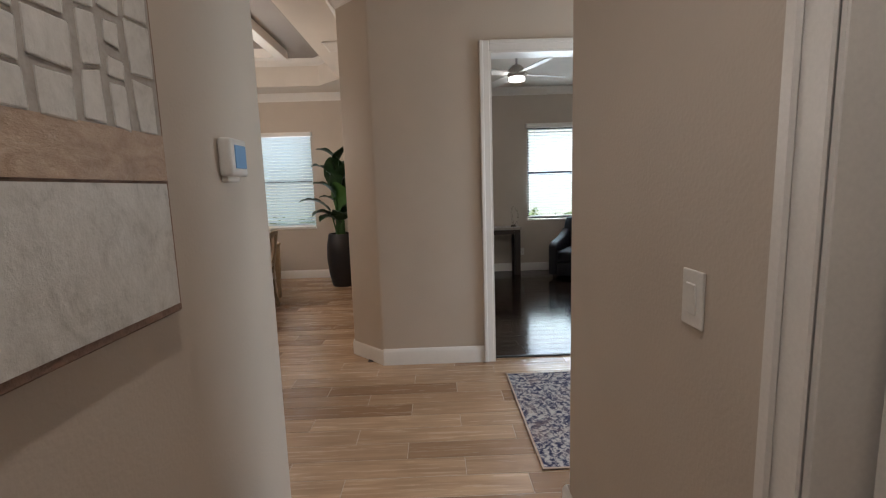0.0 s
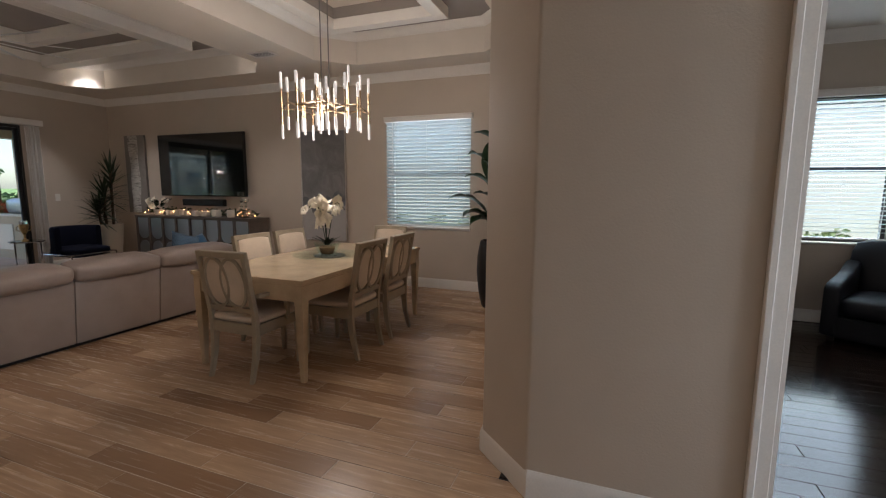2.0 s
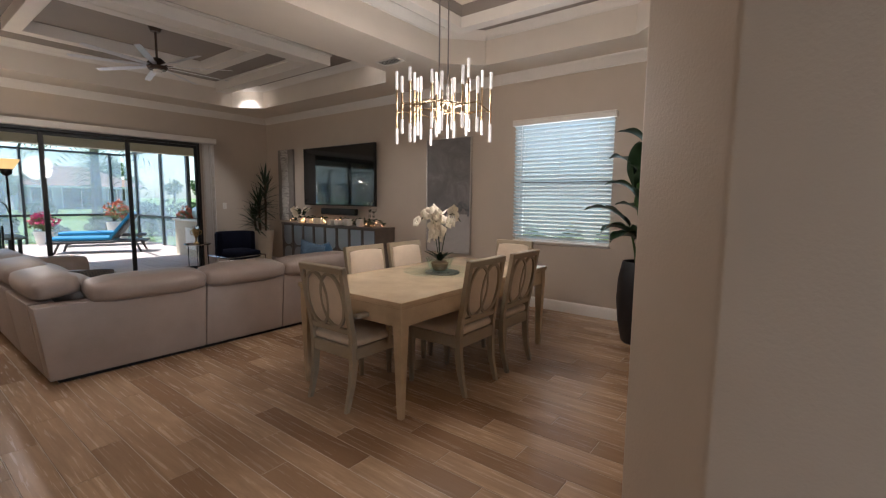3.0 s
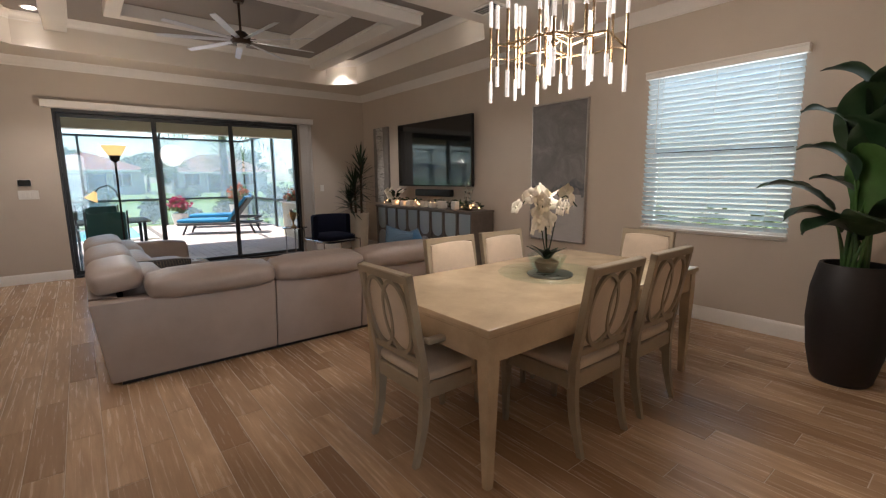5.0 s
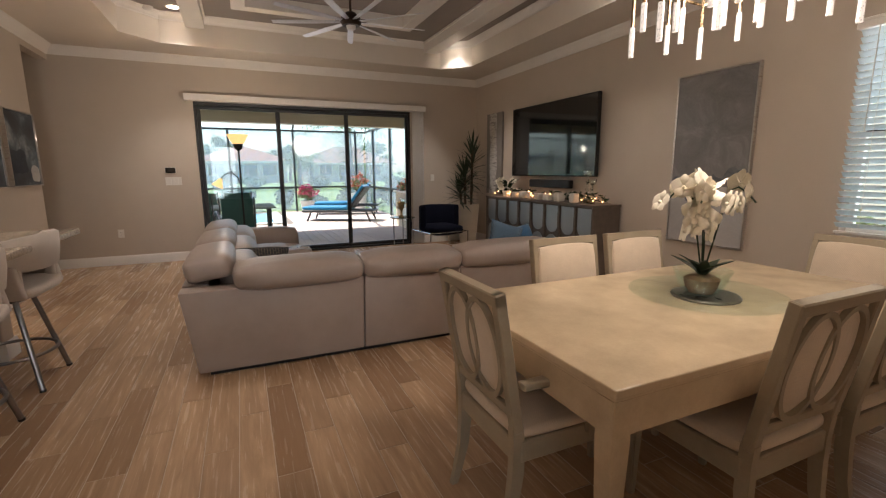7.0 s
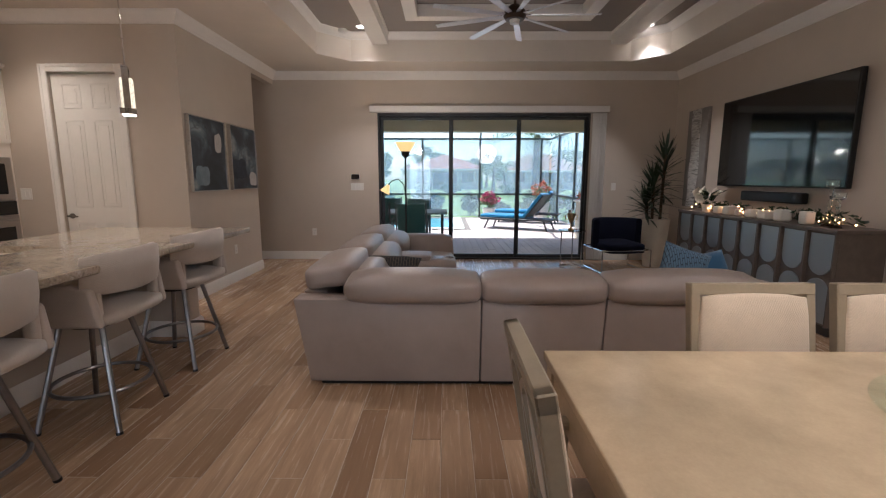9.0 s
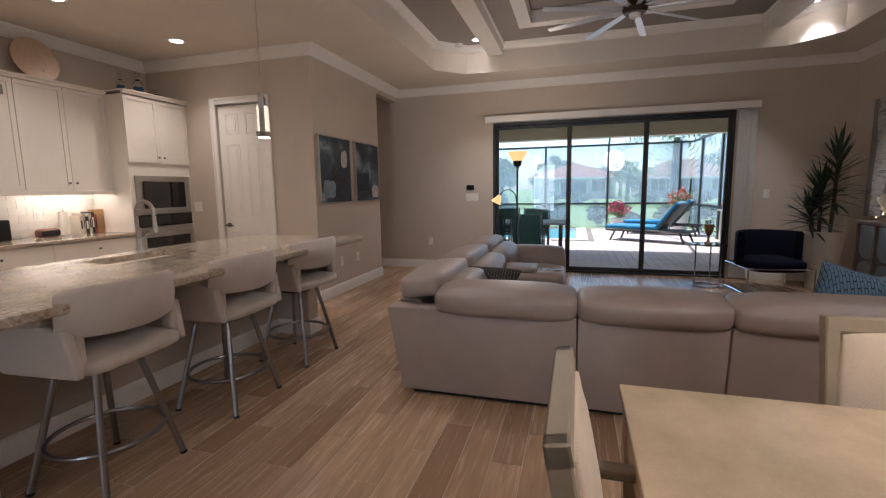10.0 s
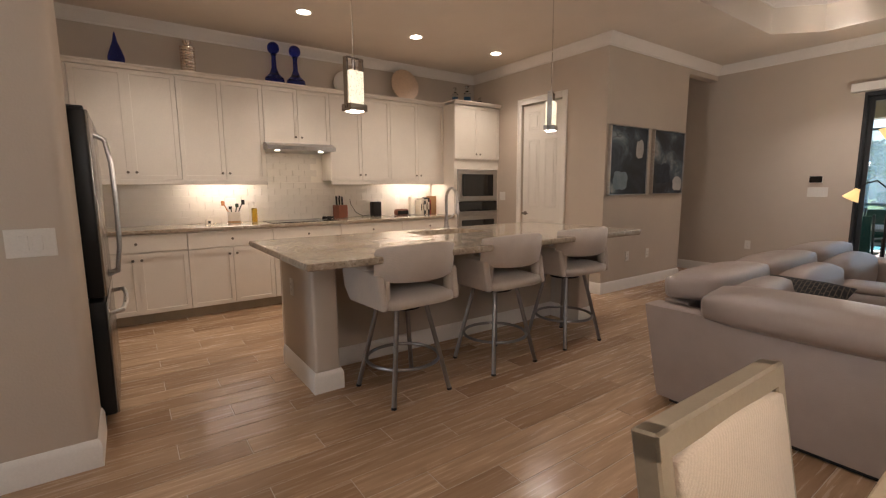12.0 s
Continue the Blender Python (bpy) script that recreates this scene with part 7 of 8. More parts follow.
# fridge
FR = thing("refrigerator", "stainless french-door refrigerator with black sides", "refrigerator", (-0.042, 0.17, 0))
part("case", box_bm(-1.62, -0.88, 0.55, 1.45, 0.03, 1.69, 0.008), M["black"], FR, "black painted case")
for y0, y1 in ((0.552, 0.998), (1.002, 1.448)):
    d = part("door", box_bm(-1.706, -1.628, y0, y1, 0.72, 1.70, 0.012, 3), M["black"], FR, "dark door edge", True)
    part("door_skin", box_bm(-1.717, -1.704, y0 + 0.004, y1 - 0.004, 0.724, 1.696, 0.005, 2), M["fridge_steel"], d, "brushed stainless skin", True)
    yh = 0.945 if y0 < 0.9 else 1.055
    part("handle", tube_bm([(-1.715, yh, 1.615), (-1.765, yh, 1.585), (-1.785, yh, 1.45), (-1.79, yh, 1.2), (-1.785, yh, 0.95), (-1.765, yh, 0.80), (-1.715, yh, 0.78)], 0.013, 10), M["nickel"], d, "curved bar handle", True)
dr = part("drawer", box_bm(-1.706, -1.628, 0.552, 1.448, 0.06, 0.70, 0.012, 3), M["black"], FR, "dark drawer edge", True)
part("drawer_skin", box_bm(-1.717, -1.704, 0.556, 1.444, 0.064, 0.696, 0.005, 2), M["fridge_steel"], dr, "brushed stainless skin", True)
part("handle", tube_bm([(-1.715, 0.64, 0.61), (-1.775, 0.66, 0.62), (-1.79, 0.85, 0.62), (-1.79, 1.15, 0.62), (-1.775, 1.34, 0.62), (-1.715, 1.36, 0.61)], 0.013, 10), M["nickel"], dr, "curved bar handle", True)
part("hinge_cover", box_bm(-1.70, -1.60, 1.36, 1.44, 1.69, 1.715, 0.004), M["black"], FR)
part("base_grille", box_bm(-1.65, -0.9, 0.58, 1.42, 0.0, 0.055), M["black"], FR)

# decoration on top of the cabinets
TOPZ = ZT + 0.0465


def turned(name, x, y, z, prof, mat, label, cat, sides=28):
    return solid(name, lathe_bm(prof, sides), M[mat], label, cat, True, at=(x, y, z))


DY = -0.86
turned("teardrop_vase", -1.92, DY, TOPZ, [(0, 0), (0.05, 0), (0.068, 0.03), (0.07, 0.07), (0.05, 0.14), (0.02, 0.22), (0.008, 0.29), (0, 0.31)], "blue_glass", "dark teardrop glass ornament on the cabinets", "vase")
sv = lathe_bm([(0, 0), (0.06, 0)] + [(0.066 + 0.005 * (i % 2), 0.012 + i * 0.0145) for i in range(18)] + [(0.05, 0.275), (0.03, 0.285), (0.042, 0.32), (0.036, 0.32), (0, 0.28)], 32)
solid("silver_vase", sv, metal("hammered_silver", (0.86, 0.76, 0.68), 0.22), "hammered silver vase on the cabinets", "vase", True, at=(-2.52, DY, TOPZ))
for x in (-3.38, -3.62):
    t = thing("glass_decanter", "cobalt blue glass decanter with ball stopper", "decanter", (x, DY, TOPZ), group="blue decanters")
    part("body", lathe_bm([(0, 0), (0.085, 0), (0.108, 0.028), (0.102, 0.07), (0.055, 0.115), (0.028, 0.18), (0.024, 0.31), (0.034, 0.328), (0.024, 0.334), (0, 0.334)], 30), M["blue_glass"], t, smooth=True)
    bs = bmesh.new()
    bmesh.ops.create_uvsphere(bs, u_segments=24, v_segments=14, radius=0.066, matrix=Matrix.Translation((0, 0, 0.396)))
    part("stopper", bs, M["blue_glass"], t, smooth=True)
pl = lathe_bm([(0, 0), (0.13, 0.004), (0.16, 0.018), (0.165, 0.022), (0.16, 0.026), (0.125, 0.012), (0, 0.008)], 40)
pl.transform(pose(0, 0, 0.155, 78, 0, 0) @ Matrix.Diagonal((1, 0.85, 1, 1)))
solid("platter", pl, M["candle_white"], "white scalloped platter leaning on the wall", "platter", True, at=(-4.30, -0.98, TOPZ))
fp = bmesh.new()
c0 = fp.verts.new((0, 0, 0.03))
c1 = fp.verts.new((0, 0, 0.0))
N_ = 56
ring_o = [fp.verts.new((0.21 * math.cos(2 * math.pi * i / N_), 0.21 * math.sin(2 * math.pi * i / N_), 0.006 + (0.024 if i % 2 else 0.0))) for i in range(N_)]
ring_b = [fp.verts.new((0.21 * math.cos(2 * math.pi * i / N_), 0.21 * math.sin(2 * math.pi * i / N_), 0.0)) for i in range(N_)]
for i in range(N_):
    fp.faces.new((c0, ring_o[i], ring_o[(i + 1) % N_]))
    fp.faces.new((c1, ring_b[(i + 1) % N_], ring_b[i]))
    fp.faces.new((ring_o[i], ring_b[i], ring_b[(i + 1) % N_], ring_o[(i + 1) % N_]))
fp.transform(pose(0, 0, 0.213, -80, 0, 0) @ pose(0, 0, 0, 180, 0, 0))
solid("pleated_plate", fp, metal("pleated_silver_gold", (0.80, 0.66, 0.54), 0.3), "round pleated silver-gold decorative plate on edge", "decorative plate", at=(-5.12, -0.90, TOPZ))
for x, r, h in ((-5.83, 0.04, 0.19), (-6.05, 0.05, 0.24), (-6.28, 0.045, 0.10)):
    t = thing("glass_bottle", "clear glass bottle with a cobalt blue band", "bottle", (x, -0.72, 2.477), group="bottles on the oven cabinet")
    part("body", lathe_bm([(0, 0), (r, 0), (r, h * 0.68), (r * 0.4, h * 0.82), (r * 0.4, h), (0, h)], 24), M["glass"], t, smooth=True)
    part("band", lathe_bm([(r + 0.001, h * 0.15), (r + 0.002, h * 0.16), (r + 0.002, h * 0.45), (r + 0.001, h * 0.46)], 24), M["pillow_blue"], t, "cobalt blue band", True)
    part("stopper", lathe_bm([(0, h), (r * 0.5, h), (r * 0.55, h + 0.025), (0, h + 0.035)], 16), M["glass"], t, smooth=True)

# things on the worktop
WZ = 0.9125
CK = thing("utensil_crock", "white utensil crock with spoons and scissors", "utensil crock", (-2.86, -0.90, WZ))
part("crock", lathe_bm([(0, 0), (0.06, 0), (0.065, 0.01), (0.065, 0.13), (0.058, 0.13), (0.056, 0.02), (0, 0.015)], 28), M["candle_white"], CK, smooth=True)
part("crock_foot", lathe_bm([(0.0655, 0.004), (0.067, 0.006), (0.067, 0.025), (0.0655, 0.027)], 28), M["board"], CK, "tan base band")
for (dx, dy, mat, l) in ((-0.09, 0.0, "black", 0.16), (0.09, 0.0, "red_orange", 0.15), (0.03, 0.02, "black", 0.09), (-0.03, 0.02, "leaf", 0.12)):
    part("utensil", join(tube_bm([(dx * 0.2, dy, 0.05), (dx, dy, 0.10 + l * 0.7)], 0.006, 6), soft_box(dx * 1.15 - 0.018, dx * 1.15 + 0.018, dy - 0.006, dy + 0.006, 0.10 + l * 0.65, 0.10 + l, 0.006)), M[mat], CK, smooth=True)
OIL = thing("oil_bottle", "olive oil bottle with clear pourer", "bottle", (-3.09, -0.95, WZ))
part("body", box_bm(-0.028, 0.028, -0.028, 0.028, 0, 0.16, 0.008, 2), M["oil"], OIL, smooth=True)
part("neck", lathe_bm([(0.012, 0.16), (0.012, 0.20), (0.016, 0.21), (0.005, 0.235), (0, 0.235)], 16), M["candle_white"], OIL, smooth=True)
SBX = thing("salt_box", "small white ceramic house on the worktop", "ornament", (-2.60, -0.86, WZ))
part("body", box_bm(-0.035, 0.035, -0.03, 0.03, 0, 0.055, 0.006, 2), M["candle_white"], SBX)
part("roof", prism_bm([(-0.035, -0.0), (0.035, 0), (0, 0.025)], -0.03, 0.03), M["candle_white"], SBX).matrix_basis = pose(0, 0, 0.055, 90, 0, 0)
part("window", box_bm(-0.012, 0.012, 0.029, 0.032, 0.012, 0.04), M["black"], SBX)
KB = thing("knife_block", "cherry wood knife block with black-handled knives", "knife block", (-4.13, -0.92, WZ), 20)
part("block", box_bm(-0.075, 0.075, -0.06, 0.06, 0, 0.17, 0.008, 2), M["butcher"], KB)
for i in range(6):
    x = -0.06 + i * 0.024
    part("knife", tube_bm([(x, -0.02 + 0.02 * (i % 2), 0.165), (x - 0.006, -0.03 + 0.02 * (i % 2), 0.26 + 0.012 * (i % 3))], 0.009, 8), M["black"], KB, "black knife handle", True)
PNT = thing("cable_tangle", "black coiled cable and tongs beside the cooktop", "cable", (-3.90, -0.75, 0.9195))
part("coil", tube_bm([(0.07 * math.cos(a * 0.9), 0.04 * math.sin(a * 0.9), 0.014 + 0.012 * math.sin(a * 2.3) + 0.004) for a in range(22)], 0.008, 6), M["black"], PNT, smooth=True)
SP = thing("speaker", "black upright smart speaker", "speaker", (-4.64, -0.93, WZ))
part("body", box_bm(-0.065, 0.065, -0.05, 0.05, 0.008, 0.20, 0.012, 3), M["black"], SP, smooth=True)
part("base", box_bm(-0.055, 0.055, -0.045, 0.045, 0, 0.009), M["black"], SP)
part("cable", tube_bm([(0.05, -0.05, 0.02), (0.15, -0.10, 0.01), (0.24, -0.12, 0.06), (0.30, -0.135, 0.17), (0.31, -0.14, 0.24)], 0.004, 6), M["black"], SP, smooth=True)
TS = thing("radio", "small dark rounded radio on the worktop", "radio", (-5.02, -0.90, WZ))
part("body", box_bm(-0.10, 0.10, -0.05, 0.05, 0.0, 0.09, 0.03, 3), M["butcher"], TS, smooth=True)
part("grille", box_bm(-0.085, 0.085, 0.049, 0.054, 0.015, 0.07, 0.004), M["black"], TS)
PT = thing("paper_towel", "paper towel roll on a stand", "paper towel", (-5.22, -0.95, WZ))
part("roll", lathe_bm([(0.018, 0.012), (0.045, 0.012), (0.045, 0.25), (0.018, 0.25)], 24), M["paper"], PT, smooth=True)
part("stand", join(lathe_bm([(0, 0), (0.06, 0), (0.06, 0.01), (0, 0.011)], 24), tube_bm([(0, 0, 0.01), (0, 0, 0.28)], 0.006, 8)), M["nickel"], PT, smooth=True)
rg = random.Random(31)
x = -5.31
for i, (w, h, c) in enumerate(((0.03, 0.20, (0.6, 0.55, 0.46)), (0.022, 0.23, (0.5, 0.44, 0.36)), (0.035, 0.19, (0.03, 0.03, 0.035)), (0.028, 0.22, (0.55, 0.5, 0.42)), (0.03, 0.24, (0.02, 0.02, 0.022)), (0.025, 0.21, (0.3, 0.06, 0.04)))):
    mt = plain("book_cover", c, 0.5, vary=0.08)
    b = thing("book", "upright cookbook between towel roll and cutting board", "book", (x - w / 2, -0.93, WZ), group="row of cookbooks")
    part("cover", join(box_bm(-w / 2, -w / 2 + 0.003, -0.08, 0.08, 0, h), box_bm(w / 2 - 0.003, w / 2, -0.08, 0.08, 0, h), box_bm(-w / 2 + 0.003, w / 2 - 0.003, 0.077, 0.08, 0, h)), mt, b)
    part("pages", box_bm(-w / 2 + 0.0035, w / 2 - 0.0035, -0.078, 0.076, 0.003, h - 0.004), M["paper"], b)
    part("spine_bar", box_bm(-w / 2 + 0.008, w / 2 - 0.008, 0.0801, 0.0812, h * 0.3, h * 0.75), M["paper"] if c[0] < 0.2 else M["black"], b)
    x -= w + 0.002
cb = box_bm(-0.09, 0.09, -0.009, 0.009, 0, 0.26, 0.006, 2)
solid("cutting_board", cb, M["board"], "maple cutting board leaning on the wall", "cutting board", at=(-5.58, -0.96, WZ), rz=-8)
plate("wall_outlet", pose(-2.86, KY + 0.0125, 1.13, 0, 0, 180), 0.12, 0.12, "socket", "white outlet in the backsplash", "wall outlet")
plate("wall_outlet", pose(-5.05, KY + 0.0125, 1.13, 0, 0, 180), 0.075, 0.12, "socket", "white outlet in the backsplash", "wall outlet")
# ---- den and hall ----
solid("floor_den", box_bm(-0.57, 2.95, 3.90, Y_N, -0.004, 0.001), M["shadow_gap"], "dark bed under the den's hardwood", "floor", kind="structure")
solid("trim_threshold", box_bm(DEN[0] + 0.016, DEN[1] - 0.016, 3.872, 3.905, 0.0, 0.012, 0.004), M["black"], "black threshold strip between tile and hardwood", "threshold", kind="structure")

# closet: casing and two leaves
CLY0, CLY1, CLZ = 5.90, 7.42, 2.49
ct = thing("trim_closet_casing", "white painted casing round the closet doors", "door casing", kind="structure")
part("casing_leg", join(box_bm(2.932, 2.949, CLY1, CLY1 + 0.075, 0, CLZ + 0.075, 0.003), box_bm(2.924, 2.934, CLY1 + 0.045, CLY1 + 0.075, 0, CLZ + 0.075, 0.003)), M["trim"], ct)
part("casing_leg", box_bm(2.932, 2.949, CLY0 - 0.075, CLY0, 0, CLZ + 0.075, 0.003), M["trim"], ct)
part("casing_head", join(box_bm(2.932, 2.949, CLY0, CLY1, CLZ, CLZ + 0.075, 0.003), box_bm(2.924, 2.934, CLY0, CLY1, CLZ + 0.045, CLZ + 0.075, 0.003)), M["trim"], ct)
cd = thing("door_closet", "white moulded six-panel closet doors, closed", "closet door", kind="structure")
nl = 2
lw_ = (CLY1 - CLY0) / nl
for i in range(nl):
    yc = CLY0 + lw_ * (i + 0.5)
    panel_door(cd, lw_ - 0.004, CLZ - 0.01, pose(2.928, yc, 0, 0, 0, -90), [(0.14, 0.77), (0.98, 2.0), (2.13, 2.38)], cols=2)
for yc in (6.88, 6.45):
    k = lathe_bm([(0, 0.03), (0.014, 0.028), (0.016, 0.02), (0.006, 0.01), (0.006, 0)], 14)
    k.transform(pose(2.905, yc, 0.905, 0, -90, 0))
    part("knob", k, M["nickel"], cd, "nickel knob", True)

# navy leather armchair
AC = thing("armchair", "navy leather armchair in the den corner", "armchair", (2.28, 7.12, 0), 148)
part("base", box_bm(-0.36, 0.36, -0.36, 0.36, 0.05, 0.26, 0.02, 2), M["navy_leather"], AC)
part("seat_cushion", soft_box(-0.27, 0.27, -0.30, 0.40, 0.25, 0.44, 0.05, puff=0.02), M["navy_leather"], AC, smooth=True, angle=80)
bk = soft_box(-0.36, 0.36, -0.10, 0.10, 0.0, 0.66, 0.07, puff=0.02)
bk.transform(pose(0, -0.34, 0.25, 10, 0, 0))
part("backrest", bk, M["navy_leather"], AC, smooth=True, angle=80)
for s in (-1, 1):
    bm = bmesh.new()
    out = [(-0.36, 0.06), (-0.36, 0.72), (-0.10, 0.62), (0.30, 0.56), (0.38, 0.52), (0.38, 0.06)]
    lo = [bm.verts.new((s * 0.27, y, z)) for y, z in out]
    hi = [bm.verts.new((s * 0.40, y, z)) for y, z in out]
    bm.faces.new(lo)
    bm.faces.new(hi[::-1])
    for i in range(6):
        bm.faces.new((lo[i], lo[(i + 1) % 6], hi[(i + 1) % 6], hi[i]))
    bmesh.ops.recalc_face_normals(bm, faces=bm.faces)
    bmesh.ops.bevel(bm, geom=list(bm.edges), offset=0.03, segments=3, affect="EDGES", profile=0.5)
    part("armrest", bm, M["navy_leather"], AC, "", True, 60)
    for y in (-0.3, 0.3):
        part("foot", box_bm(s * 0.32 - 0.025, s * 0.32 + 0.025, y - 0.025, y + 0.025, 0, 0.055), M["dark_wood"], AC)

# console table with a glass ornament
DT = thing("console_table", "dark wood console table under the den wall", "console table")
part("top", box_bm(0.20, 1.40, 7.34, 7.71, 0.735, 0.775, 0.005), plain("stone_top", (0.33, 0.29, 0.25), 0.4), DT, "grey-brown top")
for x in (0.26, 1.34):
    for y in (7.39, 7.66):
        part("leg", box_bm(x - 0.045, x + 0.045, y - 0.03, y + 0.03, 0.001, 0.735, 0.004), M["dark_wood"], DT)
part("apron", box_bm(0.30, 1.30, 7.37, 7.69, 0.66, 0.735), M["dark_wood"], DT)
GO = thing("glass_ornament", "clear glass loop ornament on the console table", "ornament", (1.30, 7.50, 0.776))
part("loop", tube_bm([(0.085 * math.sin(t) * (0.6 + 0.4 * math.cos(t / 2)), 0.01 * math.sin(2 * t), 0.17 - 0.15 * math.cos(t)) for t in [i * 2 * math.pi / 28 for i in range(29)]], 0.012, 8), M["glass"], GO, smooth=True)
part("foot", lathe_bm([(0, 0), (0.05, 0), (0.045, 0.012), (0.015, 0.03), (0, 0.03)], 20), M["glass"], GO, smooth=True)

ceiling_fan("ceiling_fan", (1.02, 5.60, CEIL - 0.001), 4, 0.66, 0.135, 0.30, "nickel", "fan_white", True, "white four-blade ceiling fan with lit lens", 20)
point_lamp("den_fan_light", 1.02, 5.60, 2.55, 2.2, (1.0, 0.93, 0.85), 0.1)

# foyer rug
RG = thing("entry_rug", "faded navy and grey medallion rug with tan binding", "rug", (1.55, 2.95, 0))
part("rug_field", box_bm(-1.015, 1.015, -0.59, 0.59, 0.0, 0.009, 0.002), M["rug"], RG)
part("binding", sweep_bm([(0, 0), (0.012, 0.0), (0.012, 0.011), (0, 0.011)], [(-1.015, -0.59), (-1.015, 0.59), (1.015, 0.59), (1.015, -0.59)][::-1], True), M["art_tan"], RG, "tan bound edge")

# thickly painted canvas on the hall wall
HP = thing("painting", "thick white and tan abstract painting on stretched canvas", "painting")
px_ = HX0 + 0.03
y0, y1, z0, z1 = 0.05, 1.312, 1.167, 2.17
part("stretcher", box_bm(HX0 + 0.002, px_ + 0.008, y0, y1, z0, z1, 0.004), M["art_rust"], HP, "rust painted edge")
part("lower_field", box_bm(px_ + 0.006, px_ + 0.0115, y0 + 0.018, y1 - 0.014, z0 + 0.02, 1.458), M["art_white"], HP, "chalky white field")
part("middle_band", box_bm(px_ + 0.006, px_ + 0.0125, y0 + 0.018, y1 - 0.012, 1.464, 1.562), M["art_tan"], HP, "glossy tan band")
part("upper_field", box_bm(px_ + 0.006, px_ + 0.0105, y0 + 0.018, y1 - 0.012, 1.552, z1 - 0.02), M["art_ground"], HP, "grey-brown ground")
rg = random.Random(17)
yy = y1 - 0.02
while yy > y0 + 0.08:
    w = rg.uniform(0.05, 0.12)
    zz = 1.562
    while zz < z1 - 0.06:
        h = rg.uniform(0.05, 0.13)
        hh = min(zz + h, z1 - 0.025)
        bm = box_bm(px_ + 0.0098, px_ + 0.0135, yy - w + rg.uniform(0.004, 0.016), yy - rg.uniform(0.004, 0.014), zz, hh - rg.uniform(0.006, 0.018), 0.0035, 2)
        for v in bm.verts:
            v.co.y += 0.008 * noise.noise(v.co * 31)
            v.co.z += 0.010 * noise.noise(v.co * 27 + Vector((3, 1, 2)))
        part("paint_dab", bm, M["art_white"], HP)
        zz = hh
    yy -= w
# ---- outside ----
def tuft_bm(n, r, size, seed, flat=1.0, bm=None, centre=(0, 0, 0)):
    """A crown of many small leaf faces inside an uneven ball."""
    bm = bm or bmesh.new()
    g = random.Random(seed)
    c = Vector(centre)
    for _ in range(n):
        d = Vector((g.gauss(0, 1), g.gauss(0, 1), g.gauss(0, 1))).normalized() * r * g.uniform(0.35, 1.0) ** 0.6
        d *= 0.75 + 0.5 * noise.noise(d * (1.6 / r) + Vector((seed, 0, 0)))
        d.z *= flat
        m = Matrix.Translation(c + d) @ Euler((g.uniform(0, 6.3), g.uniform(0, 6.3), g.uniform(0, 6.3))).to_matrix().to_4x4()
        s = size * g.uniform(0.6, 1.3)
        vs = [bm.verts.new(m @ Vector(q)) for q in ((0, -s, 0), (s * 0.45, 0, s * 0.1), (0, s, 0), (-s * 0.45, 0, s * 0.1))]
        bm.faces.new(vs)
    return bm


M["grass"] = plain("lawn_grass", (0.19, 0.28, 0.08), 0.9, vary=0.35, scale=2.2, bump=0.6, grain=60, coords="Object")
M["foliage"] = plain("hedge_foliage", (0.10, 0.15, 0.055), 0.6, vary=0.35, scale=3.0)
M["foliage_light"] = plain("light_foliage", (0.16, 0.20, 0.07), 0.6, vary=0.35, scale=3.0)
M["paver"] = plain("brick_paver", (0.62, 0.48, 0.42), 0.8, vary=0.2, scale=2.0, bump=0.2)
M["paver_joint"] = plain("paver_joint", (0.24, 0.19, 0.155), 0.9, vary=0.2, bump=0.2)
M["stucco"] = plain("tan_stucco", (0.50, 0.42, 0.32), 0.9, vary=0.08, scale=4, bump=0.3)
M["stucco_grey"] = plain("grey_stucco", (0.42, 0.41, 0.38), 0.9, vary=0.08, scale=2, bump=0.3)
M["roof_red"] = plain("terracotta_roof", (0.30, 0.12, 0.08), 0.85, vary=0.25, scale=1.2, bump=0.3)
M["roof_tan"] = plain("tan_tile_roof", (0.30, 0.19, 0.14), 0.85, vary=0.25, scale=1.2, bump=0.3)
M["soffit"] = plain("green_tan_soffit", (0.32, 0.32, 0.19), 0.85, vary=0.06, bump=0.1)
M["cage"] = plain("bronze_screen_frame", (0.03, 0.035, 0.035), 0.5, vary=0.1, bump=0)
M["lounger_blue"] = fabric("turquoise_cushion", (0.012, 0.18, 0.36), weave=200)
M["wicker"] = plain("dark_wicker", (0.035, 0.032, 0.033), 0.6, vary=0.3, scale=60, bump=0.5, grain=200)
M["sling_green"] = fabric("dark_green_sling", (0.018, 0.085, 0.075), weave=250)
M["pink"] = plain("bougainvillea", (0.62, 0.05, 0.14), 0.6, vary=0.25, scale=20)
M["red_flower"] = plain("orange_flower", (0.6, 0.12, 0.05), 0.6, vary=0.25, scale=20)
M["water"] = plain("pool_water", (0.10, 0.42, 0.50), 0.05, vary=0.1, scale=1.0, bump=0.2, grain=4.0)
M["mat_out"] = plain("pale_outdoor_mat", (0.40, 0.42, 0.41), 0.9, vary=0.1)

solid("ground", box_bm(-400, X_W - T, -300, 300, -0.5, -0.085), M["grass"], "lawn behind the house reaching far off", "lawn", kind="structure")
solid("ground_side", box_bm(X_W - T, 300, Y_N + T, 300, -0.5, -0.3), M["grass"], "strip of lawn along the side of the house", "lawn", kind="structure")
solid("pavement_deck", box_bm(-17.9, X_W - T, -6, 7.95, -0.3, -0.045), M["paver_joint"], "sand-filled bed of the paved pool deck", "patio", kind="structure")
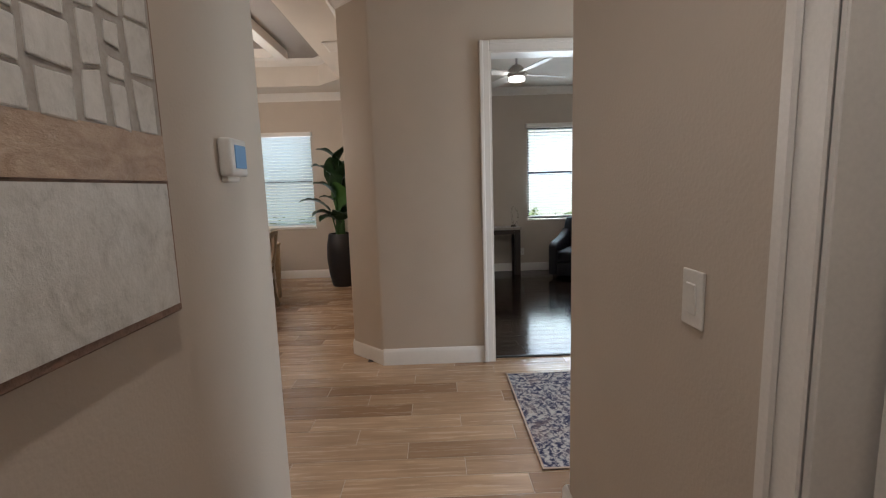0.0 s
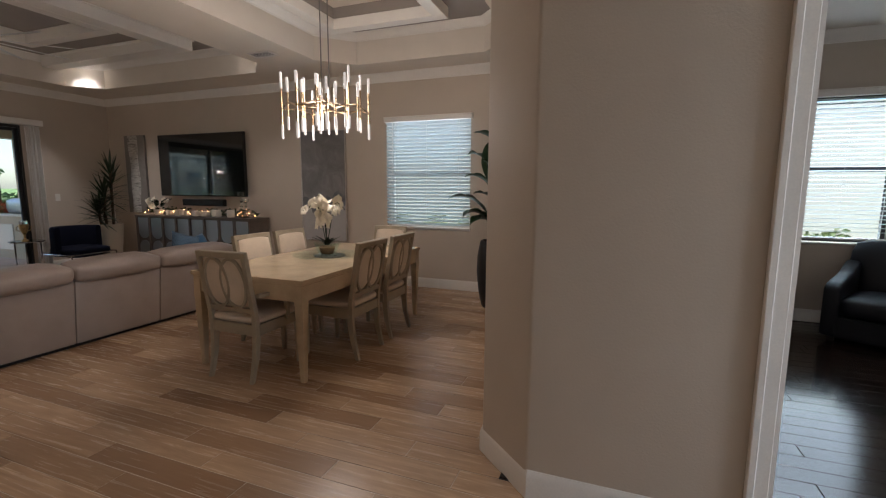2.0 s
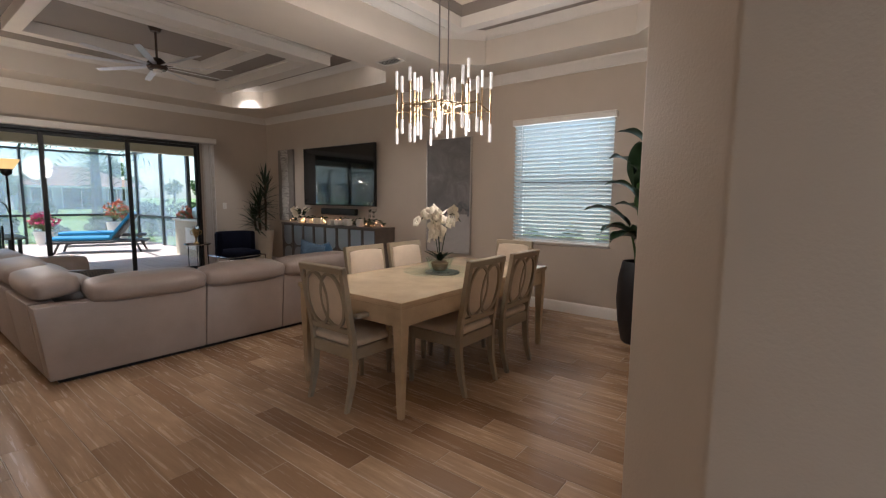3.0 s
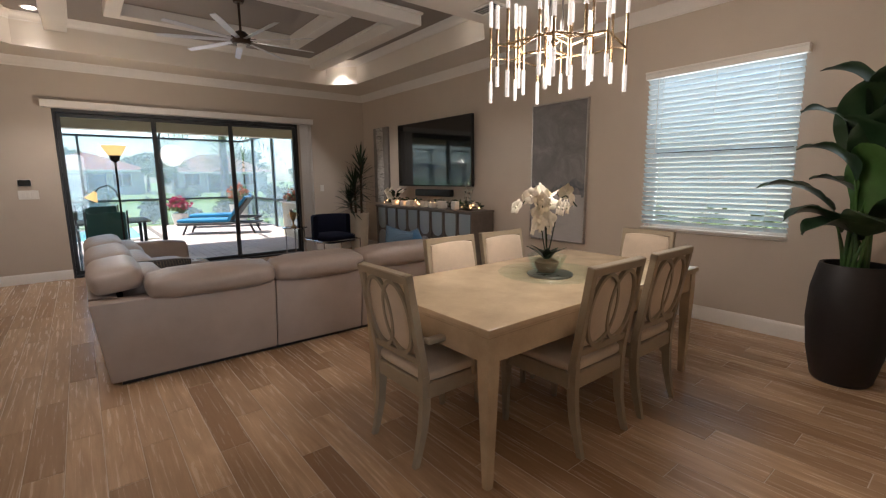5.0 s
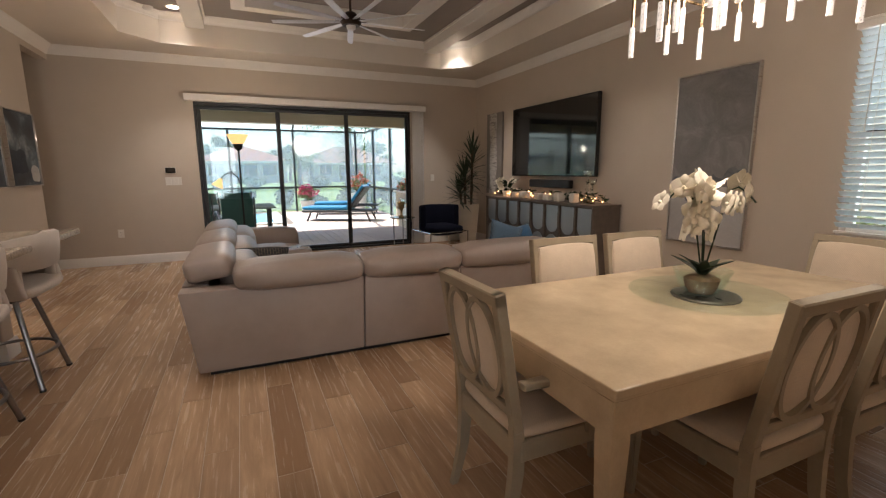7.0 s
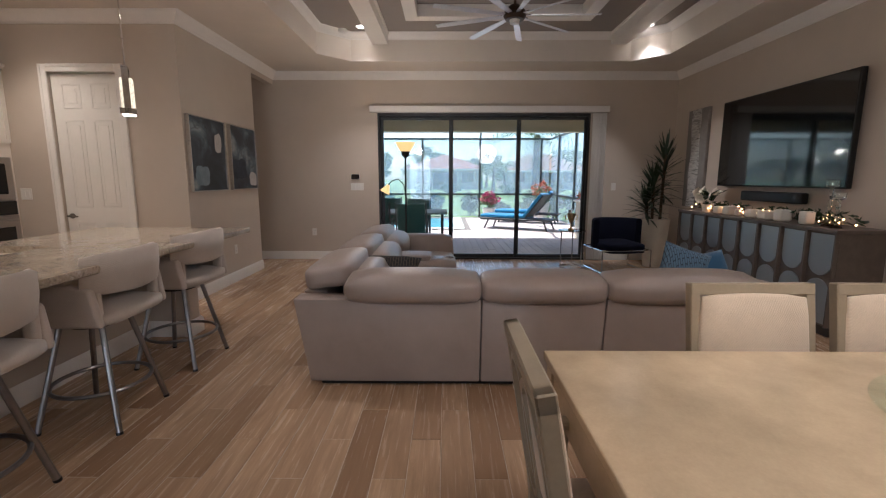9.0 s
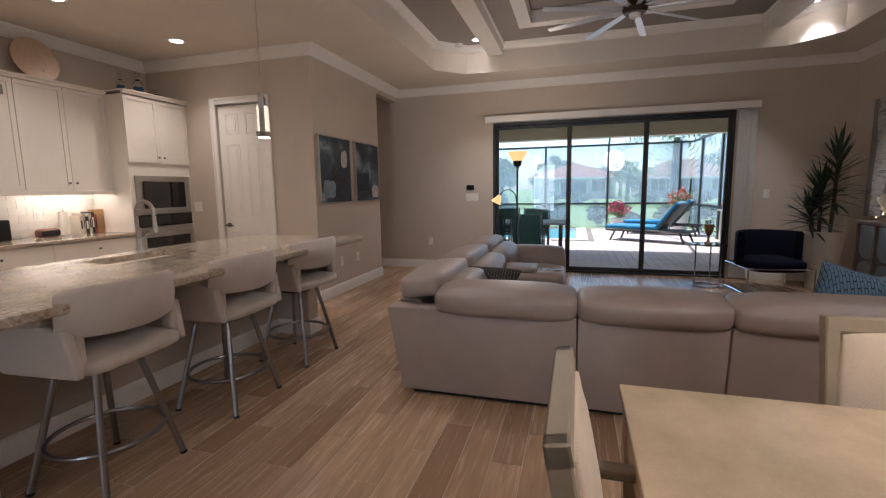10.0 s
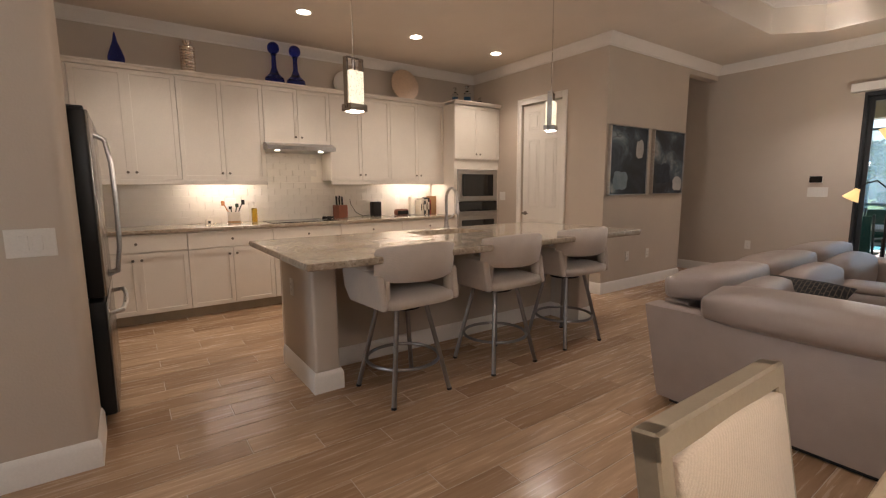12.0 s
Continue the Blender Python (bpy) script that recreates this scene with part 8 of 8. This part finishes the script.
# pool to the far side of the deck
solid("pool_water", box_bm(-17.3, -14.2, -4.5, 4.3, -0.2, -0.028), M["water"], "turquoise pool water", "pool", kind="structure")
solid("pool_coping", join(box_bm(-14.2, -13.9, -4.8, 4.6, -0.044, -0.012, 0.01), box_bm(-17.6, -14.2, 4.3, 4.6, -0.044, -0.012, 0.01)), M["candle_white"], "pale pool coping", "pool edge", kind="structure")

# covered lanai: soffit, beam, side wall
solid("lanai_ceiling", box_bm(-12.6, X_W - T, -6, 8.0, 2.72, 2.9), M["soffit"], "olive-tan lanai ceiling", "ceiling", kind="structure")
solid("lanai_beam", box_bm(-12.75, -12.45, -6, 8.4, 2.42, 2.9), M["stucco"], "stuccoed beam along the lanai edge", "beam", kind="structure")
solid("lanai_wall", box_bm(-12.7, X_W - T - 0.001, 8.0, 8.2, -0.05, 2.9), M["stucco"], "stuccoed side wall of the lanai", "wall", kind="structure")
solid("roof_edge", box_bm(-13.1, 3.6, -7, 9.0, 3.7, 4.0), M["roof_tan"], "broad eaves of the house roof", "roof", kind="structure")
lt = thing("recessed_light", "white recessed lanai light, switched on", "ceiling light", (-10.4, 4.35, 2.7195))
part("trim_ring", lathe_bm([(0.062, -0.002), (0.085, -0.004), (0.088, -0.0005)], 24), M["trim"], lt)
part("lens", lathe_bm([(0.0, -0.0015), (0.062, -0.0022)], 24), M["lamp_glow"], lt, "glowing warm lens")

# screen cage
CG = thing("pool_cage", "dark bronze aluminium frame of the pool screen cage", "screen cage")
for y in (-4.8, -2.8, -0.8, 1.24, 3.25, 5.26, 7.4):
    part("post", box_bm(-17.75, -17.65, y - 0.03, y + 0.03, -0.05, 2.74), M["cage"], CG)
for z in (0.79, 2.70):
    part("rail", box_bm(-17.74, -17.66, -5, 7.78, z - 0.03, z + 0.03), M["cage"], CG)
for x in (-16.5, -14.6, -12.9):
    part("post", box_bm(x - 0.05, x + 0.05, 7.70, 7.78, -0.05, 2.74), M["cage"], CG)
for z in (0.79, 2.70):
    part("rail", box_bm(-17.64, -12.85, 7.71, 7.77, z - 0.03, z + 0.03), M["cage"], CG)
for y in (-2.8, 1.24, 5.26):
    part("roof_bar", tube_bm([(-17.7, y, 2.70), (-15.2, y, 3.7), (-12.8, y, 3.1)], 0.035, 6), M["cage"], CG)


def hazy_insect_screen():
    """Fine mesh, mostly open; outdoor haze is put into its pale blue-grey colour."""
    k = Net("hazy_insect_screen")
    tr = k.n("BsdfTransparent")
    df = k.n("BsdfDiffuse", {"Color": (0.62, 0.70, 0.78, 1)})
    tl = k.n("BsdfTranslucent", {"Color": (0.62, 0.70, 0.78, 1)})
    th_ = k.n("MixShader", {0: 0.5, 1: df.outputs[0], 2: tl.outputs[0]})
    mx = k.n("MixShader", {0: 0.30, 1: tr.outputs[0], 2: th_.outputs[0]})
    k.t.links.new(mx.outputs[0], k.t.nodes["Material Output"].inputs[0])
    return k.m


M["screen_mesh"] = hazy_insect_screen()
for z0, z1 in ((0.0, 0.76), (0.82, 2.67)):
    for bm in (box_bm(-17.702, -17.70, -5, 7.7, z0, z1), box_bm(-17.6, -12.9, 7.74, 7.742, z0, z1)):
        p = part("screen", bm, M["screen_mesh"], CG, "fine insect screen tinted for haze")
        p.visible_shadow = False

# patio dining set
PTB = thing("patio_table", "grey patio table in the lanai", "patio table", (-10.75, 3.15, -0.045))
part("top", box_bm(-0.5, 0.5, -0.95, 0.95, 0.70, 0.735, 0.01), M["mat_out"], PTB)
for sx in (-0.42, 0.42):
    for sy in (-0.85, 0.85):
        part("leg", box_bm(sx - 0.025, sx + 0.025, sy - 0.025, sy + 0.025, 0, 0.70), M["cage"], PTB)


def patio_chair(m):
    t = thing("patio_chair", "dark green sling patio chair", "patio chair", group="chairs round the patio table")
    t.matrix_basis = m
    bk = box_bm(-0.25, 0.25, -0.012, 0.012, 0, 0.55, 0.008)
    bk.transform(pose(0, -0.24, 0.40, 12, 0, 0))
    part("back_sling", bk, M["sling_green"], t)
    part("seat_sling", box_bm(-0.25, 0.25, -0.24, 0.24, 0.395, 0.415, 0.006), M["sling_green"], t)
    for s in (-1, 1):
        part("side_frame", tube_bm([(s * 0.27, -0.36, 0.96), (s * 0.27, -0.24, 0.41), (s * 0.27, -0.28, 0.0)], 0.014, 8), M["cage"], t)
        part("front_leg", tube_bm([(s * 0.27, 0.24, 0.0), (s * 0.27, 0.24, 0.62), (s * 0.27, -0.28, 0.64)], 0.014, 8), M["cage"], t)
    return t


pc0 = patio_chair(pose(-10.0, 3.45, -0.045, 0, 0, 90))
copy_thing(pc0, pose(-10.0, 2.80, -0.045, 0, 0, 90))
copy_thing(pc0, pose(-11.5, 3.45, -0.045, 0, 0, -90))
copy_thing(pc0, pose(-11.5, 2.80, -0.045, 0, 0, -90))
solid("door_mat", box_bm(-11.2, -9.45, 4.15, 4.95, -0.044, -0.034, 0.003), M["mat_out"], "pale woven outdoor mat on the pavers", "door mat")


def lounger(m):
    t = thing("sun_lounger", "dark wicker sun lounger with turquoise cushion", "sun lounger", group="loungers by the pool")
    t.matrix_basis = m
    part("frame", join(box_bm(-0.34, 0.34, -1.0, 0.35, 0.26, 0.33, 0.02), box_bm(-0.34, 0.34, 0.30, 1.0, 0.28, 0.32, 0.01)), M["wicker"], t)
    part("mattress", soft_box(-0.32, 0.32, -1.0, 0.33, 0.33, 0.42, 0.03, puff=0.01), M["lounger_blue"], t, smooth=True, angle=70)
    for mat, off in (("wicker", 0.0), ("lounger_blue", 0.05)):
        b = soft_box(-0.32, 0.32, 0.0, 0.80, 0.0 + off, 0.045 + off * 1.6, 0.02)
        b.transform(pose(0, 0.30, 0.31, 52, 0, 0))
        part("backrest_frame" if mat == "wicker" else "back_cushion", b, M[mat], t, smooth=True, angle=70)
    for s in (-1, 1):
        for y in (-0.75, 0.8):
            part("leg", tube_bm([(s * 0.30, y, 0.28), (s * 0.33, y + (0.12 if y > 0 else -0.12), 0.0)], 0.025, 8), M["wicker"], t)
    return t


lg0 = lounger(pose(-13.96, 6.05, -0.045, 0, 0, -29))
copy_thing(lg0, pose(-15.85, 6.65, -0.045, 0, 0, -20))


def flower_pot(x, y, z, r, h, bloom, label, seed, n=160):
    t = thing("flower_pot", label, "flower pot", (x, y, z))
    part("pot", lathe_bm([(0, 0), (r * 0.7, 0), (r, h), (r * 0.9, h), (r * 0.88, h * 0.9), (0, h * 0.88)], 24), M["candle_white"], t, smooth=True)
    tagged(part("foliage", tuft_bm(n, r * 1.5, 0.05, seed, 0.9, centre=(0, 0, h + r * 1.0)), M["foliage_light"], t), kind="stuff")
    tagged(part("blossom", tuft_bm(n, r * 1.6, 0.05, seed + 1, 0.8, centre=(0, 0, h + r * 1.35)), M[bloom], t), kind="stuff")


flower_pot(-17.3, 5.58, -0.045, 0.24, 0.38, "pink", "white pot of pink bougainvillea by the pool", 41, 420)
flower_pot(-16.9, 7.28, -0.045, 0.30, 0.62, "red_flower", "tall white pot with orange flowers", 43, 220)
flower_pot(-11.9, 7.3, -0.045, 0.2, 0.72, "red_flower", "white pot with orange flowers beside the grill", 45, 160)
GR = thing("grill_counter", "tan outdoor kitchen counter with white panel and grill", "outdoor grill", (-11.3, 7.45, -0.045))
part("counter_body", box_bm(-0.9, 0.9, -0.35, 0.35, 0, 0.86, 0.01), M["stucco"], GR)
part("counter_top", box_bm(-0.95, 0.95, -0.4, 0.4, 0.86, 0.90, 0.01), M["candle_white"], GR)
part("access_door", box_bm(-0.3, 0.2, -0.365, -0.35, 0.2, 0.7, 0.005), M["candle_white"], GR)
part("grill_hood", soft_box(-0.2, 0.5, -0.28, 0.25, 0.90, 1.2, 0.1), M["stainless"], GR, smooth=True, angle=70)


# palms, hedges and far houses
def palm(x, y, h, seed, n=15, L=2.6):
    t = thing("palm_tree", "feather palm with arching fronds", "palm tree", (x, y, -0.09), group="palms behind the house")
    g = random.Random(seed)
    pts = [(0.10 * math.sin(i * 0.4 + seed), 0.06 * i / 8, h * i / 8) for i in range(9)]
    part("trunk", tube_bm(pts, 0.15, 10, radii=[0.22 - 0.012 * i for i in range(9)]), M["bark"], t, "", True)
    bm = bmesh.new()
    top = Vector(pts[-1])
    for k in range(n):
        a = k * 2.4 + g.uniform(-0.3, 0.3)
        el = g.uniform(-0.1, 1.1)
        d = Vector((math.cos(a), math.sin(a), 0))
        prev = None
        for i in range(15):
            s_ = i / 14
            p = top + d * (L * s_ * math.cos(el * (1 - s_ * 0.5))) + Vector((0, 0, L * (math.sin(el) * s_ - 0.75 * s_ * s_)))
            if prev is not None:
                ax = (p - prev).normalized()
                sd_ = ax.cross(Vector((0, 0, 1))).normalized()
                for sg in (-1, 1):
                    ll = 0.55 * math.sin(math.pi * (0.12 + 0.82 * s_))
                    tip = p + sd_ * sg * ll + ax * ll * 0.45 + Vector((0, 0, -ll * 0.5))
                    q = [bm.verts.new(v) for v in (p, p + ax * 0.07, tip)]
                    bm.faces.new(q)
            prev = p
    tagged(part("crown", bm, M["foliage"], t, "green feathery fronds"), kind="stuff")


palm(-21.5, 7.95, 3.3, 1)
palm(-48.0, 8.9, 2.6, 2, 13, 1.9)
palm(-52.0, 10.6, 2.9, 3, 13, 2.0)


def shrub(x, y, r, h, seed, mat, n=420, size=0.10):
    t = thing("shrub", "leafy green garden shrub", "shrub", (x, y, -0.09), group="shrubs along the pool cage")
    part("stem", tube_bm([(0, 0, 0), (0.03, 0.02, h * 0.5)], 0.03, 6), M["bark"], t)
    tagged(part("crown", tuft_bm(n, r, size, seed, h / (2 * r), centre=(0, 0, h * 0.55)), M[mat], t), kind="stuff")


g = random.Random(77)
for i in range(17):
    y = -5.5 + i * 1.05 + g.uniform(-0.3, 0.3)
    shrub(-18.7 + g.uniform(-0.5, 0.4), y, g.uniform(0.4, 0.6), g.uniform(0.5, 1.1), 100 + i, "foliage_light" if i % 3 == 0 else "foliage")
for i in range(6):
    shrub(-14.0 - i * 1.1, 9.4 + g.uniform(-0.3, 0.3), g.uniform(0.6, 0.9), g.uniform(0.9, 1.5), 140 + i, "foliage")


def house(x, y, w, d, h, rise, roof, label, rz=0):
    t = thing("neighbour_house", label, "house", (x, y, -0.09), rz)
    part("wall", box_bm(-d / 2, d / 2, -w / 2, w / 2, 0, h), M["stucco_grey"], t)
    e = 0.7
    bm = bmesh.new()
    b = [bm.verts.new(v) for v in ((-d / 2 - e, -w / 2 - e, h), (d / 2 + e, -w / 2 - e, h), (d / 2 + e, w / 2 + e, h), (-d / 2 - e, w / 2 + e, h))]
    k = min(w, d) / 2 + e
    r0, r1 = bm.verts.new((0, -w / 2 - e + k, h + rise)), bm.verts.new((0, w / 2 + e - k, h + rise))
    for f in ((b[0], b[1], r0), (b[1], b[2], r1, r0), (b[2], b[3], r1), (b[3], b[0], r0, r1), (b[3], b[2], b[1], b[0])):
        bm.faces.new(f)
    part("roof", bm, M[roof], t, "hipped tile roof")
    part("fascia", join(box_bm(d / 2 + e - 0.05, d / 2 + e, -w / 2 - e, w / 2 + e, h - 0.22, h)), M["trim"], t)
    for yy, ww, hh in ((-w * 0.3, 1.6, 1.3), (0.0, 3.2, 2.1), (w * 0.3, 1.6, 1.3)):
        z0 = 0.1 if hh > 2 else 0.95
        win = part("window", box_bm(d / 2 - 0.02, d / 2 + 0.04, yy - ww / 2, yy + ww / 2, z0, z0 + hh), M["oven_glass"], t, "dark window")
        part("window_frame", join(box_bm(d / 2 + 0.02, d / 2 + 0.07, yy - ww / 2 - 0.07, yy - ww / 2, z0, z0 + hh), box_bm(d / 2 + 0.02, d / 2 + 0.07, yy + ww / 2, yy + ww / 2 + 0.07, z0, z0 + hh), box_bm(d / 2 + 0.02, d / 2 + 0.07, yy - 0.03, yy + 0.03, z0, z0 + hh)), M["trim"], win)
    return t


house(-66, 3.9, 10, 9.4, 2.7, 2.0, "roof_red", "single-storey house with hipped terracotta roof")
house(-66, 17.1, 11, 8, 2.5, 2.3, "roof_tan", "single-storey house with hipped tan roof")
house(-66, -13, 12, 9, 2.6, 2.2, "roof_tan", "single-storey house with hipped tan roof far off")


def tree(x, y, h, r, seed, mat):
    """A leafy garden tree: trunk, limbs and a loose crown of leaf clumps."""
    t = thing("tree", "broad leafy tree behind the houses", "tree", (x, y, -0.09), group="trees behind the houses")
    g = random.Random(seed)
    part("trunk", tube_bm([(0, 0, 0), (0.1, 0.05, h * 0.3), (0, 0.1, h * 0.55)], 0.2, 8, radii=[0.28, 0.2, 0.14]), M["bark"], t, "", True)
    bm = bmesh.new()
    for i in range(7):
        a, rr = i * 0.9 + g.uniform(-0.3, 0.3), r * g.uniform(0.45, 0.8)
        tip = (math.cos(a) * rr, math.sin(a) * rr, h * g.uniform(0.55, 0.85))
        part("limb", tube_bm([(0, 0.05, h * 0.42), (tip[0] * 0.5, tip[1] * 0.5, h * 0.58), tip], 0.05, 5), M["bark"], t)
        tuft_bm(150, r * g.uniform(0.35, 0.5), 0.24, seed * 10 + i, 0.8, bm, tip)
    tuft_bm(220, r * 0.5, 0.24, seed * 10 + 9, 0.8, bm, (0, 0, h * 0.88))
    tagged(part("crown", bm, M[mat], t, "loose leafy crown"), kind="stuff")


for x, y, h, r, sd3, mat in ((-58, -4.6, 5.0, 2.6, 1, "foliage"), (-76, 1.0, 6.4, 3.0, 2, "foliage"), (-57, 9.8, 3.4, 1.7, 3, "foliage_light"), (-74, 10.5, 5.2, 3.0, 4, "foliage"), (-80, 25, 6.5, 3.6, 5, "foliage"), (-34, -2.2, 3.6, 1.9, 6, "foliage"), (-78, -8, 6.4, 3.4, 7, "foliage_light")):
    tree(x, y, h, r, sd3, mat)
g = random.Random(5)
for i in range(26):
    y = -45 + i * 4.2 + g.uniform(-1, 1)
    t = thing("far_tree", "broad-crowned tree behind the houses", "tree", (-98 + g.uniform(-6, 6), y * 1.5, -0.09), group="trees behind the houses")
    hh = g.uniform(3.6, 6.4)
    part("trunk", tube_bm([(0, 0, 0), (0.1, 0.1, hh * 0.6)], 0.18, 6), M["bark"], t)
    tagged(part("crown", tuft_bm(360, hh * 0.42, 0.42, 300 + i, 0.8, centre=(0, 0, hh * 0.66)), M["foliage"], t), kind="stuff")
for i in range(9):
    shrub(-38 + g.uniform(-1, 1), -6 + i * 3.6 + g.uniform(-1, 1), 1.0, 1.1, 400 + i, "foliage", 260, 0.18)

# the neighbour's wall and a hedge outside the north windows
solid("neighbour_wall", box_bm(-9, 7, 12.2, 12.5, -0.3, 3.0), M["candle_white"], "pale stuccoed wall of the house next door", "wall", kind="structure")
for i in range(12):
    shrub(-5.5 + i * 0.8, 11.4, 0.45, 0.95, 200 + i, "foliage_light", 260, 0.09)
# ---- floor planks, backsplash tiles and pavers ----
fl = bpy.data.objects["floor"]
PW, PL = 0.1545, 0.917
rgf = random.Random(101)


def plank_mesh(name, length, width, mat, thick=0.008, bev=0.0012):
    bm = box_bm(-length / 2, length / 2, -width / 2, width / 2, -thick, 0, 0)
    es = [e for e in bm.edges if all(abs(v.co.z) < 1e-6 for v in e.verts)]
    bmesh.ops.bevel(bm, geom=es, offset=bev, segments=1, affect="EDGES")
    return mesh_of(name, bm, mat)


full = plank_mesh("plank", PL - 0.004, PW - 0.0042, M["plank"])
# stretches of floor with visible tile: x0, x1, y0, y1
AREAS = [(X_W, -0.43, HY, Y_N), (-0.71, 3.05, HY, 3.87), (HX0, HX1, -1.3, HY), (X_W, -1.65, KY, HY)]


def inside(x, y):
    return any(a <= x <= b and c <= y <= d for a, b, c, d in AREAS) and not (PX - 0.12 > x > -8.14 and y < PY - 0.12)


rows = []
k0 = int((KY - 3.67) / PW) - 1
k1 = int((Y_N - 3.67) / PW) + 1
near, far = [], []
for k in range(k0, k1 + 1):
    yc = 3.667 + k * PW
    shift = (0.459 - (k % 3) * 0.308)
    i0 = int((X_W - shift) / PL) - 1
    for i in range(i0, int((3.2 - shift) / PL) + 2):
        xa, xb = shift + i * PL, shift + (i + 1) * PL
        # trim to the rooms, in small steps
        xs = [xa + (xb - xa) * (s + 0.5) / 23 for s in range(23)]
        okx = [x for x in xs if inside(x, yc)]
        if not okx:
            continue
        a, b = min(okx) - PL / 46, max(okx) + PL / 46
        mid = ((a + b) / 2, yc)
        whole = len(okx) == 23
        d = min(math.hypot(mid[0] + 2.2, mid[1] - 4.0), math.hypot(mid[0] + 0.2, mid[1] - 3.0), math.hypot(mid[0] + 3.6, mid[1] - 3.0))
        (near if whole else far).append((d, a, b, yc))
near.sort()
for d, a, b, yc in near[:300]:
    p = new("plank", full)
    p.parent = fl
    p.location = ((a + b) / 2, yc, rgf.uniform(-0.0004, 0.0004))
verts, faces = [], []
for d, a, b, yc in near[300:] + far:
    x0, x1, y0, y1 = a + 0.002, b - 0.002, yc - PW / 2 + 0.0024, yc + PW / 2 - 0.0024
    n = len(verts)
    verts += [(x0, y0, -0.008), (x1, y0, -0.008), (x1, y1, -0.008), (x0, y1, -0.008), (x0 + 0.001, y0 + 0.001, 0), (x1 - 0.001, y0 + 0.001, 0), (x1 - 0.001, y1 - 0.001, 0), (x0 + 0.001, y1 - 0.001, 0)]
    faces += [(n + 4, n + 5, n + 6, n + 7), (n, n + 1, n + 5, n + 4), (n + 1, n + 2, n + 6, n + 5), (n + 2, n + 3, n + 7, n + 6), (n + 3, n, n + 4, n + 7)]
me = bpy.data.meshes.new("planks_rest")
me.from_pydata(verts, [], faces)
M["plank_rest"] = wood_tile("wood_look_tile_rest", (0.63, 0.435, 0.275), (0.31, 0.185, 0.105), 0.24, True, per_object=False)
me.materials.append(M["plank_rest"])
pr_ = new("plank_field", me)
pr_.parent = fl
tagged(pr_, "wood-look tile planks further off", kind="stuff")

# den hardwood boards
dfl = bpy.data.objects["floor_den"]
DW, DL = 0.125, 1.15
dm = plank_mesh("board", DL - 0.002, DW - 0.0016, M["dark_plank"], 0.004, 0.002)
for k in range(int((Y_N - 3.905) / DW)):
    yc = 3.905 + DW * (k + 0.5)
    xa = -0.57 - rgf.uniform(0, DL)
    while xa < 2.95:
        a, b = max(xa, -0.57), min(xa + DL, 2.95)
        if b - a > 0.05:
            p = new("board", dm)
            p.parent = dfl
            p.scale = ((b - a) / DL, 1, 1)
            p.location = ((a + b) / 2, yc, 0.006 + rgf.uniform(-0.0006, 0.0006))
        xa += DL

# subway tiles of the backsplash
bs_ = solid("backsplash", box_bm(-5.64, -0.88, KY + 0.0005, KY + 0.004, 0.912, ZB - 0.001), M["paper"], "white grout bed of the subway-tile backsplash", "backsplash", kind="structure")
solid("backsplash_hood", box_bm(-3.965, -3.2, KY + 0.0005, KY + 0.004, ZB - 0.001, 1.72), M["paper"], "white grout bed behind the range hood", "backsplash", kind="structure")
M["subway"] = plain("glazed_white_tile", (0.72, 0.67, 0.60), 0.14, vary=0.03, bump=0.02)
tw, tht = 0.152, 0.0762
tmesh = mesh_of("tile", box_bm(-tw / 2 + 0.0006, tw / 2 - 0.0006, 0, 0.008, -tht / 2 + 0.0006, tht / 2 - 0.0006, 0.0009), M["subway"])
row = 0
z = 0.912 + tht / 2
while z < 1.72:
    x = -5.64 + (tw / 2 if row % 2 else 0) + tw / 2
    while x < -0.9:
        behind_hood = -3.965 + tw / 2 < x < -3.2 - tw / 2
        if z + tht / 2 < ZB or behind_hood:
            if x < -1.6:
                t_ = new("tile", tmesh)
                t_.parent = bs_
                t_.location = (x, KY + 0.004, z)
        x += tw
    z += tht
    row += 1

# deck pavers, joined
verts, faces = [], []
rgp = random.Random(55)
bw_, bl_ = 0.15, 0.30
y = -5.9
r_ = 0
while y < 7.75:
    x = -17.5 + (bl_ / 2 if r_ % 2 else 0)
    while x < X_W - T - bl_:
        inpool = -17.7 < x < -13.8 and y < 4.7
        if not inpool:
            x0, x1, y0, y1, zt = x + 0.004, x + bl_ - 0.004, y + 0.004, y + bw_ - 0.004, -0.026 + rgp.uniform(-0.002, 0.002)
            n = len(verts)
            verts += [(x0, y0, -0.045), (x1, y0, -0.045), (x1, y1, -0.045), (x0, y1, -0.045), (x0, y0, zt), (x1, y0, zt), (x1, y1, zt), (x0, y1, zt)]
            faces += [(n + 4, n + 5, n + 6, n + 7), (n, n + 1, n + 5, n + 4), (n + 1, n + 2, n + 6, n + 5), (n + 2, n + 3, n + 7, n + 6), (n + 3, n, n + 4, n + 7)]
        x += bl_
    y += bw_
    r_ += 1
me = bpy.data.meshes.new("pavers")
me.from_pydata(verts, [], faces)
me.materials.append(M["paver"])
pv = new("paver_field", me)
pv.parent = bpy.data.objects["pavement_deck"]
tagged(pv, "tan brick pavers of the pool deck", kind="stuff")
